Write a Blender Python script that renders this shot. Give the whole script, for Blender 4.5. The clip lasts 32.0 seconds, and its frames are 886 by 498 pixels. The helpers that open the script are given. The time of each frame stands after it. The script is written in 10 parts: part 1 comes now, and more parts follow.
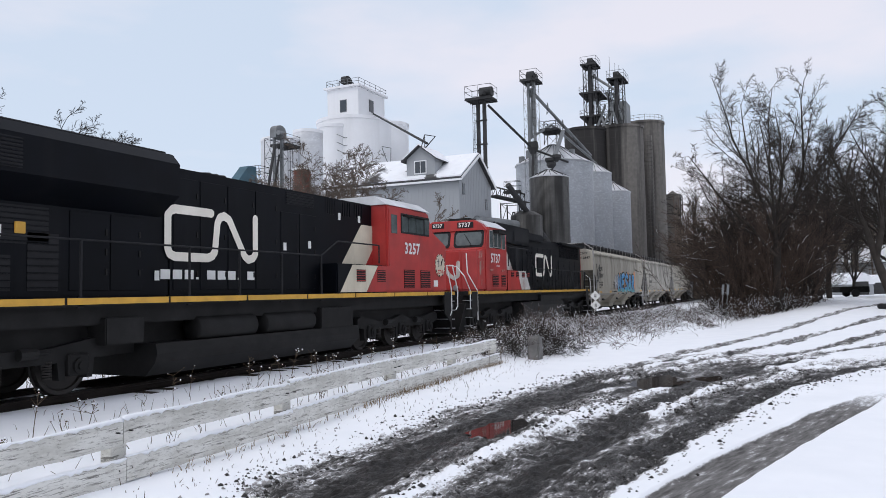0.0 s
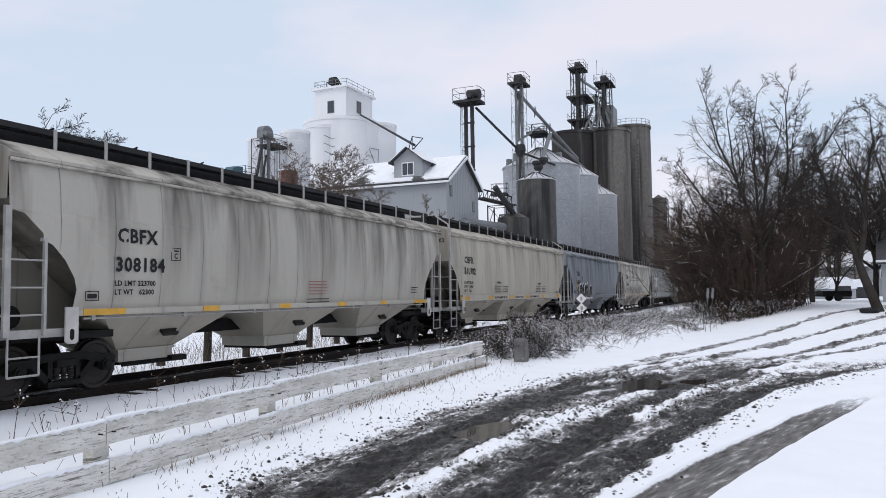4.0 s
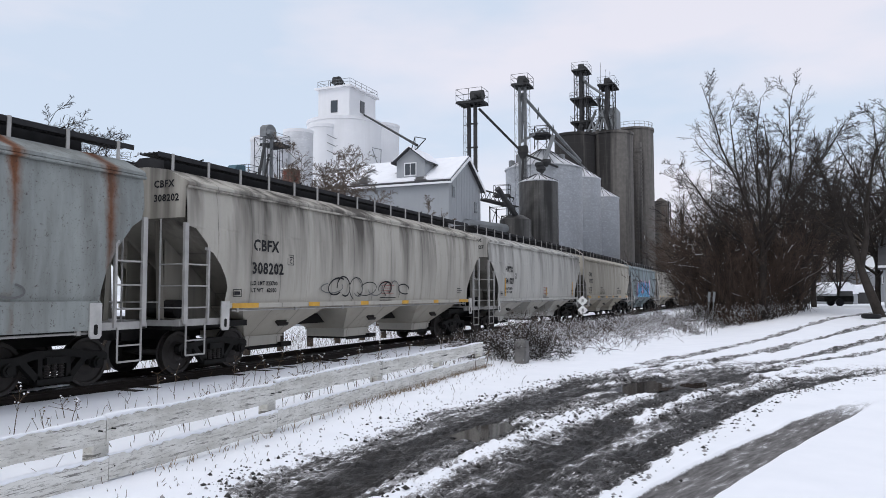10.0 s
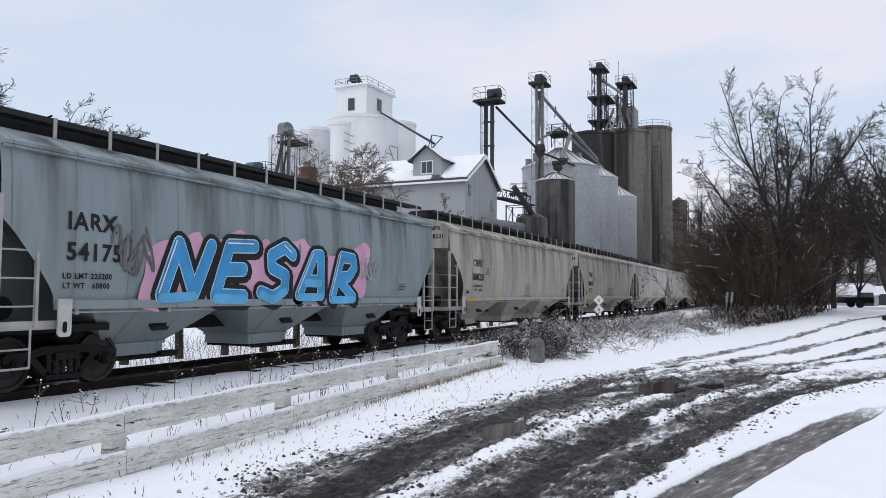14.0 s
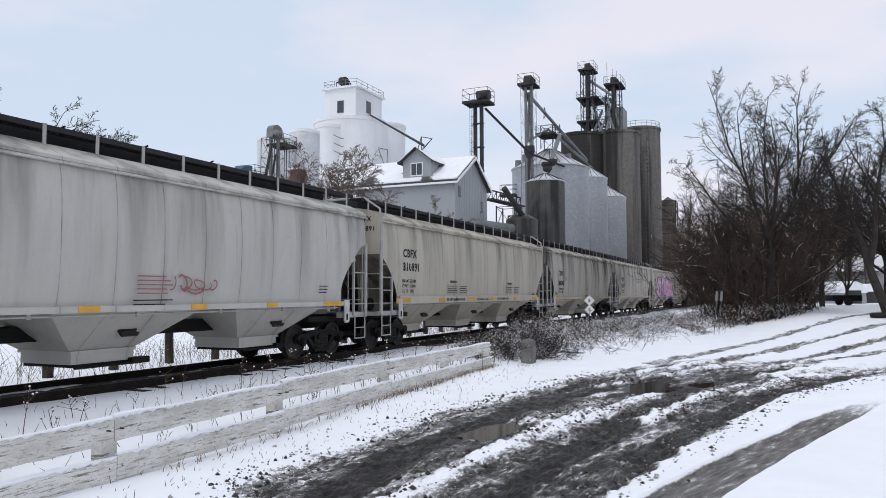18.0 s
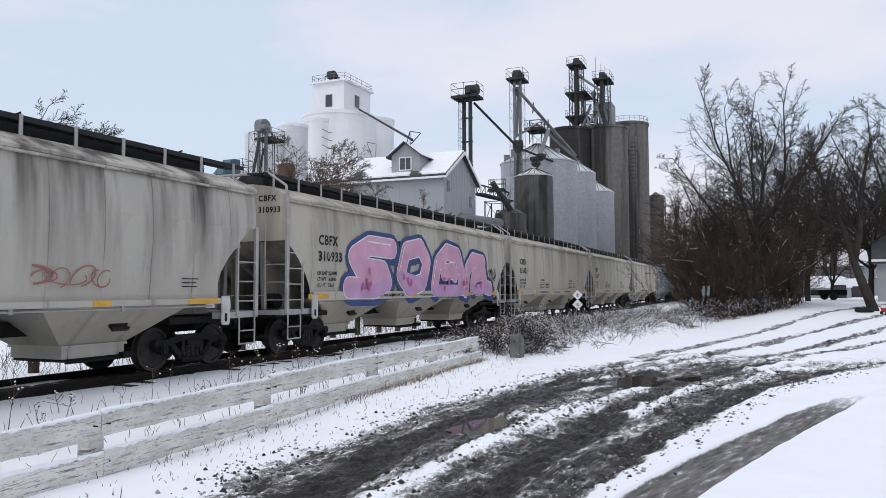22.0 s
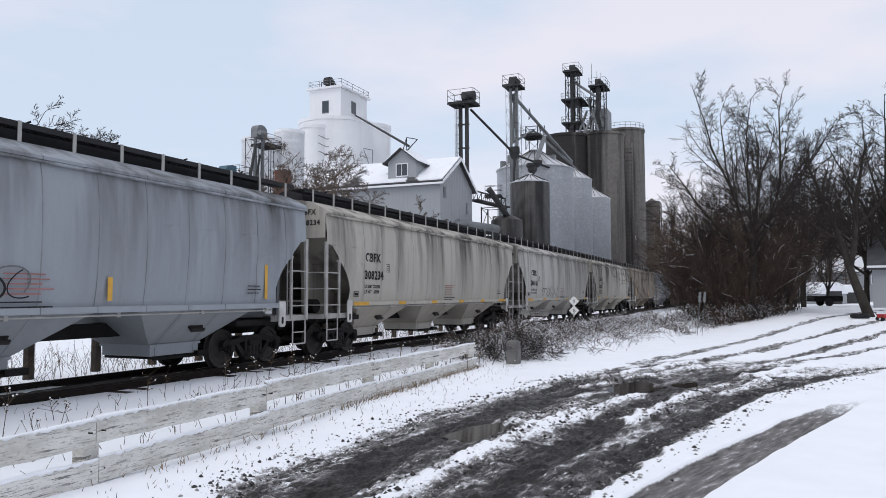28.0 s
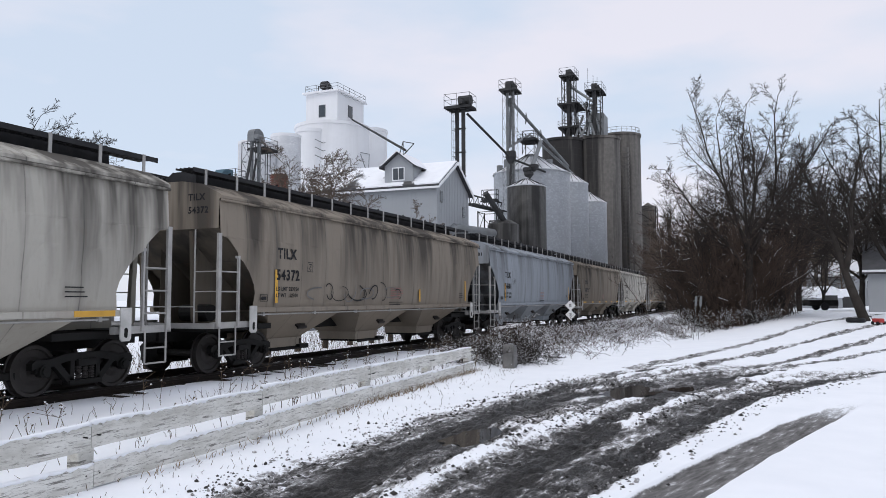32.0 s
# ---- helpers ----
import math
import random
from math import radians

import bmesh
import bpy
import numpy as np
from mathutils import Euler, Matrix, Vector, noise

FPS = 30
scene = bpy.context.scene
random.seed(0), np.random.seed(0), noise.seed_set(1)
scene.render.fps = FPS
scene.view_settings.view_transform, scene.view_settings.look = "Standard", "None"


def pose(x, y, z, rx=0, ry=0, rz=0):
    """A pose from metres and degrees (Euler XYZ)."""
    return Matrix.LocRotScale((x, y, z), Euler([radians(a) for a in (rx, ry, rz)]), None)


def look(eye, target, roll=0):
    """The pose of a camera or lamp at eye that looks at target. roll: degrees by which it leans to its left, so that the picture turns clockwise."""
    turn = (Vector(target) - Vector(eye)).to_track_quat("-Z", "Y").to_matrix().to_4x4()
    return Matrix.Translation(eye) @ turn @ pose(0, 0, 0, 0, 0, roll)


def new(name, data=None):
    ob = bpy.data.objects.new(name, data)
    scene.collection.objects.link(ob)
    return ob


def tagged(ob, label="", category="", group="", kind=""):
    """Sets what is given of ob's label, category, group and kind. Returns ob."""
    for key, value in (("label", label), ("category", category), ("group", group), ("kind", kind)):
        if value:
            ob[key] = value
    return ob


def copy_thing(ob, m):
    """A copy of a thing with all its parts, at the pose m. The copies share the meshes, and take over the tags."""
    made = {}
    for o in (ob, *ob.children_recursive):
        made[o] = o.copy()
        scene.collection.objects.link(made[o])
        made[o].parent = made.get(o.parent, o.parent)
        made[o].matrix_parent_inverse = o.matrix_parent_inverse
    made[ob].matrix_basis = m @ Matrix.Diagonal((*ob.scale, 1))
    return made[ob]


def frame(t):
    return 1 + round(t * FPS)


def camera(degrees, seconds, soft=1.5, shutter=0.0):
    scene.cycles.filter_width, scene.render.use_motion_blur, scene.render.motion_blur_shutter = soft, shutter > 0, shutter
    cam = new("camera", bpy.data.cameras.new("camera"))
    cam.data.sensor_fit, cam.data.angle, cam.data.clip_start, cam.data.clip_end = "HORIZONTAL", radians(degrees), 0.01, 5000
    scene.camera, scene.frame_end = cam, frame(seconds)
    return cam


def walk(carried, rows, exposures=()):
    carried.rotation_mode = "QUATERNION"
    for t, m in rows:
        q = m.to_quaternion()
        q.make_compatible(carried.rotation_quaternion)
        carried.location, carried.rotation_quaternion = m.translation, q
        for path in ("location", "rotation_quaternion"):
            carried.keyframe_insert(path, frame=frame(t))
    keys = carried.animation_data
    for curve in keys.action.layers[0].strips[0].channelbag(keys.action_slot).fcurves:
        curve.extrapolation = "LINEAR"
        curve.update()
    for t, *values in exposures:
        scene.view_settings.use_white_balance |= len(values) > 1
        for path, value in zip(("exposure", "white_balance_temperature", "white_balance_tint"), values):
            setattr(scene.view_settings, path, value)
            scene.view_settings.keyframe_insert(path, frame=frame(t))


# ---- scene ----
EYE = (0.0, 0.0, 1.70)   # rail top is z = 0, the track runs along x
SPEED, TRACK_Y = 14.75, 12.58
cam = camera(61.69, 32.0, soft=0.8)


def turn(rx, ry, rz):
    return pose(*EYE, rx, ry, rz)


walk(cam, [
    (0, turn(93.330, 1.075, -65.445)), (0.5, turn(93.324, 1.066, -65.632)), (1, turn(93.322, 1.089, -65.807)), (1.5, turn(93.336, 0.903, -66.006)),
    (2, turn(93.412, 0.895, -66.078)), (2.5, turn(93.481, 0.761, -66.170)), (3, turn(93.573, 0.710, -66.235)), (3.5, turn(93.575, 0.685, -66.378)),
    (5.5, turn(93.123, 0.845, -66.698)), (6, turn(93.042, 0.726, -66.642)), (6.5, turn(93.040, 0.611, -66.592)), (7, turn(93.103, 0.566, -66.542)),
    (7.5, turn(93.196, 0.484, -66.507)), (8, turn(93.265, 0.370, -66.494)), (8.5, turn(93.340, 0.310, -66.469)), (9, turn(93.406, 0.166, -66.447)),
    (9.5, turn(93.473, 0.202, -66.417)), (10, turn(93.515, 0.098, -66.394)), (10.5, turn(93.558, 0.088, -66.347)), (11, turn(93.549, -0.026, -66.315)),
    (11.5, turn(93.578, -0.178, -66.232)), (12, turn(93.566, -0.339, -66.086)), (12.5, turn(93.540, -0.276, -65.771)), (13, turn(93.475, -0.200, -65.453)),
    (13.5, turn(93.391, -0.350, -65.270)), (14, turn(93.373, -0.354, -65.185)), (14.5, turn(93.429, -0.301, -65.225)), (16.5, turn(93.750, -0.015, -65.552)),
    (17, turn(93.704, 0.102, -65.621)), (17.5, turn(93.632, 0.201, -65.742)), (18, turn(93.510, 0.188, -65.885)), (18.5, turn(93.390, 0.021, -66.113)),
    (19, turn(93.347, -0.093, -66.282)), (19.5, turn(93.346, 0.193, -66.257)), (20, turn(93.339, 0.132, -66.426)), (20.5, turn(93.302, 0.102, -66.522)),
    (21, turn(93.256, 0.145, -66.640)), (21.5, turn(93.156, 0.207, -66.689)), (22, turn(93.090, 0.192, -66.763)), (22.5, turn(93.077, 0.295, -66.779)),
    (23, turn(93.111, 0.183, -66.822)), (23.5, turn(93.176, 0.197, -66.826)), (24, turn(93.244, 0.131, -66.838)), (24.5, turn(93.321, 0.127, -66.847)),
    (25, turn(93.403, 0.080, -66.879)), (25.5, turn(93.472, 0.123, -66.922)), (27.5, turn(93.564, 0.199, -67.035)), (28, turn(93.564, 0.199, -67.035)),
    (28.5, turn(93.593, 0.117, -67.050)), (29, turn(93.628, 0.197, -67.036)), (29.5, turn(93.691, 0.166, -67.049)), (30, turn(93.749, 0.174, -67.106)),
    (30.5, turn(93.767, 0.126, -67.172)), (31, turn(93.823, 0.223, -67.225)), (31.5, turn(93.838, 0.115, -67.289)), (32, turn(93.879, 0.177, -67.308)),
], exposures=[(0, 0.02), (32, 0.02)])

# ---- light: bright overcast winter day ----
world = bpy.data.worlds.new("winter_sky")
scene.world = world
world.use_nodes = True
wn, wl = world.node_tree.nodes, world.node_tree.links
wn.clear()
w_out, w_bg = wn.new("ShaderNodeOutputWorld"), wn.new("ShaderNodeBackground")
w_sky = wn.new("ShaderNodeTexSky")
w_sky.sky_type, w_sky.sun_disc = "NISHITA", False
w_sky.sun_elevation, w_sky.sun_rotation = radians(56), radians(-106)
w_co, w_map, w_noise = wn.new("ShaderNodeTexCoord"), wn.new("ShaderNodeMapping"), wn.new("ShaderNodeTexNoise")
w_map.inputs["Scale"].default_value = (1.0, 1.0, 3.2)
w_noise.inputs["Scale"].default_value, w_noise.inputs["Detail"].default_value, w_noise.inputs["Roughness"].default_value = 2.3, 5.0, 0.5
w_ramp = wn.new("ShaderNodeValToRGB")
w_ramp.color_ramp.elements[0].position, w_ramp.color_ramp.elements[0].color = 0.40, (0.682, 0.778, 0.925, 1)
w_ramp.color_ramp.elements[1].position, w_ramp.color_ramp.elements[1].color = 0.60, (0.885, 0.868, 0.955, 1)
w_scale = wn.new("ShaderNodeMix")
w_scale.data_type, w_scale.blend_type = "RGBA", "MULTIPLY"
w_scale.inputs[0].default_value = 1.0
w_scale.inputs[7].default_value = (0.12, 0.12, 0.12, 1)
w_mix = wn.new("ShaderNodeMix")
w_mix.data_type = "RGBA"
w_mix.inputs[0].default_value = 0.86
wl.new(w_co.outputs["Generated"], w_map.inputs["Vector"])
wl.new(w_map.outputs["Vector"], w_noise.inputs["Vector"])
wl.new(w_noise.outputs["Fac"], w_ramp.inputs["Fac"])
wl.new(w_sky.outputs["Color"], w_scale.inputs[6])
wl.new(w_scale.outputs[2], w_mix.inputs[6])
wl.new(w_ramp.outputs["Color"], w_mix.inputs[7])
wl.new(w_mix.outputs[2], w_bg.inputs["Color"])
w_bg.inputs["Strength"].default_value = 1.0
wl.new(w_bg.outputs[0], w_out.inputs[0])

sun_data = bpy.data.lights.new("sun", "SUN")
sun_data.energy, sun_data.angle, sun_data.color = 0.95, radians(35), (1.0, 0.97, 0.93)
sun = new("sun", sun_data)
sun.matrix_world = look((-52, 15, 80), (0, 0, 0))


# ---- materials ----
def nodes_of(name):
    m = bpy.data.materials.new(name)
    m.use_nodes = True
    nt = m.node_tree
    return m, nt, nt.nodes["Principled BSDF"]


def link(nt, a, b):
    nt.links.new(a, b)


def noise_node(nt, scale, detail=4.0, stretch=None, rough=0.55, space="Object", turn=0.0):
    co = nt.nodes.new("ShaderNodeTexCoord")
    n = nt.nodes.new("ShaderNodeTexNoise")
    n.inputs["Scale"].default_value, n.inputs["Detail"].default_value, n.inputs["Roughness"].default_value = scale, detail, rough
    if space == "World":
        geo = nt.nodes.new("ShaderNodeNewGeometry")
        src = geo.outputs["Position"]
    else:
        src = co.outputs["Object"]
    if turn:
        rt = nt.nodes.new("ShaderNodeMapping")
        rt.inputs["Rotation"].default_value = (0, 0, radians(turn))
        link(nt, src, rt.inputs["Vector"])
        src = rt.outputs["Vector"]
    if stretch:
        mp = nt.nodes.new("ShaderNodeMapping")
        mp.inputs["Scale"].default_value = stretch
        link(nt, src, mp.inputs["Vector"])
        src = mp.outputs["Vector"]
    link(nt, src, n.inputs["Vector"])
    return n


def ramp(nt, src, p0, p1, c0=(0, 0, 0, 1), c1=(1, 1, 1, 1)):
    r = nt.nodes.new("ShaderNodeValToRGB")
    e = r.color_ramp.elements
    e[0].position, e[0].color, e[1].position, e[1].color = p0, c0, p1, c1
    link(nt, src, r.inputs["Fac"])
    return r.outputs["Color"]


def mix(nt, fac, a, b, blend="MIX"):
    m = nt.nodes.new("ShaderNodeMix")
    m.data_type, m.blend_type = "RGBA", blend
    for k, v in ((0, fac), (6, a), (7, b)):
        if isinstance(v, (int, float)):
            m.inputs[k].default_value = v
        elif isinstance(v, tuple):
            m.inputs[k].default_value = v if len(v) == 4 else (*v, 1)
        else:
            link(nt, v, m.inputs[k])
    return m.outputs[2]


def math_node(nt, op, a, b=0.0):
    m = nt.nodes.new("ShaderNodeMath")
    m.operation = op
    for k, v in ((0, a), (1, b)):
        if isinstance(v, (int, float)):
            m.inputs[k].default_value = v
        else:
            link(nt, v, m.inputs[k])
    return m.outputs[0]


def bump(nt, bsdf, src, strength=0.3, distance=0.02):
    b = nt.nodes.new("ShaderNodeBump")
    b.inputs["Strength"].default_value, b.inputs["Distance"].default_value = strength, distance
    link(nt, src, b.inputs["Height"])
    link(nt, b.outputs["Normal"], bsdf.inputs["Normal"])


def surface(name, c, rough=0.7, metal=0.0, scale=2.0, fine=18.0, vary=0.25, bumps=0.25, dist=0.01, stretch=None, stain=None, space="Object", spec=0.5):
    """A mottled surface: two scales of colour change, fine relief, optional stain colour in streaks."""
    m, nt, b = nodes_of(name)
    n1 = noise_node(nt, scale, 4, stretch, space=space)
    n2 = noise_node(nt, fine, 5, stretch, space=space)
    dark = tuple(v * (1 - vary) for v in c)
    light = tuple(min(1, v * (1 + vary * 0.6)) for v in c)
    col = mix(nt, ramp(nt, n1.outputs["Fac"], 0.3, 0.7), dark, light)
    col = mix(nt, math_node(nt, "MULTIPLY", ramp(nt, n2.outputs["Fac"], 0.35, 0.75), 0.35), col, dark)
    if stain:
        sc, sstretch, lo, hi, amount = stain
        n3 = noise_node(nt, 1.0, 6, sstretch, space=space)
        col = mix(nt, math_node(nt, "MULTIPLY", ramp(nt, n3.outputs["Fac"], lo, hi), amount), col, sc)
    link(nt, col, b.inputs["Base Color"])
    b.inputs["Roughness"].default_value, b.inputs["Metallic"].default_value = rough, metal
    b.inputs["Specular IOR Level"].default_value = spec
    if bumps:
        bump(nt, b, n2.outputs["Fac"], bumps, dist)
    return m


def car_paint():
    """Wagon paint: the object's own colour, grime streaks running down, more of them where the object's alpha is high."""
    m, nt, b = nodes_of("wagon_paint")
    info = nt.nodes.new("ShaderNodeObjectInfo")
    co = nt.nodes.new("ShaderNodeTexCoord")
    shift = nt.nodes.new("ShaderNodeVectorMath")
    shift.operation = "ADD"
    comb = nt.nodes.new("ShaderNodeCombineXYZ")
    link(nt, math_node(nt, "MULTIPLY", info.outputs["Random"], 60.0), comb.inputs[0])
    link(nt, co.outputs["Object"], shift.inputs[0])
    link(nt, comb.outputs[0], shift.inputs[1])

    def tex(scale, stretch, detail=5.0):
        mp, n = nt.nodes.new("ShaderNodeMapping"), nt.nodes.new("ShaderNodeTexNoise")
        mp.inputs["Scale"].default_value = stretch
        n.inputs["Scale"].default_value, n.inputs["Detail"].default_value, n.inputs["Roughness"].default_value = scale, detail, 0.6
        link(nt, shift.outputs[0], mp.inputs["Vector"])
        link(nt, mp.outputs["Vector"], n.inputs["Vector"])
        return n.outputs["Fac"]

    sep = nt.nodes.new("ShaderNodeSeparateXYZ")
    link(nt, co.outputs["Object"], sep.inputs[0])
    broad = tex(0.5, (1, 1, 0.25))
    streak = tex(1.15, (1, 1, 0.10), 4.0)
    hair = tex(4.5, (1, 1, 0.05), 4.0)
    grain = tex(16.0, (1, 1, 0.5))
    blot = tex(1.1, (1, 1, 1), 6.0)
    a = info.outputs["Alpha"]
    base = mix(nt, math_node(nt, "MULTIPLY", ramp(nt, broad, 0.35, 0.7), 0.16), info.outputs["Color"], (0.20, 0.19, 0.17))
    # soft runs of soot from the roof hatches, fading downwards
    drop = math_node(nt, "ADD", ramp(nt, math_node(nt, "MULTIPLY", sep.outputs[2], 0.25), 0.40, 1.06), 0.10)
    amount = math_node(nt, "MULTIPLY", math_node(nt, "MULTIPLY", a, ramp(nt, streak, 0.44, 0.72)), drop)
    base = mix(nt, math_node(nt, "MINIMUM", math_node(nt, "MULTIPLY", amount, 1.75), 0.88), base, (0.060, 0.054, 0.049))
    thin = math_node(nt, "MULTIPLY", math_node(nt, "MULTIPLY", a, ramp(nt, hair, 0.60, 0.74)), 0.30)
    base = mix(nt, thin, base, (0.075, 0.068, 0.06))
    # weld seams between the sheets, dirt caught along them
    seam = math_node(nt, "FRACT", math_node(nt, "MULTIPLY", math_node(nt, "ADD", sep.outputs[0], math_node(nt, "MULTIPLY", blot, 0.03)), 1 / 1.16))
    gap = math_node(nt, "ABSOLUTE", math_node(nt, "SUBTRACT", seam, 0.5))
    line = ramp(nt, gap, 0.0, 0.016, (1, 1, 1, 1), (0, 0, 0, 1))
    line = math_node(nt, "MULTIPLY", line, math_node(nt, "ADD", math_node(nt, "MULTIPLY", ramp(nt, blot, 0.38, 0.6), 0.65), 0.12))
    base = mix(nt, line, base, (0.07, 0.066, 0.062))
    halo = math_node(nt, "MULTIPLY", ramp(nt, gap, 0.0, 0.12, (1, 1, 1, 1), (0, 0, 0, 1)), ramp(nt, broad, 0.42, 0.62))
    base = mix(nt, math_node(nt, "MULTIPLY", math_node(nt, "MULTIPLY", halo, a), 0.35), base, (0.10, 0.095, 0.088))
    base = mix(nt, math_node(nt, "MULTIPLY", ramp(nt, grain, 0.5, 0.85), 0.10), base, (0.12, 0.11, 0.10))
    base = mix(nt, math_node(nt, "MULTIPLY", math_node(nt, "MULTIPLY", ramp(nt, blot, 0.62, 0.72), a), 0.25), base, (0.16, 0.10, 0.07))
    link(nt, base, b.inputs["Base Color"])
    b.inputs["Roughness"].default_value = 0.85
    b.inputs["Specular IOR Level"].default_value = 0.03
    bump(nt, b, grain, 0.08, 0.004)
    return m


def rusty_paint():
    """Pale blue-grey paint with rust running down from the roof brackets, dark flecks low down."""
    m, nt, b = nodes_of("rust_streaked_paint")
    co, sep = nt.nodes.new("ShaderNodeTexCoord"), nt.nodes.new("ShaderNodeSeparateXYZ")
    link(nt, co.outputs["Object"], sep.inputs[0])
    n1 = noise_node(nt, 0.6, 4, (1, 1, 0.4))
    n2 = noise_node(nt, 1.5, 6, (1, 1, 0.3), 0.62)
    n3 = noise_node(nt, 9.0, 6, None, 0.7)
    n4 = noise_node(nt, 26.0, 5, None, 0.7)
    base = mix(nt, ramp(nt, n1.outputs["Fac"], 0.3, 0.7), (0.225, 0.245, 0.24), (0.325, 0.345, 0.33))
    run = math_node(nt, "FRACT", math_node(nt, "ADD", math_node(nt, "MULTIPLY", sep.outputs[0], 1 / 1.9), math_node(nt, "MULTIPLY", n2.outputs["Fac"], 0.10)))
    off = math_node(nt, "ABSOLUTE", math_node(nt, "SUBTRACT", run, 0.5))
    up = math_node(nt, "MULTIPLY", math_node(nt, "SUBTRACT", sep.outputs[2], 1.5), 0.055)
    heat = math_node(nt, "SUBTRACT", math_node(nt, "ADD", math_node(nt, "MULTIPLY", n2.outputs["Fac"], 0.42), up), math_node(nt, "MULTIPLY", off, 1.6))
    heat = math_node(nt, "ADD", heat, math_node(nt, "MULTIPLY", math_node(nt, "SUBTRACT", n3.outputs["Fac"], 0.5), 0.12))
    base = mix(nt, ramp(nt, heat, 0.14, 0.28), base, (0.17, 0.075, 0.04))
    base = mix(nt, math_node(nt, "MULTIPLY", ramp(nt, heat, 0.27, 0.36), 0.8), base, (0.075, 0.035, 0.024))
    grime = noise_node(nt, 1.2, 6, (1.0, 1.0, 0.16), 0.65)
    base = mix(nt, math_node(nt, "MULTIPLY", ramp(nt, grime.outputs["Fac"], 0.46, 0.68), 0.55), base, (0.07, 0.06, 0.052))
    low = ramp(nt, sep.outputs[2], 1.5, 2.3, (1, 1, 1, 1), (0, 0, 0, 1))
    fleck = math_node(nt, "MULTIPLY", math_node(nt, "MULTIPLY", ramp(nt, n4.outputs["Fac"], 0.56, 0.62), ramp(nt, n3.outputs["Fac"], 0.48, 0.6)), low)
    base = mix(nt, math_node(nt, "MULTIPLY", fleck, 0.85), base, (0.06, 0.045, 0.04))
    link(nt, base, b.inputs["Base Color"])
    b.inputs["Roughness"].default_value = 0.7
    b.inputs["Specular IOR Level"].default_value = 0.12
    bump(nt, b, n3.outputs["Fac"], 0.15, 0.005)
    return m


def ground_mat():
    """Snow, slush and wet mud by the sheet's own 'mud' value, scraped earth by its 'packed' value."""
    m, nt, b = nodes_of("snow_and_mud")
    at, pk = nt.nodes.new("ShaderNodeAttribute"), nt.nodes.new("ShaderNodeAttribute")
    at.attribute_name, pk.attribute_name = "mud", "packed"
    n1 = noise_node(nt, 1.3, 6, space="World")
    n2 = noise_node(nt, 7.0, 8, (0.5, 1.3, 1.0), space="World", rough=0.75, turn=12)
    n3 = noise_node(nt, 30.0, 7, (0.7, 1.0, 1.0), space="World", rough=0.78, turn=12)
    n4 = noise_node(nt, 2.4, 6, (0.4, 1.6, 1.0), space="World", rough=0.6, turn=12)
    n5 = noise_node(nt, 3.0, 8, (0.55, 3.2, 1.0), space="World", rough=0.68, turn=17)

    def off(n, k):
        return math_node(nt, "MULTIPLY", math_node(nt, "SUBTRACT", n.outputs["Fac"], 0.5), k)

    n6 = noise_node(nt, 75.0, 5, (0.8, 1.0, 1.0), space="World", rough=0.7, turn=12)
    wob = math_node(nt, "ADD", math_node(nt, "ADD", off(n2, 1.4), off(n3, 1.5)), math_node(nt, "ADD", off(n4, 0.8), off(n6, 0.6)))
    gate = ramp(nt, at.outputs["Fac"], 0.03, 0.22)
    edge = math_node(nt, "ADD", at.outputs["Fac"], math_node(nt, "MULTIPLY", wob, gate))
    is_slush, is_mud = ramp(nt, edge, 0.19, 0.27), ramp(nt, edge, 0.39, 0.50)
    snow = mix(nt, ramp(nt, n1.outputs["Fac"], 0.3, 0.7), (0.84, 0.855, 0.89), (0.89, 0.90, 0.93))
    slush = mix(nt, ramp(nt, n3.outputs["Fac"], 0.43, 0.57), (0.04, 0.037, 0.035), (0.50, 0.485, 0.48))
    mud = mix(nt, ramp(nt, n2.outputs["Fac"], 0.35, 0.65), (0.009, 0.008, 0.0075), (0.034, 0.030, 0.027))
    mud = mix(nt, math_node(nt, "MULTIPLY", ramp(nt, n3.outputs["Fac"], 0.54, 0.68), 0.45), mud, (0.15, 0.14, 0.135))
    mud = mix(nt, math_node(nt, "MULTIPLY", math_node(nt, "MULTIPLY", ramp(nt, n5.outputs["Fac"], 0.52, 0.62), ramp(nt, n6.outputs["Fac"], 0.46, 0.60)), 0.7), mud, (0.34, 0.33, 0.325))
    earth = mix(nt, ramp(nt, n5.outputs["Fac"], 0.36, 0.66), (0.06, 0.056, 0.053), (0.24, 0.23, 0.225))
    earth = mix(nt, math_node(nt, "MULTIPLY", ramp(nt, n5.outputs["Fac"], 0.56, 0.63), ramp(nt, n3.outputs["Fac"], 0.44, 0.58)), earth, (0.62, 0.62, 0.63))
    col = mix(nt, is_mud, mix(nt, is_slush, snow, slush), mud)
    flat = ramp(nt, math_node(nt, "ADD", pk.outputs["Fac"], math_node(nt, "ADD", off(n3, 0.9), off(n5, 0.9))), 0.36, 0.64)
    col = mix(nt, flat, col, earth)
    link(nt, col, b.inputs["Base Color"])
    wet = ramp(nt, n1.outputs["Fac"], 0.40, 0.60, (0.30, 0.30, 0.30, 1), (0.60, 0.60, 0.60, 1))
    link(nt, mix(nt, is_mud, (0.75, 0.75, 0.75), wet), b.inputs["Roughness"])
    b.inputs["Specular IOR Level"].default_value = 0.22
    hb = math_node(nt, "ADD", n2.outputs["Fac"], math_node(nt, "ADD", math_node(nt, "MULTIPLY", n3.outputs["Fac"], 0.6), math_node(nt, "MULTIPLY", n6.outputs["Fac"], 0.25)))
    bp = nt.nodes.new("ShaderNodeBump")
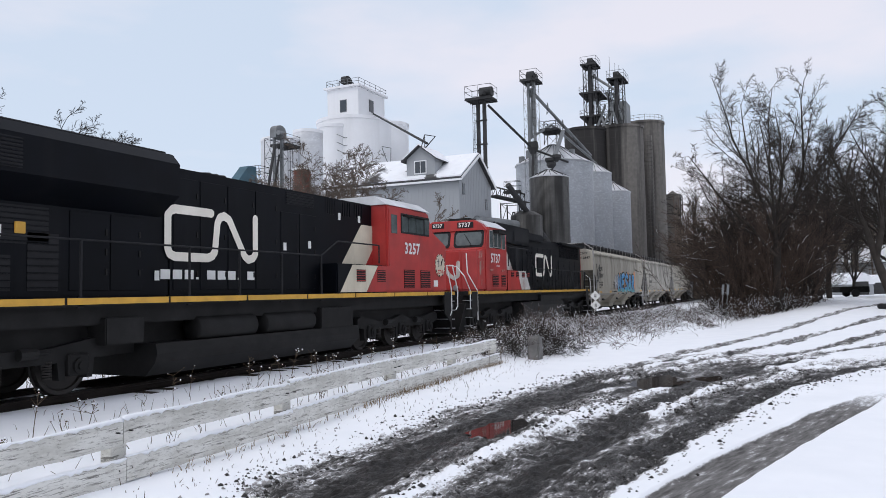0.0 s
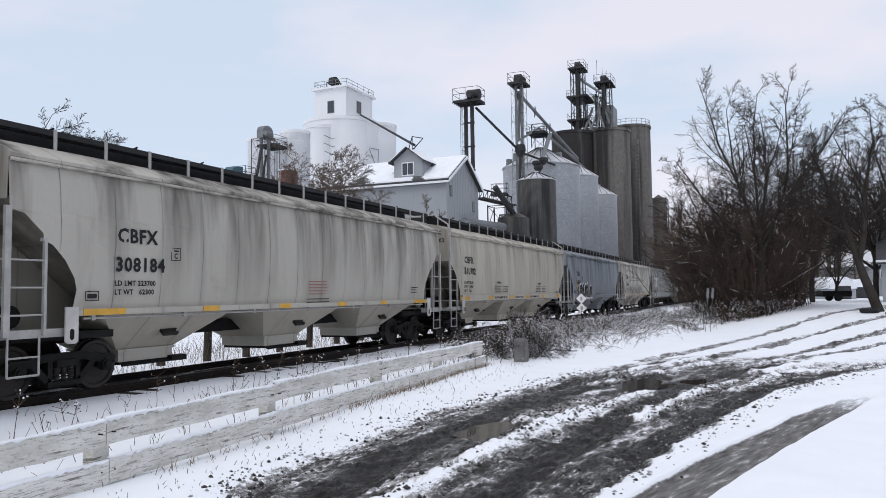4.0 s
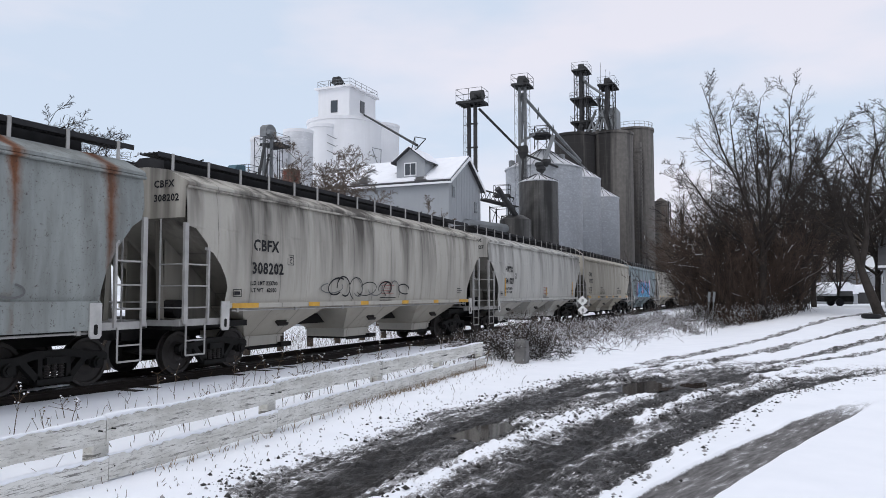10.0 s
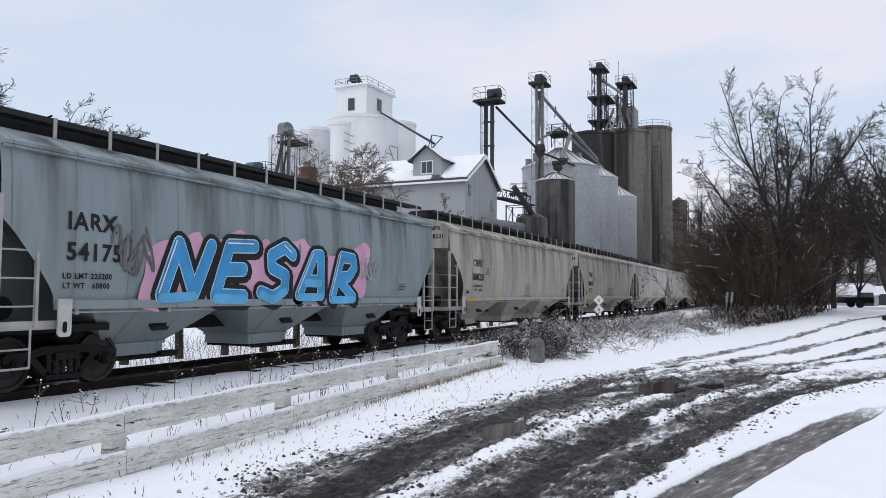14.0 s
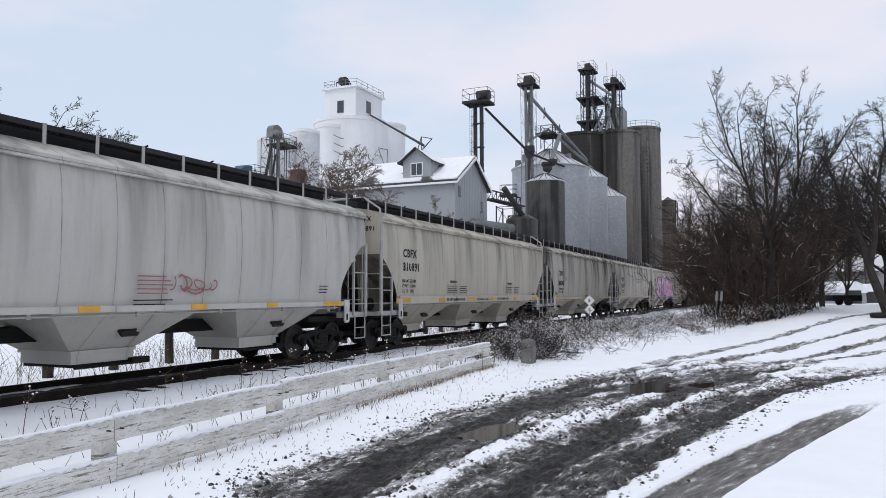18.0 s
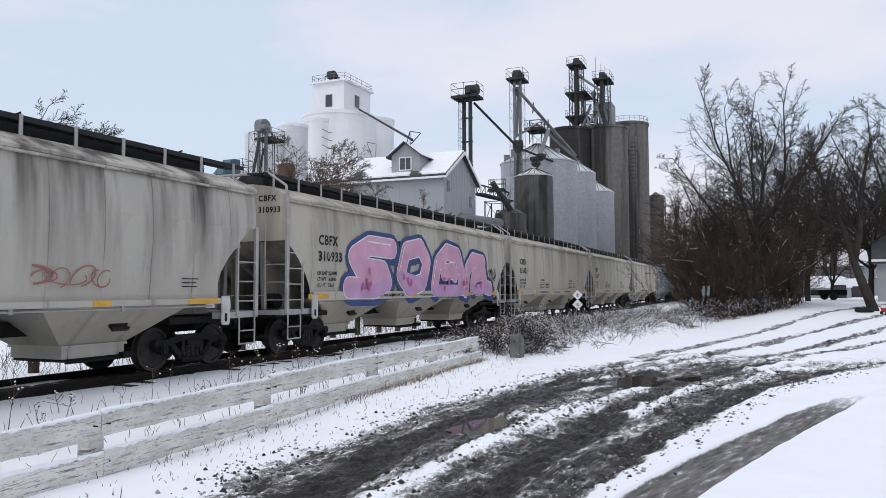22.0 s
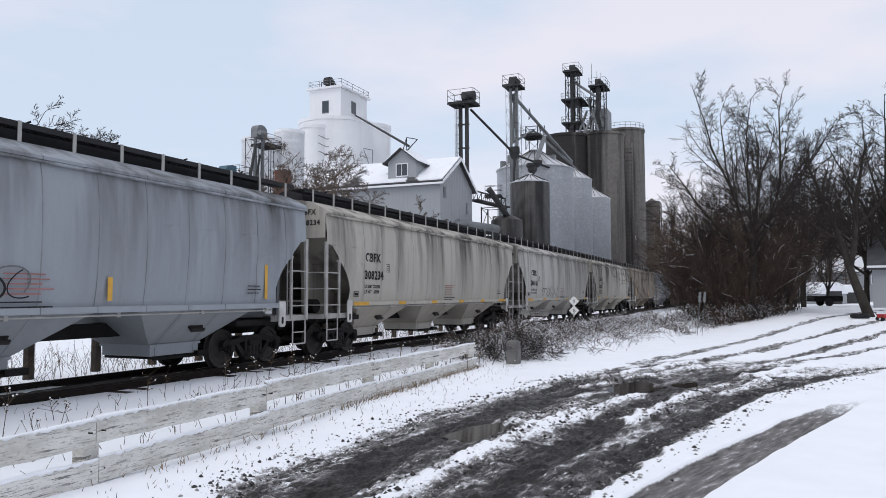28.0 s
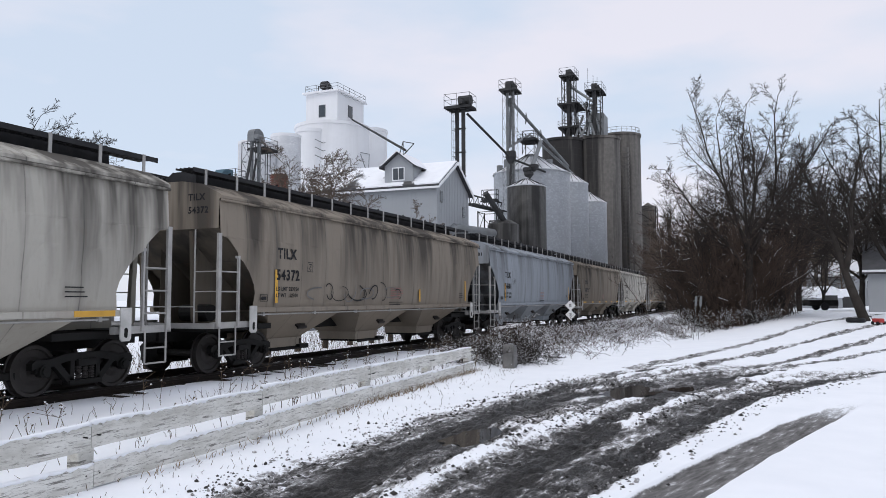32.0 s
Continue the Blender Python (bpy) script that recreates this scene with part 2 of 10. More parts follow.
    bp.inputs["Distance"].default_value = 0.05
    link(nt, math_node(nt, "ADD", math_node(nt, "MULTIPLY", is_slush, 0.75), 0.16), bp.inputs["Strength"])
    link(nt, hb, bp.inputs["Height"])
    link(nt, bp.outputs["Normal"], b.inputs["Normal"])
    return m


def weather_board():
    """White-washed plank: grey grain lines, flaked paint."""
    m, nt, b = nodes_of("whitewashed_plank")
    n1 = noise_node(nt, 1.0, 7, (2.2, 2.2, 34.0), 0.72)
    n2 = noise_node(nt, 1.6, 6, (1.0, 1.0, 3.0), 0.65)
    n3 = noise_node(nt, 22.0, 6, (0.5, 1.0, 1.6), 0.7)
    base = mix(nt, ramp(nt, n2.outputs["Fac"], 0.35, 0.7), (0.56, 0.545, 0.505), (0.73, 0.72, 0.685))
    base = mix(nt, math_node(nt, "MULTIPLY", ramp(nt, n2.outputs["Fac"], 0.34, 0.52, (1, 1, 1, 1), (0, 0, 0, 1)), 0.45), base, (0.40, 0.39, 0.35))
    worn = math_node(nt, "MULTIPLY", ramp(nt, n1.outputs["Fac"], 0.54, 0.59), ramp(nt, n2.outputs["Fac"], 0.38, 0.52))
    base = mix(nt, math_node(nt, "MULTIPLY", worn, 0.85), base, (0.11, 0.105, 0.09))
    base = mix(nt, math_node(nt, "MULTIPLY", ramp(nt, n3.outputs["Fac"], 0.54, 0.64), 0.65), base, (0.17, 0.165, 0.14))
    link(nt, base, b.inputs["Base Color"])
    b.inputs["Roughness"].default_value = 0.85
    bump(nt, b, n1.outputs["Fac"], 0.4, 0.006)
    return m


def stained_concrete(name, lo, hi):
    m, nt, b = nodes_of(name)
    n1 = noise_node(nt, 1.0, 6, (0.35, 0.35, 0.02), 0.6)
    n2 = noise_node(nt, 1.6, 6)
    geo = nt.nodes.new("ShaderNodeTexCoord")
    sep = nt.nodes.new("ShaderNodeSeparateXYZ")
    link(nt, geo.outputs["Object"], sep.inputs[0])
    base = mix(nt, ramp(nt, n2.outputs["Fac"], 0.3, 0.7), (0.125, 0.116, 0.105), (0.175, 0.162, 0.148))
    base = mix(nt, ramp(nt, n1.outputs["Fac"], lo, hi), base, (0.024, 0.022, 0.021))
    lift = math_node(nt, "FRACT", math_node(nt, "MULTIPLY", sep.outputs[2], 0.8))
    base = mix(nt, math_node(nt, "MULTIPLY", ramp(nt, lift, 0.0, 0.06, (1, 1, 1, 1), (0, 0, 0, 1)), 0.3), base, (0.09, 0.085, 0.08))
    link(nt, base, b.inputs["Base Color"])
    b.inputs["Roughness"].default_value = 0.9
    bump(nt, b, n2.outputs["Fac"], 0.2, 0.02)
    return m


def corrugated(name, c, pitch, stain=0.0, rings=0.25):
    """Sheet metal with horizontal corrugation."""
    m, nt, b = nodes_of(name)
    co = nt.nodes.new("ShaderNodeTexCoord")
    sep = nt.nodes.new("ShaderNodeSeparateXYZ")
    link(nt, co.outputs["Object"], sep.inputs[0])
    wave = math_node(nt, "SINE", math_node(nt, "MULTIPLY", sep.outputs[2], 2 * math.pi / pitch))
    n1 = noise_node(nt, 0.5, 5)
    n2 = noise_node(nt, 1.0, 6, (0.9, 0.9, 0.05), 0.6)
    base = mix(nt, ramp(nt, n1.outputs["Fac"], 0.3, 0.7), tuple(v * 0.85 for v in c), c)
    ring = math_node(nt, "FRACT", math_node(nt, "MULTIPLY", sep.outputs[2], 0.9))
    base = mix(nt, math_node(nt, "MULTIPLY", ramp(nt, ring, 0.0, 0.08, (1, 1, 1, 1), (0, 0, 0, 1)), rings), base, tuple(v * 0.5 for v in c))
    n5 = noise_node(nt, 2.2, 6, (1, 1, 1.6), 0.65)
    base = mix(nt, math_node(nt, "MULTIPLY", ramp(nt, n5.outputs["Fac"], 0.50, 0.66), 0.45), base, tuple(min(0.9, v * 1.5) for v in c))
    if stain:
        base = mix(nt, math_node(nt, "MULTIPLY", ramp(nt, n2.outputs["Fac"], 0.42, 0.60), stain), base, (0.022, 0.021, 0.020))
        turn_by = math_node(nt, "ARCTAN2", sep.outputs[1], sep.outputs[0])
        sheet = math_node(nt, "FRACT", math_node(nt, "MULTIPLY", turn_by, 18 / (2 * math.pi)))
        base = mix(nt, math_node(nt, "MULTIPLY", ramp(nt, sheet, 0.0, 0.07, (1, 1, 1, 1), (0, 0, 0, 1)), 0.6), base, (0.02, 0.019, 0.018))
    link(nt, base, b.inputs["Base Color"])
    b.inputs["Roughness"].default_value, b.inputs["Metallic"].default_value = 0.5, 0.35
    bump(nt, b, wave, 0.5, 0.03)
    return m


SNOW = surface("fresh_snow", (0.86, 0.875, 0.905), 0.75, 0, 3, 30, 0.05, 0.35, 0.02)
GROUND = ground_mat()
PLANK = weather_board()
PAINT = car_paint()
RUSTY = rusty_paint()
STEEL_DARK = surface("grimy_dark_steel", (0.012, 0.0115, 0.011), 0.65, 0.0, 3, 22, 0.4, 0.3, 0.006, spec=0.15)
RAIL_STEEL = surface("rusty_rail_steel", (0.016, 0.012, 0.010), 0.6, 0.1, 4, 40, 0.35, 0.2, 0.004, spec=0.15)
WHEEL_STEEL = surface("wheel_steel", (0.020, 0.016, 0.014), 0.65, 0.1, 4, 25, 0.4, 0.15, 0.004)
GALV = surface("galvanised_steel", (0.38, 0.39, 0.40), 0.45, 0.6, 2, 25, 0.2, 0.1, 0.003)
LADDER_PAINT = surface("worn_grey_paint", (0.38, 0.37, 0.355), 0.6, 0.1, 3, 25, 0.25, 0.1, 0.003)
LUG_PAINT = surface("chalky_white_paint", (0.50, 0.49, 0.47), 0.6, 0, 3, 25, 0.25, 0.1, 0.003)
GRATING = surface("dark_walkway_grating", (0.03, 0.03, 0.032), 0.6, 0.1, 4, 30, 0.3, 0.2, 0.004, spec=0.15)
YELLOW = surface("reflective_yellow", (0.62, 0.34, 0.04), 0.5, 0, 3, 30, 0.2, 0.05, 0.002)
INK = surface("black_stencil_paint", (0.02, 0.02, 0.022), 0.6, 0, 3, 40, 0.2, 0, 0, spec=0.15)
RED_INK = surface("red_stencil_paint", (0.30, 0.12, 0.11), 0.6, 0, 3, 40, 0.2, 0, 0)
WHITE_INK = surface("white_stencil_paint", (0.75, 0.75, 0.73), 0.6, 0, 3, 40, 0.15, 0, 0)
LOCO_BLACK = surface("loco_black_paint", (0.0032, 0.004, 0.0065), 0.42, 0, 1.2, 16, 0.35, 0.06, 0.003, None, ((0.018, 0.018, 0.019), (1.6, 1.6, 0.12), 0.55, 0.8, 0.4), spec=0.10)
LOCO_RED = surface("loco_red_paint", (0.42, 0.030, 0.026), 0.5, 0, 1.2, 16, 0.25, 0.06, 0.003, None, ((0.10, 0.03, 0.028), (1.8, 1.8, 0.2), 0.52, 0.8, 0.6))
LOCO_CREAM = surface("loco_cream_stripe", (0.62, 0.56, 0.44), 0.55, 0, 1.2, 16, 0.15, 0.04, 0.003, None, ((0.30, 0.24, 0.17), (1.6, 1.6, 0.3), 0.5, 0.8, 0.5))
TRUCK_GREY = surface("dusty_truck_casting", (0.034, 0.031, 0.029), 0.7, 0, 2, 18, 0.4, 0.3, 0.006, spec=0.15)
LOCO_FRAME = surface("loco_frame_grime", (0.018, 0.0175, 0.0175), 0.6, 0.1, 1.5, 14, 0.4, 0.2, 0.006, spec=0.15)
FADED_WHITE = surface("faded_white_paint", (0.55, 0.53, 0.49), 0.6, 0, 2.5, 18, 0.35, 0.05, 0.003, None, ((0.30, 0.14, 0.12), (2.5, 2.5, 0.8), 0.52, 0.66, 0.7))
FADED_RED = surface("bare_faded_red_paint", (0.42, 0.24, 0.20), 0.65, 0, 3.5, 22, 0.45, 0.1, 0.003, None, ((0.36, 0.05, 0.045), (4.0, 4.0, 2.0), 0.46, 0.58, 0.95))
# base colour raised to grey: the sky's reflection is painted into the glass
CAB_GLASS = surface("cab_glass_painted_sheen", (0.10, 0.12, 0.12), 0.05, 0, 2, 10, 0.35, 0, 0)
WHITE_WALL = surface("white_painted_concrete", (0.80, 0.805, 0.82), 0.85, 0, 0.15, 2.5, 0.07, 0.12, 0.02, None, ((0.48, 0.48, 0.47), (0.5, 0.5, 0.03), 0.55, 0.8, 0.35))
BARN_WALL = surface("white_sheet_siding", (0.315, 0.33, 0.345), 0.6, 0.0, 0.4, 6, 0.06, 0.1, 0.01)
CONCRETE = stained_concrete("stained_concrete", 0.47, 0.64)
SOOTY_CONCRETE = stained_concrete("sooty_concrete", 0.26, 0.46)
STAVE = corrugated("banded_white_stave", (0.68, 0.69, 0.71), 0.9)
BIN_WHITE = corrugated("white_corrugated_sheet", (0.41, 0.43, 0.455), 0.11)
BIN_DARK = corrugated("sooty_sheet_steel", (0.10, 0.097, 0.093), 0.11, 0.95, 0.05)
BIN_ROOF = surface("snow_dusted_sheet_roof", (0.62, 0.63, 0.65), 0.6, 0.1, 0.8, 6, 0.25, 0.15, 0.01)
TOWER_STEEL = surface("weathered_tower_steel", (0.055, 0.055, 0.056), 0.7, 0.1, 0.7, 8, 0.35, 0.15, 0.01, spec=0.15)
SPOUT = surface("galvanised_spout", (0.19, 0.20, 0.205), 0.55, 0.2, 0.7, 8, 0.25, 0.1, 0.01)
BLUE_STEEL = surface("blue_grey_machinery_paint", (0.06, 0.13, 0.17), 0.6, 0.2, 1, 9, 0.35, 0.1, 0.01)
BRICK_A = surface("red_brick", (0.26, 0.085, 0.06), 0.9, 0, 2, 20, 0.35, 0.3, 0.006)
MORTAR = surface("old_mortar", (0.33, 0.30, 0.28), 0.95, 0, 3, 25, 0.2, 0.3, 0.006)
SHINGLE = surface("dark_shingles", (0.06, 0.06, 0.065), 0.9, 0, 1.5, 12, 0.3, 0.3, 0.01)
BARK = surface("dark_wet_bark", (0.042, 0.036, 0.032), 0.9, 0, 2, 14, 0.35, 0.5, 0.02, spec=0.15)
SLUSH = surface("grey_slush", (0.38, 0.37, 0.365), 0.7, 0, 6, 40, 0.5, 0.4, 0.01)
DEAD_LEAF = surface("withered_brown_leaves", (0.12, 0.085, 0.062), 0.85, 0, 4, 20, 0.4, 0.1, 0.004, spec=0.15)
BARK_TAN = surface("tan_twigs", (0.14, 0.112, 0.092), 0.9, 0, 2, 14, 0.3, 0.2, 0.01, spec=0.15)
BARK_RED = surface("russet_twigs", (0.092, 0.066, 0.053), 0.9, 0, 2, 14, 0.35, 0.2, 0.01, spec=0.15)
DRY = surface("dry_weed_stems", (0.13, 0.095, 0.065), 0.9, 0, 4, 30, 0.35, 0.2, 0.003, spec=0.15)
STRAW = surface("matted_straw", (0.27, 0.19, 0.11), 0.95, 0, 4, 30, 0.4, 0.4, 0.01)
TIMBER = surface("tarred_timber", (0.05, 0.042, 0.036), 0.9, 0, 3, 20, 0.4, 0.4, 0.01, spec=0.15)
BALLAST = surface("oily_ballast", (0.035, 0.032, 0.030), 0.9, 0, 3, 26, 0.5, 0.6, 0.03, None, ((0.70, 0.71, 0.74), (1.6, 5.0, 3.0), 0.60, 0.66, 0.9), spec=0.2)
MUD_CLOD = surface("wet_mud_clods", (0.035, 0.031, 0.028), 0.6, 0, 3, 26, 0.4, 0.4, 0.02)
FELT = surface("grey_weathered_stone", (0.16, 0.155, 0.15), 0.9, 0, 2.5, 14, 0.35, 0.6, 0.02)
WINDOW = surface("dim_window_glass", (0.05, 0.06, 0.07), 0.08, 0, 1, 6, 0.1, 0, 0)
EMBLEM = surface("emblem_cream_white", (0.82, 0.77, 0.68), 0.55, 0, 1.2, 16, 0.12, 0, 0)
PATCHY = surface("patchy_roof_snow", (0.84, 0.85, 0.88), 0.8, 0, 1.2, 9, 0.05, 0.2, 0.02, None, ((0.035, 0.034, 0.034), (0.20, 0.34, 0.6), 0.60, 0.64, 0.95))
BLUE_G = surface("sky_blue_spray", (0.035, 0.30, 0.62), 0.5, 0, 1.5, 12, 0.3, 0, 0)
ORANGE_G = surface("orange_spray", (0.62, 0.26, 0.10), 0.5, 0, 1.5, 12, 0.25, 0, 0)
SMOKE_G = surface("thin_grey_spray", (0.13, 0.13, 0.13), 0.6, 0, 1.5, 12, 0.3, 0, 0)
SKY_G = surface("pale_blue_spray", (0.10, 0.42, 0.70), 0.5, 0, 1.5, 12, 0.25, 0, 0)
LILAC_PINK_G = surface("dusky_lilac_spray", (0.52, 0.31, 0.50), 0.5, 0, 1.5, 12, 0.2, 0, 0)
SKY_RIM = surface("pale_sky_spray", (0.45, 0.72, 0.86), 0.5, 0, 1.5, 12, 0.15, 0, 0)
SMOKE_PALE_G = surface("pale_grey_spray", (0.36, 0.36, 0.36), 0.6, 0, 1.5, 12, 0.3, 0, 0)
MAGENTA_G = surface("magenta_spray", (0.50, 0.10, 0.30), 0.5, 0, 1.5, 12, 0.2, 0, 0)
TEAL_G = surface("teal_spray", (0.06, 0.40, 0.45), 0.5, 0, 1.5, 12, 0.3, 0, 0)
PINK_G = surface("pink_spray", (0.60, 0.33, 0.46), 0.5, 0, 1.5, 12, 0.18, 0, 0)
NAVY_G = surface("navy_spray", (0.025, 0.055, 0.17), 0.5, 0, 1.5, 12, 0.2, 0, 0)
WATER = None


def water_mat():
    m, nt, b = nodes_of("puddle_water")
    b.inputs["Base Color"].default_value = (0.035, 0.03, 0.027, 1)
    b.inputs["Roughness"].default_value = 0.04
    n = noise_node(nt, 6.0, 3)
    bump(nt, b, n.outputs["Fac"], 0.03, 0.01)
    return m


WATER = water_mat()


# ---- shape helpers ----
def finish(name, bm, material, smooth=False):
    me = bpy.data.meshes.new(name)
    bmesh.ops.recalc_face_normals(bm, faces=bm.faces)
    bm.to_mesh(me)
    bm.free()
    me.materials.append(material)
    if smooth:
        me.polygons.foreach_set("use_smooth", [True] * len(me.polygons))
    return me


def part(name, bm, material, parent, label="", smooth=False, at=None):
    me = bm if isinstance(bm, bpy.types.Mesh) else finish(name, bm, material, smooth)
    ob = new(name, me)
    ob.parent = parent
    if at is not None:
        ob.matrix_basis = at
    if label:
        ob["label"] = label
    return ob


def thing(name, at, label, category, group="", kind=""):
    ob = new(name)
    ob.empty_display_size = 0.2
    ob.matrix_basis = at if isinstance(at, Matrix) else pose(*at)
    return tagged(ob, label, category, group, kind)


def solid(name, bm, material, label, category="", group="", kind="", at=None, smooth=False):
    ob = new(name, bm if isinstance(bm, bpy.types.Mesh) else finish(name, bm, material, smooth))
    if at is not None:
        ob.matrix_basis = at if isinstance(at, Matrix) else pose(*at)
    return tagged(ob, label, category, group, kind)


def box(bm, x0, x1, y0, y1, z0, z1):
    v = [bm.verts.new(p) for p in ((x0, y0, z0), (x1, y0, z0), (x1, y1, z0), (x0, y1, z0), (x0, y0, z1), (x1, y0, z1), (x1, y1, z1), (x0, y1, z1))]
    for f in ((0, 1, 2, 3), (4, 5, 6, 7), (0, 1, 5, 4), (1, 2, 6, 5), (2, 3, 7, 6), (3, 0, 4, 7)):
        bm.faces.new([v[i] for i in f])
    return v


def hexa(bm, low, high):
    """A block between two four-cornered outlines."""
    a, b = [bm.verts.new(p) for p in low], [bm.verts.new(p) for p in high]
    n = len(a)
    bm.faces.new(a)
    bm.faces.new(b)
    for i in range(n):
        bm.faces.new((a[i], a[(i + 1) % n], b[(i + 1) % n], b[i]))


def rod(bm, p, q, r, seg=6, r2=None):
    p, q = Vector(p), Vector(q)
    d = (q - p).normalized()
    u = d.orthogonal().normalized()
    w = d.cross(u)
    r2 = r if r2 is None else r2
    a = [bm.verts.new(p + r * (u * math.cos(t) + w * math.sin(t))) for t in (2 * math.pi * i / seg for i in range(seg))]
    b = [bm.verts.new(q + r2 * (u * math.cos(t) + w * math.sin(t))) for t in (2 * math.pi * i / seg for i in range(seg))]
    bm.faces.new(a)
    bm.faces.new(b)
    for i in range(seg):
        bm.faces.new((a[i], a[(i + 1) % seg], b[(i + 1) % seg], b[i]))


def path_rod(bm, pts, r, seg=6):
    for p, q in zip(pts, pts[1:]):
        rod(bm, p, q, r, seg)


def extrude_y(bm, outline, y0, y1):
    """A plate: outline of (x, z), between y0 and y1."""
    hexa(bm, [(x, y0, z) for x, z in outline], [(x, y1, z) for x, z in outline])


def extrude_x(bm, outline, x0, x1):
    hexa(bm, [(x0, y, z) for y, z in outline], [(x1, y, z) for y, z in outline])


def bevel(bm, w, seg=2):
    bmesh.ops.bevel(bm, geom=list(bm.edges), offset=w, segments=seg, affect="EDGES", clamp_overlap=True)


def lathe(bm, profile, seg=32, centre=(0, 0)):
    """Turn a profile of (radius, z) round the upright axis."""
    rings = []
    for r, z in profile:
        if r < 1e-4:
            rings.append([bm.verts.new((centre[0], centre[1], z))])
        else:
            rings.append([bm.verts.new((centre[0] + r * math.cos(2 * math.pi * i / seg), centre[1] + r * math.sin(2 * math.pi * i / seg), z)) for i in range(seg)])
    for a, b in zip(rings, rings[1:]):
        for i in range(seg):
            j = (i + 1) % seg
            if len(a) == 1 and len(b) == 1:
                continue
            if len(a) == 1:
                bm.faces.new((a[0], b[i], b[j]))
            elif len(b) == 1:
                bm.faces.new((a[i], a[j], b[0]))
            else:
                bm.faces.new((a[i], a[j], b[j], b[i]))


LETTERS = {}


def letters(text, size, material):
    """A flat mesh of the built-in font, lying in x and y."""
    key = (text, size, material.name)
    if key not in LETTERS:
        cu = bpy.data.curves.new("letters", "FONT")
        cu.body, cu.size, cu.resolution_u, cu.extrude, cu.offset = text, size, 2, 0.001, size * 0.030
        cu.space_character = 1.12
        tmp = bpy.data.objects.new("letters", cu)
        scene.collection.objects.link(tmp)
        bpy.context.view_layer.update()
        me = bpy.data.meshes.new_from_object(tmp)
        me.materials.clear()
        me.materials.append(material)
        LETTERS[key] = me
        bpy.data.objects.remove(tmp)
        bpy.data.curves.remove(cu)
    return LETTERS[key]


def lettering(text, size, x, y, z, material, parent, turn_z=0.0):
    """Writing that faces -y (or turned about the upright)."""
    return part("lettering", letters(text, size, material), material, parent, "", False, pose(x, y, z, 90, 0, turn_z))


# ---- ground: one sheet of snow, with the churned drive pressed into it ----
def smooth(a, b, v):
    t = np.clip((v - a) / (b - a), 0, 1)
    return t * t * (3 - 2 * t)


def dist_to(line, X, Y):
    """Distance of points from a line of (x, y) places."""
    best = np.full(X.shape, 1e9)
    for (ax, ay), (bx, by) in zip(line, line[1:]):
        dx, dy = bx - ax, by - ay
        t = np.clip(((X - ax) * dx + (Y - ay) * dy) / (dx * dx + dy * dy), 0, 1)
        best = np.minimum(best, np.hypot(X - ax - t * dx, Y - ay - t * dy))
    return best


def wavy(X, Y, scale, seed):
    """Cheap smooth noise in -1 .. 1."""
    r = np.random.RandomState(seed)
    v = np.zeros(X.shape)
    for k in range(7):
        a, p = r.uniform(0, 2 * np.pi), r.uniform(0, 2 * np.pi)
        f = scale * r.uniform(0.6, 1.9)
        v += np.sin(f * (X * np.cos(a) + Y * np.sin(a)) + p + 1.3 * np.sin(0.7 * f * (Y * np.cos(a) - X * np.sin(a)) + p))
    return v / 4.2


# the churned strip of the drive: its two edges, the snow ridges left in it, thin tracks beyond
EDGE_L = [(2.0, 4.7), (6.1, 5.06), (7.2, 5.35), (10.1, 5.33), (12.2, 5.17), (14.3, 4.84), (17.4, 4.49), (20.7, 3.75), (23.0, 2.6), (30.0, 0.6)]
EDGE_R = [(2.0, 2.3), (7.9, 1.56), (10.4, 1.15), (13.25, 0.66), (16.1, -0.04), (18.4, -0.96), (21.6, -2.63), (30.0, -5.5)]
# wet dark lanes, ridges of snow, and patches of slush: line, half width, strength
LANES = [([(3.0, 3.9), (6.5, 4.23), (8.7, 4.48), (10.4, 4.43), (12.8, 4.33), (14.3, 4.13), (17.0, 3.3), (19.0, 2.6)], 0.36, 1.0), ([(4.0, 2.7), (7.2, 2.61), (9.6, 2.47), (12.4, 2.26), (15.0, 1.86)], 0.30, 1.0),
         ([(9.5, 1.62), (13.1, 1.0), (16.4, 0.17), (18.8, -0.64)], 0.30, 0.9), ([(16.0, 2.1), (18.9, 1.3), (20.6, 0.47), (22.8, -0.78)], 0.32, 1.0), ([(13.6, 4.45), (17.4, 4.1), (20.7, 3.35), (23.0, 2.2)], 0.16, 0.8)]
RIDGES = [([(4.0, 3.45), (6.8, 3.5), (8.9, 3.38), (10.7, 3.2), (11.9, 3.06), (13.2, 2.81), (15.5, 2.25)], 0.19, 1.0), ([(12.4, 1.98), (14.5, 1.6), (16.7, 1.16), (18.2, 0.65)], 0.17, 0.95), ([(16.0, 0.68), (19.8, -0.18), (20.9, -0.97)], 0.16, 0.95),
          ([(11.6, 3.66), (14.2, 3.12)], 0.2, 0.6), ([(16.5, 3.6), (19.0, 2.9), (22.0, 1.6)], 0.16, 0.8), ([(19.0, 3.7), (23.0, 1.8), (27.0, 0.2)], 0.2, 0.9), ([(20.0, 0.4), (24.0, -1.6)], 0.2, 0.9)]
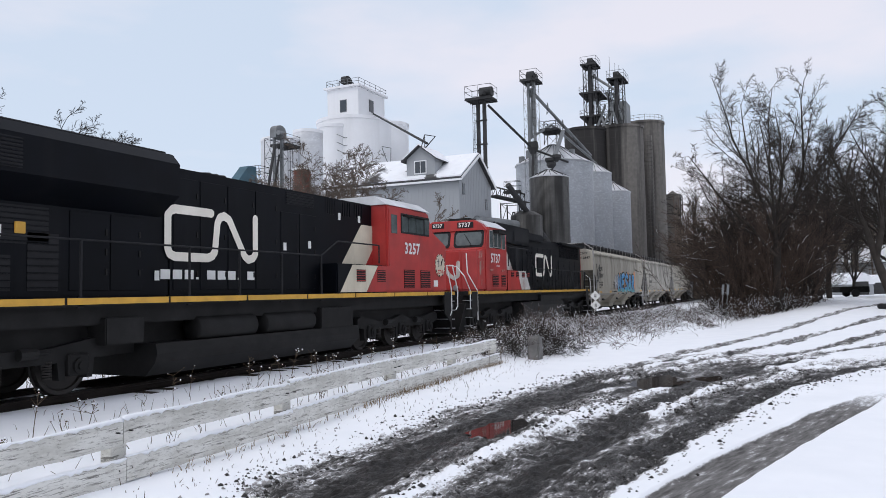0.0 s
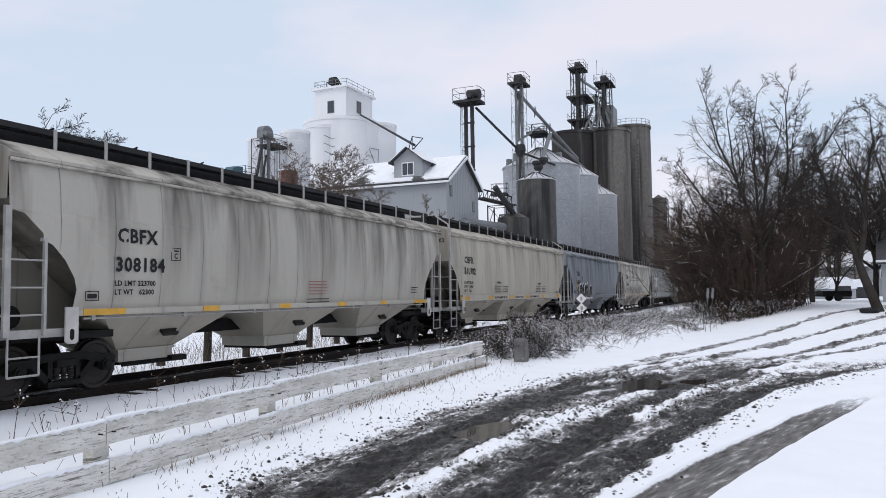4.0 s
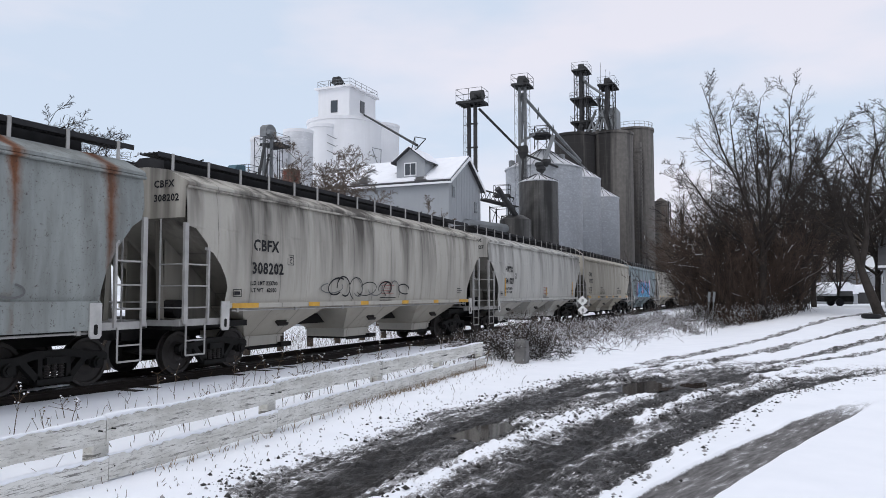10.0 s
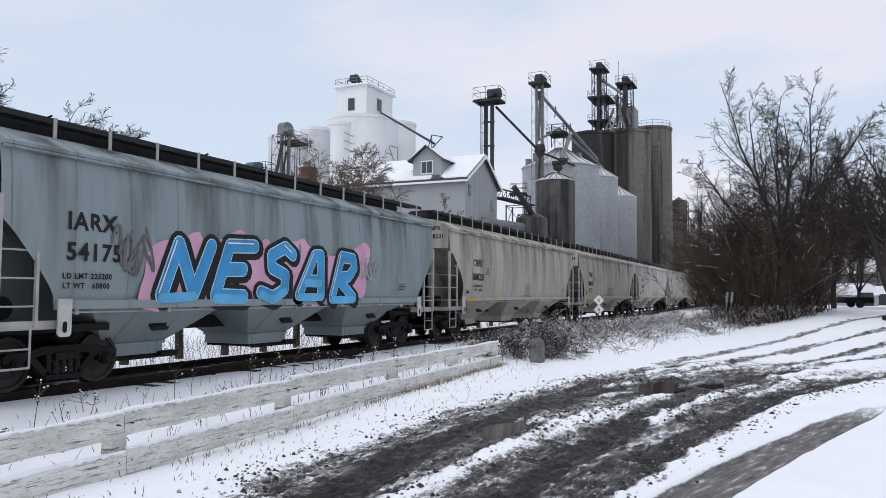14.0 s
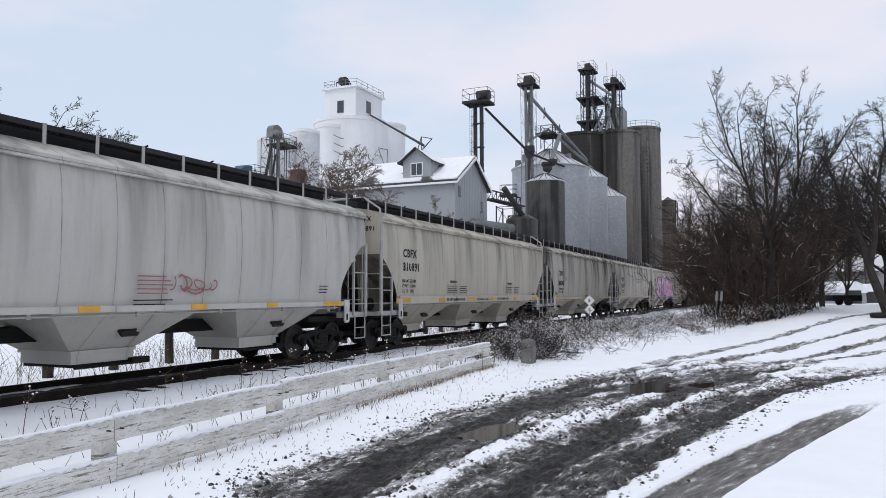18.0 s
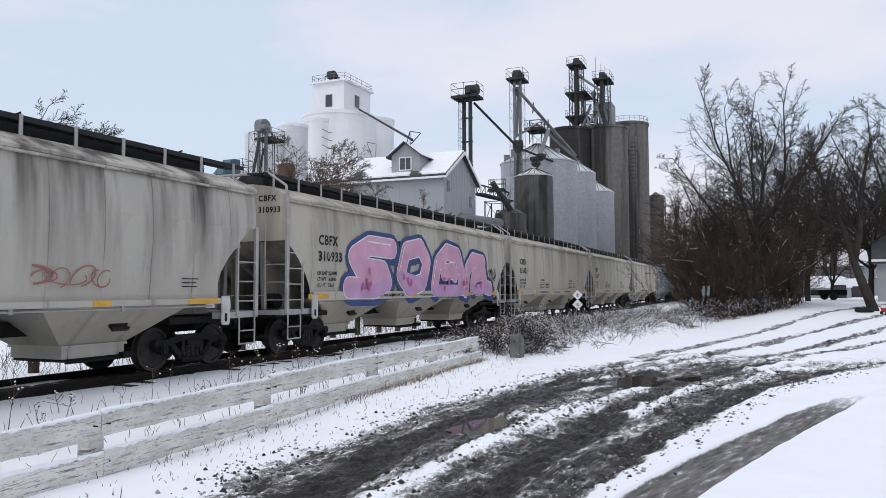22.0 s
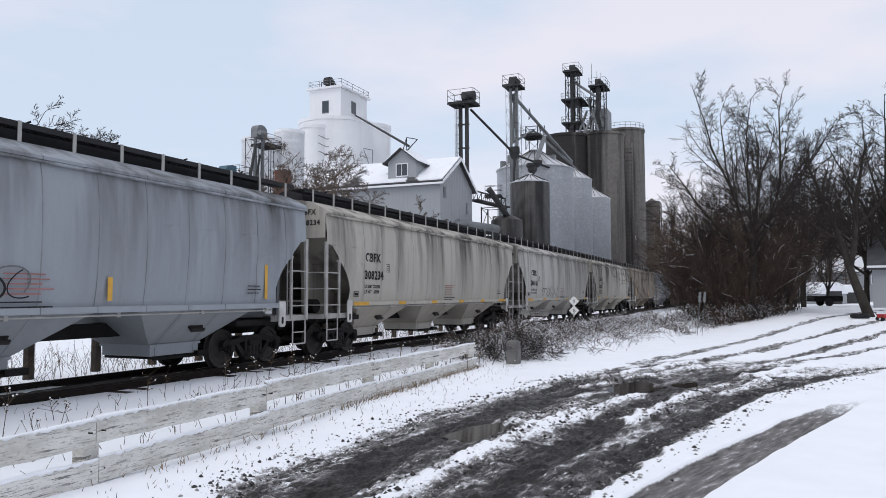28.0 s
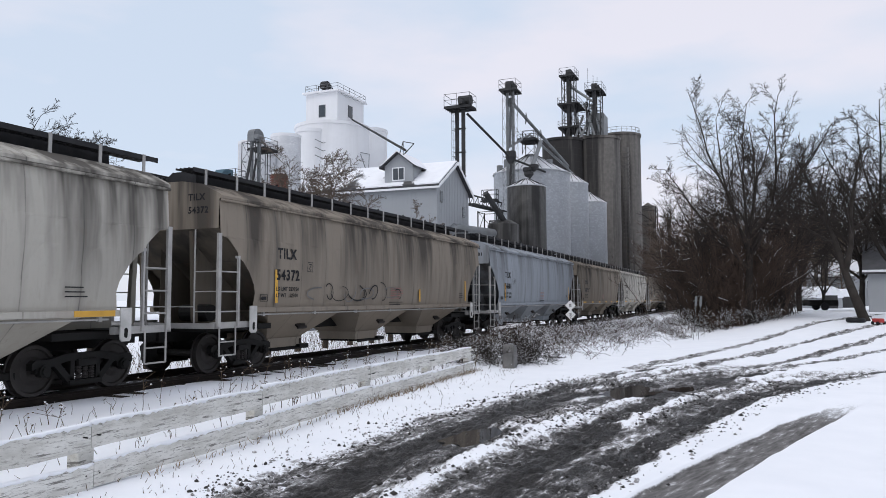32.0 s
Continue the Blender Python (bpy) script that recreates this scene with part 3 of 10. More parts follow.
RUTS = [
    ([(22.0, 3.3), (26.0, 2.3), (33.0, 0.5), (42.7, -3.0), (53.4, -8.5), (70.0, -17.0)], 0.28, 0.37),
    ([(20.0, 2.6), (27.0, 0.4), (35.0, -2.4), (44.0, -6.6), (60.0, -15.0)], 0.22, 0.38),
    ([(18.0, 1.9), (24.3, -0.2), (32.8, -3.4), (38.7, -6.0), (55.0, -15.0)], 0.25, 0.40),
    ([(18.5, -0.9), (20.3, -1.3), (23.0, -3.1), (28.0, -7.0)], 0.16, 0.62),
    ([(22.0, 0.2), (27.0, -2.2), (33.0, -5.4), (45.0, -13.0)], 0.22, 0.38),
    ([(23.0, 2.0), (30.0, -0.4), (38.0, -3.8), (50.0, -10.0)], 0.18, 0.34),
]
BANK = [(24.5, 7.6), (30.0, 7.4), (36.0, 6.2), (44.0, 4.7), (52.0, 3.0)]
PACKED = [(4.0, 1.75), (7.95, 0.87), (9.2, 0.55), (11.2, 0.0), (13.1, -0.58), (14.5, -1.1), (16.2, -1.7), (18.5, -2.6)]


def ground_rise(X, Y):
    d, az = np.hypot(X, Y), np.degrees(np.arctan2(X, Y))
    return 1.05 * smooth(26, 52, d) * smooth(85, 93, az) * (1 - smooth(150, 170, az))


def ground_height(X, Y, with_mud=False):
    d = np.hypot(X, Y)
    near = 1 - smooth(35, 70, d)
    z = -0.30 + 0.035 * wavy(X, Y, 0.55, 3) * near + 0.012 * wavy(X, Y, 2.6, 5) * near + ground_rise(X, Y)
    z += (0.135 + 0.02 * wavy(X, Y, 1.2, 8)) * (1 - smooth(1.0, 3.0, np.abs(Y - TRACK_Y)))
    z += 0.06 * smooth(0.5, 2.0, Y - 6.6) * (1 - smooth(9.0, 11.0, Y))
    bank = dist_to(BANK, X, Y)
    z += 0.38 * (1 - smooth(0.4, 2.3, bank + 0.4 * wavy(X, Y, 1.0, 23))) * (1 + 0.3 * wavy(X, Y, 1.8, 24))
    rag = 0.13 * wavy(X, Y, 1.9, 11) + 0.07 * wavy(X, Y, 6.0, 12)
    yl = np.interp(X, [p[0] for p in EDGE_L], [p[1] for p in EDGE_L])
    yr = np.interp(X, [p[0] for p in EDGE_R], [p[1] for p in EDGE_R])
    inside = smooth(-0.26, 0.20, yl - Y + rag) * smooth(-0.12, 0.16, Y - yr + 0.6 * rag) * (1 - smooth(19, 27, X)) * smooth(1.0, 4.0, X)
    mud = inside * (0.45 + 0.13 * wavy(X, Y, 1.1, 15))
    z -= 0.06 * inside * near
    for line, half, power in LANES:
        k = (1 - smooth(half * 0.6, half * 1.35, dist_to(line, X, Y) + 0.7 * rag)) * power
        mud = np.maximum(mud, k * (0.92 + 0.1 * wavy(X, Y, 1.7, 19)))
        z -= 0.03 * k * near
    for line, half, power in RIDGES:
        q = dist_to(line, X, Y) + 0.75 * rag
        k = np.clip(np.exp(-(q / half) ** 2) * (0.9 + 0.35 * wavy(X, Y, 1.6, 17)), 0, 1.15) * power
        mud = mud * (1 - 0.95 * np.clip(k, 0, 1))
        z += 0.10 * k * near * (1 + 0.35 * wavy(X, Y, 9.0, 61) + 0.25 * wavy(X, Y, 22.0, 62))
    for line, half, amount in RUTS:
        q = dist_to(line, X, Y) + rag
        m = amount * (1 - smooth(half * 0.5, half * 1.4, q))
        mud = np.maximum(mud, m)
        z += -0.04 * m * near + 0.025 * near * np.exp(-((q - half * 1.3) / 0.12) ** 2)
    wide = np.interp(X, [4, 9, 13, 15, 18], [0.31, 0.31, 0.29, 0.22, 0.12])
    q = dist_to(PACKED, X, Y) + 0.12 * rag
    packed = (1 - smooth(wide - 0.03, wide + 0.03, q)) * (1 - smooth(11.5, 18.5, X)) * smooth(1.0, 4.0, X)
    z -= 0.07 * packed
    mud = np.clip(mud, 0, 1)
    rough = near * np.clip(mud * 1.4, 0, 1)
    for px, py, rr in PUDDLES:
        rough = rough * (0.15 + 0.85 * smooth(0.6, 1.2, np.hypot((X - px) / rr, (Y - py) / (rr * 0.45))))
    z += rough * (0.030 * wavy(X, Y, 5.5, 41) + 0.026 * wavy(X, Y, 13.0, 42) + 0.018 * wavy(X, Y, 27.0, 43) + 0.010 * wavy(X, Y, 55.0, 44))
    halo = near * np.clip(1 - np.abs(mud - 0.3) / 0.3, 0, 1)
    z += halo * (0.022 * wavy(X, Y, 21.0, 45) + 0.012 * wavy(X, Y, 48.0, 46))
    for px, py, rr in PUDDLES:
        z -= 0.07 * (1 - smooth(0.5, 1.0, np.hypot((X - px) / rr, (Y - py) / (rr * 0.33)) + 0.2 * wavy(X, Y, 3.0, 7)))
    return (z, mud, packed) if with_mud else z


PUDDLES = [(10.8, 3.9, 0.95), (16.9, 2.65, 1.6), (18.4, 1.62, 1.2)]


GX, GY = np.meshgrid(np.arange(0, 72, 0.2), np.arange(-16, 26, 0.2))
GZ = ground_height(GX, GY)


def ground_z(x, y):
    """Height of the ground, from a grid near by, worked out directly far off."""
    u, v = x / 0.2, (y + 16) / 0.2
    i, j = int(u), int(v)
    if 0 <= x and 0 <= i < GZ.shape[1] - 1 and y >= -16 and 0 <= j < GZ.shape[0] - 1:
        a, b = u - i, v - j
        return float((GZ[j, i] * (1 - a) + GZ[j, i + 1] * a) * (1 - b) + (GZ[j + 1, i] * (1 - a) + GZ[j + 1, i + 1] * a) * b)
    return float(ground_height(np.array([x], float), np.array([y], float))[0])


def build_ground():
    ang = np.radians(np.concatenate([np.arange(-180, 28, 8.0), np.arange(28, 104, 0.12), np.arange(104, 180, 6.0)]))
    rad = np.concatenate([np.linspace(0.6, 4.4, 9), 4.6 * np.exp(np.linspace(0, np.log(62 / 4.6), 400)), 64 * np.exp(np.linspace(0.03, np.log(4200 / 64), 40))])
    A, R = np.meshgrid(ang, rad)
    X, Y = R * np.sin(A), R * np.cos(A)
    Z, mud, packed = ground_height(X, Y, True)
    na, nr = len(ang), len(rad)
    co = np.stack([X, Y, Z], -1).reshape(-1, 3)
    co = np.vstack([co, [[0, 0, -0.3]]])
    i = np.arange(nr - 1)[:, None] * na
    j = np.arange(na)[None, :]
    jn = (j + 1) % na
    quads = np.stack([i + j, i + na + j, i + na + jn, i + jn], -1).reshape(-1, 4)
    tris = np.stack([np.full(na, len(co) - 1), np.arange(na), (np.arange(na) + 1) % na], -1)
    me = bpy.data.meshes.new("ground")
    nq, nt = len(quads), len(tris)
    me.vertices.add(len(co))
    me.vertices.foreach_set("co", co.ravel())
    me.loops.add(nq * 4 + nt * 3)
    me.loops.foreach_set("vertex_index", np.concatenate([quads.ravel(), tris.ravel()]).astype(np.int32))
    me.polygons.add(nq + nt)
    me.polygons.foreach_set("loop_start", np.concatenate([np.arange(nq) * 4, nq * 4 + np.arange(nt) * 3]).astype(np.int32))
    me.update(calc_edges=True)
    me.validate()
    at = me.attributes.new("mud", "FLOAT", "POINT")
    at.data.foreach_set("value", np.concatenate([mud.ravel(), [0.0]]).astype(np.float32))
    at = me.attributes.new("packed", "FLOAT", "POINT")
    at.data.foreach_set("value", np.concatenate([packed.ravel(), [0.0]]).astype(np.float32))
    me.polygons.foreach_set("use_smooth", [True] * len(me.polygons))
    me.materials.append(GROUND)
    tagged(new("ground", me), "snow-covered ground with a churned muddy drive", kind="structure")


build_ground()


def build_puddle(px, py, rr, seed):
    bm = bmesh.new()
    r = random.Random(seed)
    z = ground_z(px, py) + 0.058
    pts = []
    for i in range(28):
        a = 2 * math.pi * i / 28
        k = rr * (0.95 + 0.18 * r.uniform(-1, 1))
        pts.append(bm.verts.new((px + k * math.cos(a), py + 0.42 * k * math.sin(a) - 0.16 * k * math.cos(a), z)))
    bm.faces.new(pts)
    solid("puddle", bm, WATER, "shallow brown puddle in a rut of the drive", kind="structure")


for k, p in enumerate(PUDDLES):
    build_puddle(*p, k)


# ---- track: two rails on a low bed ----
def build_rail(y):
    bm = bmesh.new()
    prof = [(-0.075, -0.18), (0.075, -0.18), (0.075, -0.165), (0.012, -0.13), (0.012, -0.05), (0.037, -0.038), (0.037, -0.004), (0.030, 0.0),
            (-0.030, 0.0), (-0.037, -0.004), (-0.037, -0.038), (-0.012, -0.05), (-0.012, -0.13), (-0.075, -0.165)]
    extrude_x(bm, [(y + a, b) for a, b in prof], -540, 700)
    solid("rail", bm, RAIL_STEEL, "rusty dark steel rail in the snow", kind="structure")


build_rail(TRACK_Y - 0.755)
build_rail(TRACK_Y + 0.755)


def build_ties():
    """Sleepers that show dark through the snow beside the rails."""
    bm = bmesh.new()
    box(bm, -0.115, 0.115, -1.29, 1.29, -0.34, -0.165)
    me = finish("sleeper", bm, TIMBER)
    root = thing("track_bed", (0, TRACK_Y, 0), "dark timber sleepers half buried under the rails", "track", kind="structure")
    for k in range(150):
        part("sleeper", me, TIMBER, root, at=pose(-2 + 0.52 * k, random.uniform(-0.03, 0.03), random.uniform(-0.02, 0.01), 0, 0, random.uniform(-1, 1)))


build_ties()


def build_ballast():
    bm = bmesh.new()
    n = 640
    rows = []
    for i in range(n + 1):
        x = -40 + 140 * i / n
        rows.append([bm.verts.new((x, TRACK_Y + y, z + random.uniform(-0.012, 0.012))) for y, z in ((-0.70, -0.16), (-0.4, -0.12), (0, -0.115), (0.4, -0.12), (0.70, -0.16))])
    for a, b in zip(rows, rows[1:]):
        for k in range(4):
            bm.faces.new((a[k], b[k], b[k + 1], a[k + 1]))
    solid("ballast", bm, BALLAST, "dark oily ballast between the rails, snow in its gaps", kind="structure")


build_ballast()


# ---- low plank barrier beside the drive ----
def plank(parent, p, q, z0, z1, thick=0.045, name="board"):
    """One board from p to q (x, y), with sagging, chipped edges and snow on top."""
    L = math.hypot(q[0] - p[0], q[1] - p[1])
    bm = bmesh.new()
    n = max(4, int(L / 0.25))
    rows = []
    for i in range(n + 1):
        x = L * i / n
        a, b = random.uniform(-0.008, 0.008), random.uniform(-0.008, 0.008)
        rows.append([bm.verts.new(v) for v in ((x, 0, z0 + a), (x, 0, z1 - 0.01 + b), (x, 0.008, z1 + b), (x, thick, z1 + b), (x, thick, z0 + a))])
    for u, v in zip(rows, rows[1:]):
        for k in range(5):
            bm.faces.new((u[k], u[(k + 1) % 5], v[(k + 1) % 5], v[k]))
    bm.faces.new(rows[0])
    bm.faces.new(rows[-1])
    rz = math.degrees(math.atan2(q[1] - p[1], q[0] - p[0]))
    ob = part(name, bm, PLANK, parent, at=pose(p[0], p[1], 0, 0, 0, rz))
    # snow lying along the top edge
    bm = bmesh.new()
    rows = []
    n = int(L / 0.05)
    for i in range(n + 1):
        x = L * i / n
        h = 0.022 + 0.012 * math.sin(x * 3.1 + z0 * 9) + random.uniform(-0.004, 0.006)
        drip = random.choice((0.0, 0.0, 0.006, 0.016, 0.028))
        rows.append([bm.verts.new(v) for v in ((x, -0.006, z1 - 0.004 - drip), (x, -0.007, z1 + h * 0.5), (x, thick * 0.45, z1 + h), (x, thick + 0.006, z1 + h * 0.5), (x, thick + 0.004, z1 - 0.004))])
    for u, v in zip(rows, rows[1:]):
        for k in range(5):
            bm.faces.new((u[k], u[(k + 1) % 5], v[(k + 1) % 5], v[k]))
    bm.faces.new(rows[0])
    bm.faces.new(rows[-1])
    part("snow_cap", bm, SNOW, ob, "ragged snow along the top edge", True)
    return ob


def build_barrier():
    root = thing("plank_barrier", (0, 0, 0), "low weathered white-washed plank barrier dusted with snow", "fence")
    stops = [(1.6, 6.55), (6.0, 6.60), (9.2, 6.74), (13.0, 6.98), (16.3, 7.12), (19.45, 7.28)]
    for k, (p, q) in enumerate(zip(stops, stops[1:])):
        tilt = (-0.02, 0.0, 0.03, 0.01, -0.01)[k]
        plank(root, p, (q[0] - 0.01, q[1]), 0.115 + tilt, 0.385 + tilt)
        plank(root, (p[0], p[1] - 0.05), (q[0] - 0.01, q[1] - 0.05), -0.285 + tilt, -0.02 + tilt)
        bm = bmesh.new()
        box(bm, -0.11, 0.11, 0.0, 0.16, -0.75, 0.33)
        bevel(bm, 0.01, 1)
        post = part("post", bm, PLANK, root, "squat white-washed timber post", at=pose(q[0] - 0.02, q[1] + 0.05, 0, 0, 0, 2))
        for zz in (-0.15, 0.25):
            for xx in (-0.09, 0.09):
                bm = bmesh.new()
                rod(bm, (xx, -0.105, zz), (xx, -0.05, zz), 0.009, 8)
                part("bolt", bm, WHEEL_STEEL, post)


build_barrier()


# ---- plants ----
class Sticks:
    """Gathers thin tapered sticks, lumps and leaves into one mesh."""

    def __init__(self):
        self.rows, self.lumps, self.blades, self.arrays = [], [], [], []

    def stick(self, p, q, r, r2, sides=3, mat=0):
        self.rows.append((p[0], p[1], p[2], q[0], q[1], q[2], r, r2, sides, mat))

    def clump(self, p, r, mat=1):
        """A small uneven lump of snow."""
        self.lumps.append((p[0], p[1], p[2], r, mat))

    def leaf(self, p, s, mat=1):
        self.blades.append((p[0], p[1], p[2], s, mat))

    def mesh(self, name, *mats):
        vs, fs, ms, n = [], [], [], 0
        rng = np.random.RandomState(4)
        rows = np.concatenate([np.array(self.rows, float).reshape(-1, 10)] + self.arrays)
        for sides in (3, 4, 6, 8, 9, 10):
            a = rows[rows[:, 8] == sides]
            if not len(a):
                continue
            p, q = a[:, 0:3], a[:, 3:6]
            d = q - p
            d /= np.maximum(np.linalg.norm(d, axis=1, keepdims=True), 1e-6)
            u = np.cross(d, np.where(np.abs(d[:, 2:3]) < 0.9, [[0.0, 0.0, 1.0]], [[1.0, 0.0, 0.0]]))
            u /= np.linalg.norm(u, axis=1, keepdims=True)
            w = np.cross(d, u)
            t = 2 * np.pi * np.arange(sides) / sides
            off = np.cos(t)[None, :, None] * u[:, None] + np.sin(t)[None, :, None] * w[:, None]
            v = np.concatenate([p[:, None] + a[:, 6][:, None, None] * off, q[:, None] + a[:, 7][:, None, None] * off], 1)
            k = np.arange(sides)
            f = np.stack([k, (k + 1) % sides, sides + (k + 1) % sides, sides + k], -1)
            fs.append((n + np.arange(len(a))[:, None, None] * 2 * sides + f[None]).reshape(-1, 4))
            ms.append(np.repeat(a[:, 9], sides))
            vs.append(v.reshape(-1, 3))
            n += len(a) * 2 * sides
        if self.lumps:
            a = np.array(self.lumps, float)
            c = np.array([(1, 0, 0), (0, 1, 0), (-1, 0, 0), (0, -1, 0), (0, 0, 0.8), (0, 0, -0.6)])
            v = a[:, None, :3] + a[:, 3][:, None, None] * c[None] * rng.uniform(0.6, 1.3, (len(a), 6, 1))
            f = np.array([(0, 1, 4, 4), (1, 2, 4, 4), (2, 3, 4, 4), (3, 0, 4, 4), (1, 0, 5, 5), (2, 1, 5, 5), (3, 2, 5, 5), (0, 3, 5, 5)])
            fs.append((n + np.arange(len(a))[:, None, None] * 6 + f[None]).reshape(-1, 4))
            ms.append(np.repeat(a[:, 4], 8))
            vs.append(v.reshape(-1, 3))
            n += len(a) * 6
        if self.blades:
            a = np.array(self.blades, float)
            d = rng.uniform(-1, 1, (len(a), 3))
            d /= np.linalg.norm(d, axis=1, keepdims=True)
            u = np.cross(d, rng.uniform(-1, 1, (len(a), 3)))
            u /= np.maximum(np.linalg.norm(u, axis=1, keepdims=True), 1e-6)
            s = a[:, 3:4]
            p = a[:, :3]
            v = np.stack([p, p + s * (0.5 * d + 0.35 * u), p + s * d, p + s * (0.5 * d - 0.35 * u)], 1)
            fs.append(n + np.arange(len(a) * 4).reshape(-1, 4))
            ms.append(a[:, 4])
            vs.append(v.reshape(-1, 3))
        v, f, m = np.concatenate(vs), np.concatenate(fs), np.concatenate(ms).astype(np.int32)
        tri = f[:, 2] == f[:, 3]
        f4, f3 = f[~tri], f[tri][:, :3]
        m = np.concatenate([m[~tri], m[tri]])
        me = bpy.data.meshes.new(name)
        me.vertices.add(len(v))
        me.vertices.foreach_set("co", v.ravel())
        me.loops.add(f4.size + f3.size)
        me.loops.foreach_set("vertex_index", np.concatenate([f4.ravel(), f3.ravel()]).astype(np.int32))
        me.polygons.add(len(f4) + len(f3))
        me.polygons.foreach_set("loop_start", np.concatenate([np.arange(len(f4)) * 4, f4.size + np.arange(len(f3)) * 3]).astype(np.int32))
        for x in mats:
            me.materials.append(x)
        me.polygons.foreach_set("material_index", m)
        me.update(calc_edges=True)
        return me


def unit(x, y, z):
    n = math.sqrt(x * x + y * y + z * z) or 1.0
    return x / n, y / n, z / n


def grow(s, rng, p, d, length, r, depth, spread=0.5, up=0.15, kids=(2, 4), snow=0.0, wander=0.22, keep=0.72, thin=0.006):
    """A limb that wanders and forks."""
    n = 4 if depth > 1 else 3
    qx, qy, qz = p
    dx, dy, dz = d
    step, g, u = length / n, rng.gauss, rng.uniform
    sides = 6 if r > 0.09 else (4 if r > 0.035 else 3)
    rb = r
    for k in range(n):
        dx, dy, dz = unit(dx + g(0, wander), dy + g(0, wander), dz + g(0, wander * 0.7) + up * 0.25)
        ex, ey, ez = qx + dx * step, qy + dy * step, qz + dz * step
        ra, rb = r * (1 - 0.45 * k / n), r * (1 - 0.45 * (k + 1) / n)
        s.rows.append((qx, qy, qz, ex, ey, ez, ra, rb, sides, 0))
        if snow and rng.random() < snow:
            s.rows.append((qx, qy, qz + ra, ex, ey, ez + rb, ra * 0.9, rb * 0.9, 3, 1))
        qx, qy, qz = ex, ey, ez
        if depth > 0 and k >= 1:
            for _ in range(rng.randint(*kids) - 1):
                ax, ay, az = unit(u(-1, 1), u(-1, 1), u(-0.25, 0.8))
                nd = unit(dx * (1 - spread) + ax * spread, dy * (1 - spread) + ay * spread, dz * (1 - spread) + az * spread + up)
                grow(s, rng, (qx, qy, qz), nd, length * u(0.5, 0.8) * keep / 0.72, max(rb * u(0.45, 0.7), thin), depth - 1, spread, up, kids, snow, wander, keep, thin)
    if depth > 0:
        grow(s, rng, (qx, qy, qz), (dx, dy, dz), length * keep, max(r * 0.55, thin), depth - 1, spread, up, kids, snow, wander, keep, thin)


def limbs_from(rng, P, D, L, seg, wander, rise):
    """Wandering limbs, all at once: their joints, from the feet P, the headings D and the lengths L."""
    pts, d = [P], D
    for _ in range(seg):
        d = d + rng.normal(0, wander, d.shape)
        d[:, 2] += rise
        d /= np.linalg.norm(d, axis=1, keepdims=True)
        pts.append(pts[-1] + d * (L / seg)[:, None])
    return np.stack(pts, 1)


def side_shoots(rng, limbs, L, R, per, ratio, angle, first=0.2, seg=3, wander=0.16, rise=0.05, thin=0.005, tip=0.45):
    """Shoots along every limb, shorter towards its tip: joints, lengths and radii."""
    n, k = limbs.shape[0], limbs.shape[1] - 1
    who = np.repeat(np.arange(n), per)
    t = np.tile(np.linspace(first, 1.0, per), n) + rng.uniform(-0.4, 0.4, n * per) * (1 - first) / per
    t = np.clip(t, first * 0.7, 0.999) * k
    i = t.astype(int)
    a, b = limbs[who, i], limbs[who, i + 1]
    axis = (b - a) / np.maximum(np.linalg.norm(b - a, axis=1, keepdims=True), 1e-6)
    P = a + (b - a) * (t - i)[:, None]
    out = rng.normal(0, 1, P.shape)
    out -= axis * (out * axis).sum(1, keepdims=True)
    out /= np.linalg.norm(out, axis=1, keepdims=True)
    g = np.radians(rng.normal(angle, 9, len(P)))[:, None]
    D = np.cos(g) * axis + np.sin(g) * out
    f = t / k
    ln = L[who] * ratio * (1.12 - 0.72 * f) * rng.uniform(0.55, 1.15, len(P))
    r = np.maximum(R[who] * (1 - (1 - tip) * f) * 0.55, thin)
    return limbs_from(rng, P, D, ln, seg, wander, rise), ln, r


def limb_rows(limbs, R, tip, sides, mat=0, lift=0.0):
    """Stick rows of limbs that taper from R to R * tip."""
    n, k = limbs.shape[0], limbs.shape[1] - 1
    out = []
    for j in range(k):
        ra, rb = R * (1 - (1 - tip) * j / k), R * (1 - (1 - tip) * (j + 1) / k)
        a, b = limbs[:, j].copy(), limbs[:, j + 1].copy()
        a[:, 2] += lift * ra
        b[:, 2] += lift * rb
        out.append(np.column_stack([a, b, ra, rb, np.full(n, sides), np.full(n, mat)]))
    return np.concatenate(out)


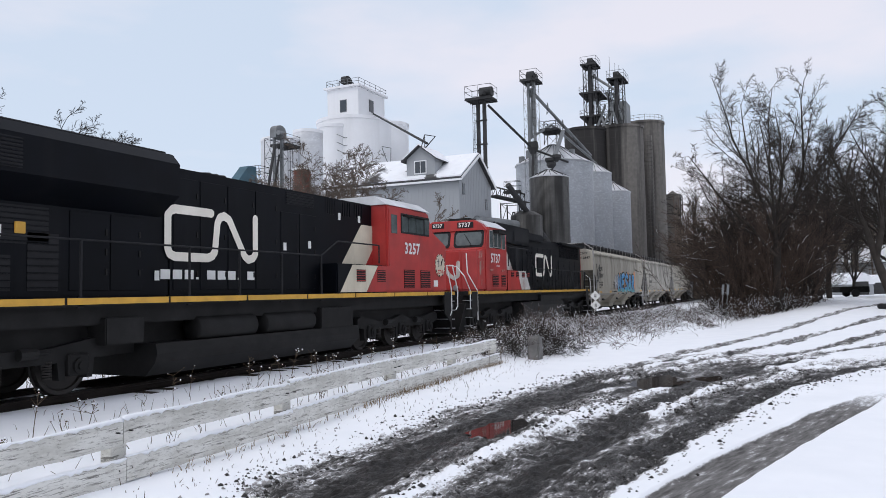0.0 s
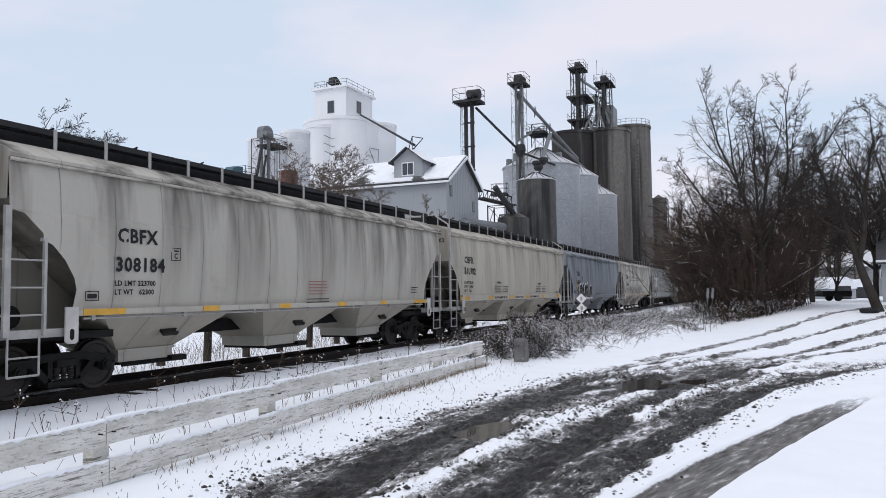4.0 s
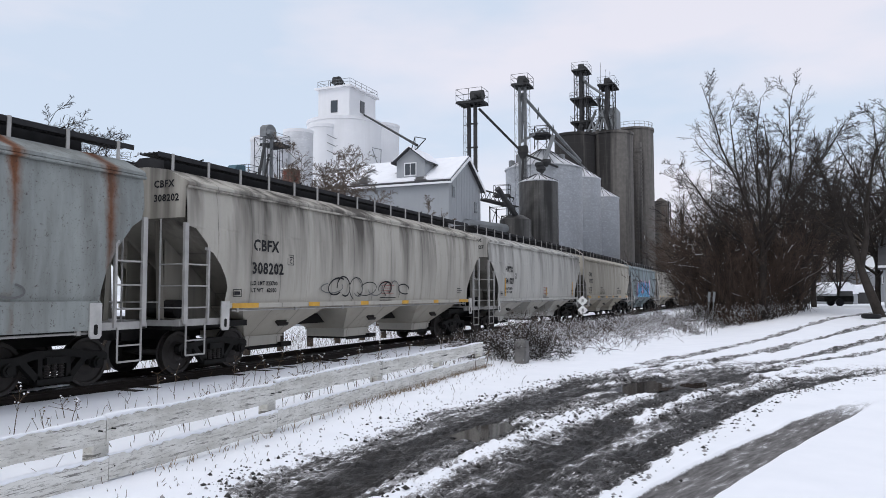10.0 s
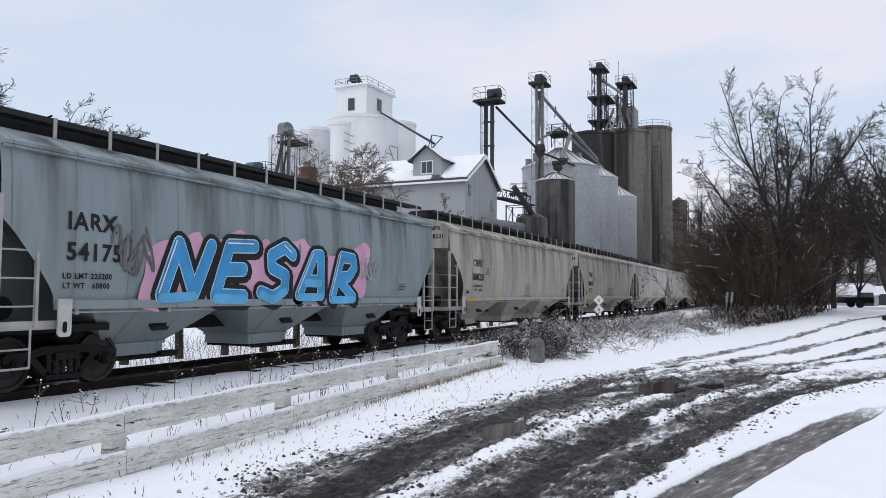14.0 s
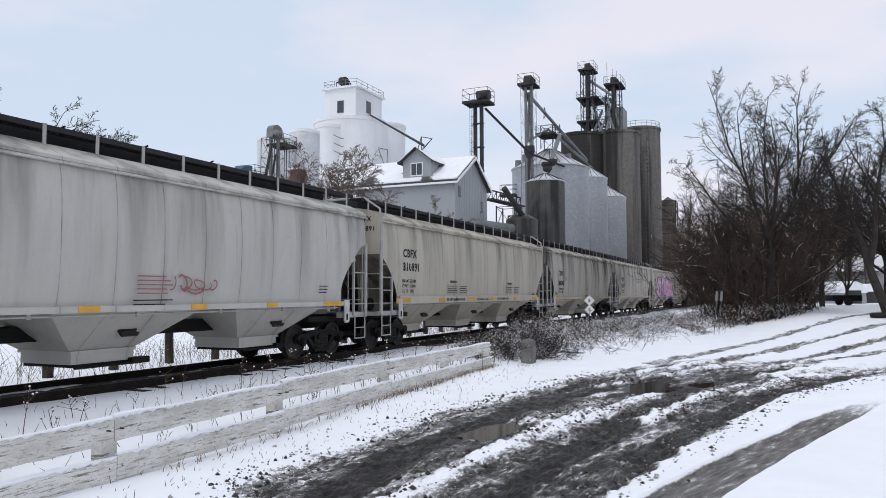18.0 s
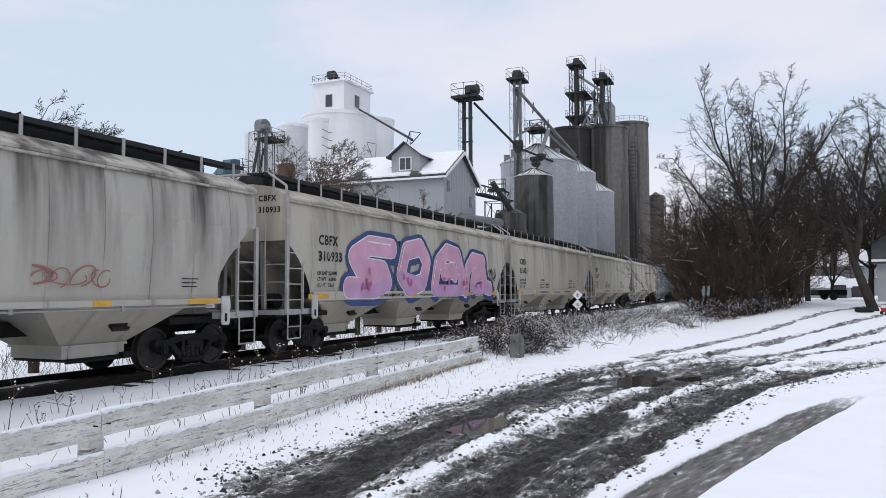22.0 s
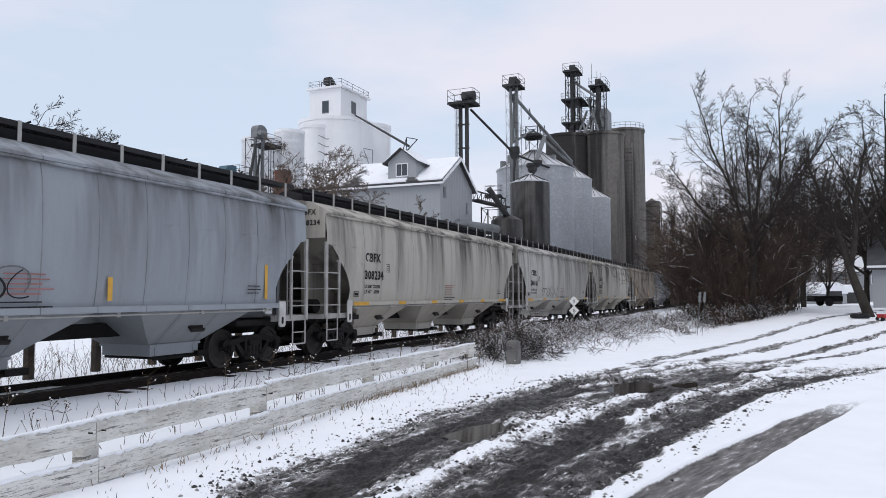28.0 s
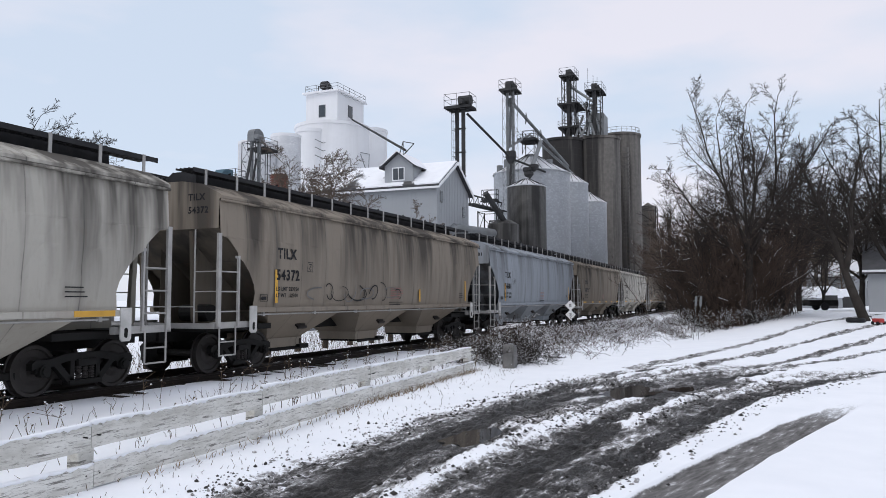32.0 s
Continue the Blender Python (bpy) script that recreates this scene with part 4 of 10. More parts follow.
def bare_tree(x, y, height, seed=0, label="tall bare deciduous tree with dark wet branches", trunk_share=0.30, radius=0.24, forks=6, wide=0.38, bark=None, leaves=0, thin=0.006, shoots=(9, 6, 4), lean=(0, 0), leaf_size=0.13, open_out=0.9):
    """Trunk, limbs that open outwards and bend up, three orders of shoots, and a few dead leaves."""
    rng = np.random.RandomState(seed)
    base = ground_z(x, y) - 0.15
    root = thing("tree", (x, y, base), label, "tree", "bare trees")
    h = height * trunk_share
    trunk = limbs_from(rng, np.zeros((1, 3)), np.array([[lean[0], lean[1], 1.0]]), np.array([h]), 6, 0.05, 0.0)
    a = 2 * np.pi * (np.arange(forks) + rng.uniform(0, 0.7, forks)) / forks
    out = rng.uniform(0.25, 1.0, forks) * open_out
    D = np.column_stack([out * np.cos(a), out * np.sin(a), np.ones(forks)])
    D /= np.linalg.norm(D, axis=1, keepdims=True)
    P = trunk[0, -1] - np.array([[0, 0, 1.0]]) * (rng.uniform(0, 0.45, forks) * h)[:, None]
    L0 = (height - h * 0.8) * rng.uniform(0.72, 1.08, forks)
    R0 = radius * rng.uniform(0.42, 0.62, forks)
    main = limbs_from(rng, P, D, L0, 8, 0.085, 0.06)
    main[:, :, :2] = trunk[0, -1, :2] + (main[:, :, :2] - trunk[0, -1, :2]) * (wide / 0.38)
    b1, l1, r1 = side_shoots(rng, main, L0, R0, shoots[0], 0.43, 47, 0.20, 5, 0.09, 0.05, thin * 1.7, 0.2)
    b2, l2, r2 = side_shoots(rng, b1, l1, r1, shoots[1], 0.52, 48, 0.15, 3, 0.10, 0.03, thin * 1.2)
    b3, l3, r3 = side_shoots(rng, b2, l2, r2, shoots[2], 0.62, 46, 0.15, 1, 0.08, 0.02, thin)
    top = max(main[:, :, 2].max(), b1[:, :, 2].max(), b2[:, :, 2].max(), b3[:, :, 2].max())
    for m in (main, b1, b2, b3):
        up = m[:, :, 2] > h * 0.5
        m[:, :, 2] = np.where(up, h * 0.5 + (m[:, :, 2] - h * 0.5) * (height - h * 0.5) / (top - h * 0.5), m[:, :, 2])
    t, s = Sticks(), Sticks()
    t.arrays = [limb_rows(trunk, np.array([radius * 1.15]), 0.72, 10)]
    s.arrays = [limb_rows(main, R0, 0.16, 6), limb_rows(b1, r1, 0.35, 4), limb_rows(b2, r2, 0.55, 3), limb_rows(b3, r3, 0.7, 3)]
    if leaves:
        k = rng.randint(0, len(b3), leaves)
        p = b3[k, 1] + rng.normal(0, 0.06, (leaves, 3))
        s.blades = [(*q, rng.uniform(0.6, 1.3) * leaf_size, 1) for q in p]
    part("trunk", t.mesh("trunk", bark or BARK), None, root)
    part("crown", s.mesh("crown", bark or BARK, DEAD_LEAF), None, root)
    return root


def brushwood(x, y, w, h, seed, stems=40, mat=None, snow=0.03, label="dense leafless russet thicket of fine twigs", name="shrub", shoots=(9, 6), thin=0.007, lean=0.28):
    """Many thin stems from the ground, each with two orders of fine shoots."""
    rng = np.random.RandomState(seed)
    root_z = ground_z(x, y)
    root = thing(name, (x, y, root_z), label, "shrub", name + " clumps")
    off = rng.normal(0, w * 0.26, (stems, 2))
    P = np.column_stack([off, [ground_z(x + a, y + b) - root_z - 0.06 for a, b in off]])
    D = np.column_stack([off * 0.10 + rng.normal(0, lean, (stems, 2)), np.ones(stems)])
    D /= np.linalg.norm(D, axis=1, keepdims=True)
    L = h * rng.uniform(0.55, 1.05, stems) * (1 - 0.3 * np.minimum(1, np.hypot(off[:, 0], off[:, 1]) / w))
    R = thin * 2.2 * rng.uniform(0.7, 1.4, stems)
    main = limbs_from(rng, P, D, L, 6, 0.12, 0.0)
    b1, l1, r1 = side_shoots(rng, main, L, R, shoots[0], 0.40, 38, 0.15, 4, 0.16, 0.05, thin * 1.2, 0.3)
    b2, l2, r2 = side_shoots(rng, b1, l1, r1, shoots[1], 0.5, 42, 0.2, 2, 0.18, 0.03, thin)
    s = Sticks()
    s.arrays = [limb_rows(main, R, 0.3, 4), limb_rows(b1, r1, 0.5, 3), limb_rows(b2, r2, 0.7, 3)]
    part("brushwood", s.mesh("brushwood", mat or BARK_RED), None, root)
    if snow:
        caps = Sticks()
        k = rng.random_sample(len(b1)) < snow
        k2 = rng.random_sample(len(b2)) < snow
        caps.arrays = [limb_rows(b1[k], r1[k] * 1.2, 0.6, 3, 0, 1.0), limb_rows(b2[k2], r2[k2] * 1.4, 0.7, 3, 0, 1.0)]
        tagged(part("snow_load", caps.mesh("snow_load", SNOW), None, root, "snow lying on the twigs"), kind="stuff")
    return root


def thicket(x, y, w, h, seed, n=26, label="dense leafless thicket of thin dark russet twigs", snow=0.05, mat=None, name="shrub", depth=2, fine=0.016, arch=False):
    rng = random.Random(seed)
    s = Sticks()
    root_z = ground_z(x, y)
    root = thing(name, (x, y, root_z), label, "shrub", name + " clumps")
    for k in range(n):
        px, py = rng.gauss(0, w * 0.28), rng.gauss(0, w * 0.28)
        lean = 0.75 if arch else 0.25
        d = unit(px * 0.25 + rng.gauss(0, lean), py * 0.25 + rng.gauss(0, lean), 1)
        hh = h * rng.uniform(0.45, 1.0) * (1 - 0.35 * min(1, math.hypot(px, py) / w))
        grow(s, rng, (px, py, ground_z(x + px, y + py) - root_z - 0.05), d, hh * (0.75 if arch else 0.55), fine * rng.uniform(0.7, 1.4), depth, 0.62 if arch else 0.45, -0.12 if arch else 0.22, (2, 4), snow, 0.34 if arch else 0.22)
    caps = Sticks()
    caps.rows = [(*r[:9], 0) for r in s.rows if r[9] == 1]
    s.rows = [r for r in s.rows if r[9] == 0]
    part("brushwood", s.mesh("brushwood", mat or BARK_RED), None, root)
    if caps.rows:
        tagged(part("snow_load", caps.mesh("snow_load", SNOW), None, root, "snow lying on the twigs"), kind="stuff")
    return root


def weed(x, y, h, seed, heads=6):
    rng = random.Random(seed)
    root = thing("weed", (x, y, ground_z(x, y)), "dead weed stalk holding small caps of snow", "weed", "weeds along the track")
    s, c = Sticks(), Sticks()
    p, d = Vector((0, 0, -0.03)), Vector((rng.gauss(0, 0.08), rng.gauss(0, 0.08), 1)).normalized()
    for k in range(5):
        nd = (d + Vector((rng.gauss(0, 0.05), rng.gauss(0, 0.05), 0))).normalized()
        q = p + nd * h / 5
        s.stick(p, q, 0.0085 - 0.0009 * k, 0.0076 - 0.0009 * k, 4)
        p, d = q, nd
        if k >= 2:
            for _ in range(heads // 2):
                e = q + Vector((rng.gauss(0, 0.07), rng.gauss(0, 0.07), rng.uniform(0.02, 0.13)))
                s.stick(q, e, 0.004, 0.003)
                s.clump(e, 0.018, 0)
                if rng.random() < 0.6:
                    c.clump(e + Vector((0, 0, 0.014)), rng.uniform(0.014, 0.030), 0)
    part("stalk", s.mesh("stalk", DRY), None, root)
    if c.lumps:
        tagged(part("snow_cap", c.mesh("snow_cap", SNOW), None, root), kind="stuff")


# ---- trees, shrubs and weeds ----
def spot(az, d):
    a = radians(az)
    return d * math.sin(a), d * math.cos(a)


def tree_at(az, d, top, seed, **kw):
    """A tree at a bearing and a distance, its top at a height over rail level."""
    x, y = spot(az, d)
    return bare_tree(x, y, top - ground_z(x, y), seed=seed, **kw)


def leaning_tree():
    """Old tree that leans over the yard, forked low."""
    x, y = spot(96.9, 44)
    rng = random.Random(77)
    root = thing("tree", (x, y, ground_z(x, y) - 0.2), "leaning forked old tree with dark wet bark", "tree", "bare trees")
    t, s = Sticks(), Sticks()
    pts = [(0, 0, 0), (0, 0.25, 0.8), (0, 0.62, 1.9), (0.05, 0.85, 2.7)]
    for k, (p, q) in enumerate(zip(pts, pts[1:])):
        t.stick(p, q, 0.27 - 0.03 * k, 0.24 - 0.03 * k, 10)
    fork = Vector(pts[-1])
    left = [fork, Vector((0.1, 1.3, 4.4)), Vector((0.1, 1.85, 5.9)), Vector((0.0, 2.3, 7.3)), Vector((-0.1, 2.9, 8.7))]
    right = [fork, Vector((0, 0.55, 4.2)), Vector((0.1, 0.5, 6.0)), Vector((0.1, 0.2, 7.6)), Vector((0.2, 0.0, 8.8))]
    for limb in (left, right):
        for k, (p, q) in enumerate(zip(limb, limb[1:])):
            t.stick(p, q, 0.17 - 0.032 * k, 0.138 - 0.032 * k, 8)
    rg = np.random.RandomState(78)
    main = np.array([[tuple(p) for p in limb] for limb in (left, right)])
    L0, R0 = np.array([7.5, 7.5]), np.array([0.15, 0.15])
    b1, l1, r1 = side_shoots(rg, main, L0, R0, 17, 0.44, 52, 0.25, 6, 0.13, 0.10, 0.012, 0.4)
    b2, l2, r2 = side_shoots(rg, b1, l1, r1, 9, 0.46, 46, 0.15, 4, 0.15, 0.05, 0.008)
    b3, l3, r3 = side_shoots(rg, b2, l2, r2, 6, 0.52, 42, 0.2, 2, 0.15, 0.03, 0.006)
    s.arrays = [limb_rows(b1, r1, 0.35, 4), limb_rows(b2, r2, 0.55, 3), limb_rows(b3, r3, 0.7, 3)]
    s.arrays = [a[a[:, 5] < 10.8] for a in s.arrays]
    part("trunk", t.mesh("trunk", BARK), None, root)
    part("crown", s.mesh("crown", BARK), None, root)


# the tall spreading tree over the thicket, and the trees round the yard
tree_at(89.8, 46, 14.7, 369, radius=0.20, trunk_share=0.36, forks=10, wide=0.40, shoots=(12, 9, 7), open_out=1.05, thin=0.0095)
tree_at(87.4, 52, 10.8, 4, radius=0.12, trunk_share=0.3, forks=8, wide=0.36, shoots=(11, 8, 7), thin=0.009)
tree_at(86.2, 56, 9.0, 10, radius=0.10, trunk_share=0.2, forks=8, wide=0.34, shoots=(11, 8, 7), thin=0.009)
tree_at(92.0, 50, 12.0, 342, radius=0.16, trunk_share=0.35, forks=8, wide=0.38, shoots=(12, 9, 7), thin=0.009)
tree_at(92.9, 60, 12.4, 319, radius=0.17, trunk_share=0.35, forks=9, wide=0.38, shoots=(12, 9, 7), thin=0.010)
tree_at(96.7, 62, 12.8, 324, radius=0.18, trunk_share=0.35, forks=9, wide=0.38, shoots=(12, 9, 7), thin=0.011)
tree_at(98.9, 47, 13.6, 357, radius=0.24, trunk_share=0.3, forks=8, wide=0.40, shoots=(12, 9, 7), thin=0.009)
tree_at(97.4, 66, 13.0, 9, radius=0.2, trunk_share=0.3, forks=8, shoots=(11, 9, 7), thin=0.012)
tree_at(92.4, 60, 8.6, 41, radius=0.1, trunk_share=0.2, forks=6, shoots=(9, 7, 4), thin=0.011)
tree_at(94.4, 66, 9.4, 42, radius=0.1, trunk_share=0.2, forks=6, shoots=(9, 7, 4), thin=0.012)
tree_at(90.7, 52, 8.4, 43, radius=0.09, trunk_share=0.2, forks=7, shoots=(10, 7, 4), thin=0.010)
leaning_tree()
for az, d, top, seed in ((35.8, 78, 21.5, 21), (33.4, 82, 24.0, 22), (38.2, 84, 18.5, 23)):
    tree_at(az, d, top, seed, radius=0.3, trunk_share=0.4, forks=12, wide=0.44, shoots=(12, 9, 7), thin=0.018, label="bare tree beyond the track with dense fine twigs")
# half-bare trees in front of the elevator, with russet leaves left
for az, d, top, seed, wide in ((57.4, 50, 12.2, 31, 0.42), (58.7, 50, 11.2, 32, 0.42), (53.8, 52, 11.0, 33, 0.36), (61.4, 49, 8.9, 34, 0.46), (52.4, 55, 10.6, 35, 0.36)):
    tree_at(az, d, top, seed, radius=0.13, trunk_share=0.3, forks=12, shoots=(11, 9, 7), leaves=5000, leaf_size=0.055, thin=0.0125, wide=wide, bark=BARK_TAN, open_out=0.75, label="half-bare tree with a few russet leaves")

# the russet thicket beside the track, dense to the ground
for az, d, w, h, seed in ((86.3, 50, 3.2, 7.2, 2), (87.4, 48, 3.4, 8.0, 3), (88.5, 47, 3.4, 8.0, 4), (89.6, 47, 3.2, 7.6, 5), (90.6, 49, 2.8, 6.4, 6), (91.6, 52, 2.6, 4.2, 12), (87.2, 54, 3.6, 8.4, 8), (86.2, 58, 3.2, 6.4, 9), (89.0, 53, 3.6, 8.8, 11)):
    x, y = spot(az, d)
    brushwood(x, y, w, h, 100 + seed, 44, snow=0.006, shoots=(11, 9), thin=0.0065, mat=BARK_RED if seed % 3 else BARK)
for az, d, w, h, seed in ((86.4, 46, 2.0, 1.5, 61), (88.0, 45, 2.2, 1.4, 62), (89.6, 45, 2.2, 1.6, 63), (91.0, 47, 2.0, 1.5, 64)):
    x, y = spot(az, d)
    brushwood(x, y, w, h, 100 + seed, 26, snow=0.10, lean=0.7, mat=BARK if seed % 2 else BARK_RED, label="low tangle of bare twigs at the thicket's foot")

# snowy brambles along the foot of the bank
bramble = ((22.3, 7.15, 1.9, 1.0), (23.6, 6.6, 1.5, 0.7), (21.4, 8.0, 1.3, 1.0), (25.5, 8.2, 2.2, 0.7), (27.5, 7.0, 2.0, 0.55), (29.0, 8.6, 2.4, 0.7), (31.5, 6.8, 2.2, 0.55), (33.5, 8.2, 2.6, 0.7), (36.0, 6.2, 2.4, 0.6),
           (38.5, 7.4, 2.8, 0.6), (41.0, 5.4, 2.6, 0.6), (43.5, 6.8, 2.8, 0.8), (46.0, 4.6, 2.8, 0.7), (48.5, 6.0, 3.0, 0.9), (51.0, 3.4, 2.8, 0.7), (30.5, 9.8, 2.2, 0.6), (35.5, 9.4, 2.4, 0.6), (26.5, 9.7, 1.8, 0.6), (44.0, 3.0, 2.4, 0.5), (39.5, 3.8, 2.2, 0.45))
for k, (x, y, w, h) in enumerate(bramble):
    thicket(x, y, w, h * (1.15 if k < 3 else 1.5), 200 + k, 15 if k else 50, "low bramble bush laden with snow", 0.12 if k < 3 else 0.34, BARK if k < 3 else (BARK_RED if k % 2 else BARK), "bramble", 2, 0.009 if k < 3 else 0.012, True)
# leafless saplings by the end of the barrier
thicket(20.2, 7.8, 1.0, 1.3, 301, 6, "spindly bare sapling clump by the barrier", 0.1, BARK, "sapling", 2, 0.010)

wr = random.Random(5)
for k in range(90):
    x = wr.uniform(5.0, 26.0)
    weed(x, wr.uniform(7.3, 10.6) if k % 3 else wr.uniform(7.0, 8.2), wr.uniform(0.25, 0.68), 400 + k, wr.choice((2, 4, 6, 8)))


def grass_stuff(name, n, area, h, seed, mats, label, snow=0.2):
    """Uncounted dead grass blades in an area."""
    rng = random.Random(seed)
    s = Sticks()
    for _ in range(n):
        x, y = area(rng)
        z = ground_z(x, y) if n < 4000 else -0.25
        hh = h * rng.uniform(0.4, 1.2)
        d = Vector((rng.gauss(0, 0.35), rng.gauss(0, 0.35), 1)).normalized()
        p = Vector((x, y, z - 0.02))
        q = p + d * hh * 0.6
        e = q + (d + Vector((rng.gauss(0, 0.4), rng.gauss(0, 0.4), -0.1))).normalized() * hh * 0.5
        s.stick(p, q, 0.0055, 0.004)
        s.stick(q, e, 0.004, 0.002)
        if rng.random() < snow:
            s.clump(e, rng.uniform(0.01, 0.025), 1)
    solid(name, s.mesh(name, *mats), None, label, "grass", kind="stuff")


def along_fence(r):
    x = r.choice((r.uniform(6, 19.5), r.uniform(15.5, 19.6), r.uniform(11.5, 15.5)))
    return x, 6.53 + 0.05 * (x - 6) - abs(r.gauss(0, 0.09))


def bank(r):
    x = r.uniform(5, 40)
    return x, 8.8 + r.gauss(0, 1.1)


def beyond(r):
    return r.uniform(8, 40), r.uniform(14.6, 19.5)


def verge(r):
    x = r.uniform(4.5, 24)
    return x, 5.55 + r.uniform(0, 1.0) + 0.02 * (x - 6)


def clod_stuff():
    """Crumbs of mud and slush thrown along the ruts."""
    rng = random.Random(12)
    s = Sticks()
    lines = [EDGE_L, EDGE_L, EDGE_R] + [l for l, _, _ in RIDGES]
    for _ in range(11000):
        line = rng.choice(lines)
        (ax, ay), (bx, by) = rng.choice(list(zip(line, line[1:])))
        t = rng.random()
        x, y = ax + (bx - ax) * t + rng.gauss(0, 0.1), ay + (by - ay) * t + rng.gauss(0, 0.24)
        if not 4.5 < x < 20:
            continue
        r = abs(rng.gauss(0, 0.015)) + 0.004
        s.clump((x, y, ground_z(x, y) + r * 0.2), r, 1 if rng.random() < 0.5 else 0)
    solid("mud_crumbs", s.mesh("mud_crumbs", MUD_CLOD, SLUSH), None, "crumbs of mud and dirty snow along the ruts", "mud", kind="stuff")


clod_stuff()
grass_stuff("verge_litter", 330, verge, 0.07, 8, (DRY, SNOW), "scattered dead stems on the snowy verge", 0.05)
grass_stuff("straw_tufts", 520, along_fence, 0.13, 1, (STRAW, SNOW), "matted straw tufts under the planks", 0.05)
grass_stuff("dead_grass", 1300, bank, 0.20, 2, (DRY, SNOW), "thin dead grass poking through snow", 0.25)
grass_stuff("dry_stalks", 1500, beyond, 0.75, 3, (DRY, SNOW), "tall dry stalks beyond the track", 0.2)


def snowy_brush():
    """Tangle of thin arching stems under snow along the bank."""
    rng = random.Random(31)
    s = Sticks()
    for _ in range(5200):
        (ax, ay), (bx, by) = rng.choice(list(zip(BANK, BANK[1:])))
        t = rng.random()
        x, y = ax + (bx - ax) * t + rng.gauss(0, 0.5), ay + (by - ay) * t + rng.gauss(0, 1.0)
        p = Vector((x, y, ground_z(x, y) - 0.03))
        d = Vector((rng.gauss(0, 0.6), rng.gauss(0, 0.6), rng.uniform(0.5, 1.3))).normalized()
        step, r = rng.uniform(0.10, 0.28), rng.uniform(0.006, 0.012)
        for k in range(3):
            q = p + d * step
            s.stick(p, q, r, r * 0.8)
            if rng.random() < 0.42:
                s.stick(p + Vector((0, 0, r)), q + Vector((0, 0, r)), r * 1.3, r * 1.1, 3, 1)
            d = (d + Vector((rng.gauss(0, 0.3), rng.gauss(0, 0.3), -0.35))).normalized()
            p, r = q, r * 0.8
    solid("snowy_brush", s.mesh("snowy_brush", BARK_RED, SNOW), None, "tangled snowy stems covering the low bank", "brush", kind="stuff")


snowy_brush()


def far_woods():
    rng = random.Random(9)
    s = Sticks()
    for _ in range(330):
        az, d = rng.uniform(83, 103), rng.uniform(95, 165)
        x, y = spot(az, d)
        h = rng.uniform(7, 15)
        p = Vector((x, y, 0.3))
        q = p + Vector((rng.gauss(0, 0.5), rng.gauss(0, 0.5), h))
        s.stick(p, q, rng.uniform(0.1, 0.22), 0.04, 4)
        for _ in range(16):
            a = p.lerp(q, rng.uniform(0.2, 0.95))
            b = a + Vector((rng.gauss(0, 1.5), rng.gauss(0, 1.5), rng.uniform(0.3, 2.6)))
            s.stick(a, b, 0.06, 0.02)
            for _ in range(2):
                c = a.lerp(b, rng.uniform(0.4, 1))
                s.stick(c, c + Vector((rng.gauss(0, 0.8), rng.gauss(0, 0.8), rng.uniform(0, 1.2))), 0.03, 0.012)
    # tan bark in place of the dark one paints distance haze into the stems
    solid("far_woods", s.mesh("far_woods", BARK_TAN), None, "leafless far woods, stems paled for distance haze", "woods", kind="stuff")


far_woods()


# ---- small things of the yard and the trackside ----
def build_stone():
    bm = bmesh.new()
    prof = [(-0.21, -0.5), (0.21, -0.5), (0.22, 0.18), (0.17, 0.33), (0.0, 0.42), (-0.14, 0.40), (-0.20, 0.28)]
    hexa(bm, [(x, -0.16, z) for x, z in prof], [(x * 0.95, 0.18, z * 0.97) for x, z in prof])
    bevel(bm, 0.035, 2)
    st = solid("marker_stone", bm, FELT, "squat grey weathered stone block with a notched face", "stone", at=(20.9, 6.62, -0.02))
    bm = bmesh.new()
    box(bm, -0.25, 0.0, -0.20, -0.15, -0.06, 0.10)
    bevel(bm, 0.02, 1)
    part("chipped_face", bm, FELT, st)


def build_track_sign():
    t = thing("track_sign", pose(41.0, 9.45, ground_z(41, 9.45), 0, 0, -77), "white double-diamond trackside sign on a steel post", "sign")
    base = ground_z(41, 9.45)
    bm = bmesh.new()
    box(bm, -0.03, 0.03, 0.0, 0.05, -0.2, 1.62 - base)
    part("post", bm, STEEL_DARK, t)
    for z in (1.34, 0.82):
        bm = bmesh.new()
        extrude_y(bm, [(-0.29, z - base), (0, z - 0.29 - base), (0.29, z - base), (0, z + 0.29 - base)], -0.03, -0.005)
        p = part("diamond_panel", bm, WHITE_INK, t)
        bm = bmesh.new()
        for k in range(3):
            box(bm, -0.05 + 0.04 * k, -0.03 + 0.04 * k, -0.036, -0.03, z - base - 0.09, z - base + 0.09)
        part("stencil_bars", bm, INK, p)


def build_markers():
    for k, dx in enumerate((0.0, 0.0)):
        t = thing("marker_board", pose(37.9, 2.75 - 0.22 * k, ground_z(37.9, 2.7), 5, 0, 0), "slim leaning white marker board", "marker", "trackside marker boards")
        bm = bmesh.new()
        box(bm, -0.02, 0.02, -0.055, 0.055, 1.62, 2.10)
        box(bm, -0.01, 0.01, -0.01, 0.01, -0.4, 1.62)
        part("board", bm, SPOUT, t)


def build_posts_beyond():
    t = thing("post_row", (0, 0, 0), "row of dark tarred posts beyond the track", "fence")
    for k in range(18):
        bm = bmesh.new()
        rod(bm, (0, 0, -0.6), (0, 0, 0.95), 0.13, 8, 0.12)
        part("post", bm, TIMBER, t, at=pose(8.9 + 1.96 * k, 16.35 + 0.05 * math.sin(k), -0.1, random.uniform(-2, 2), random.uniform(-2, 2), 0))


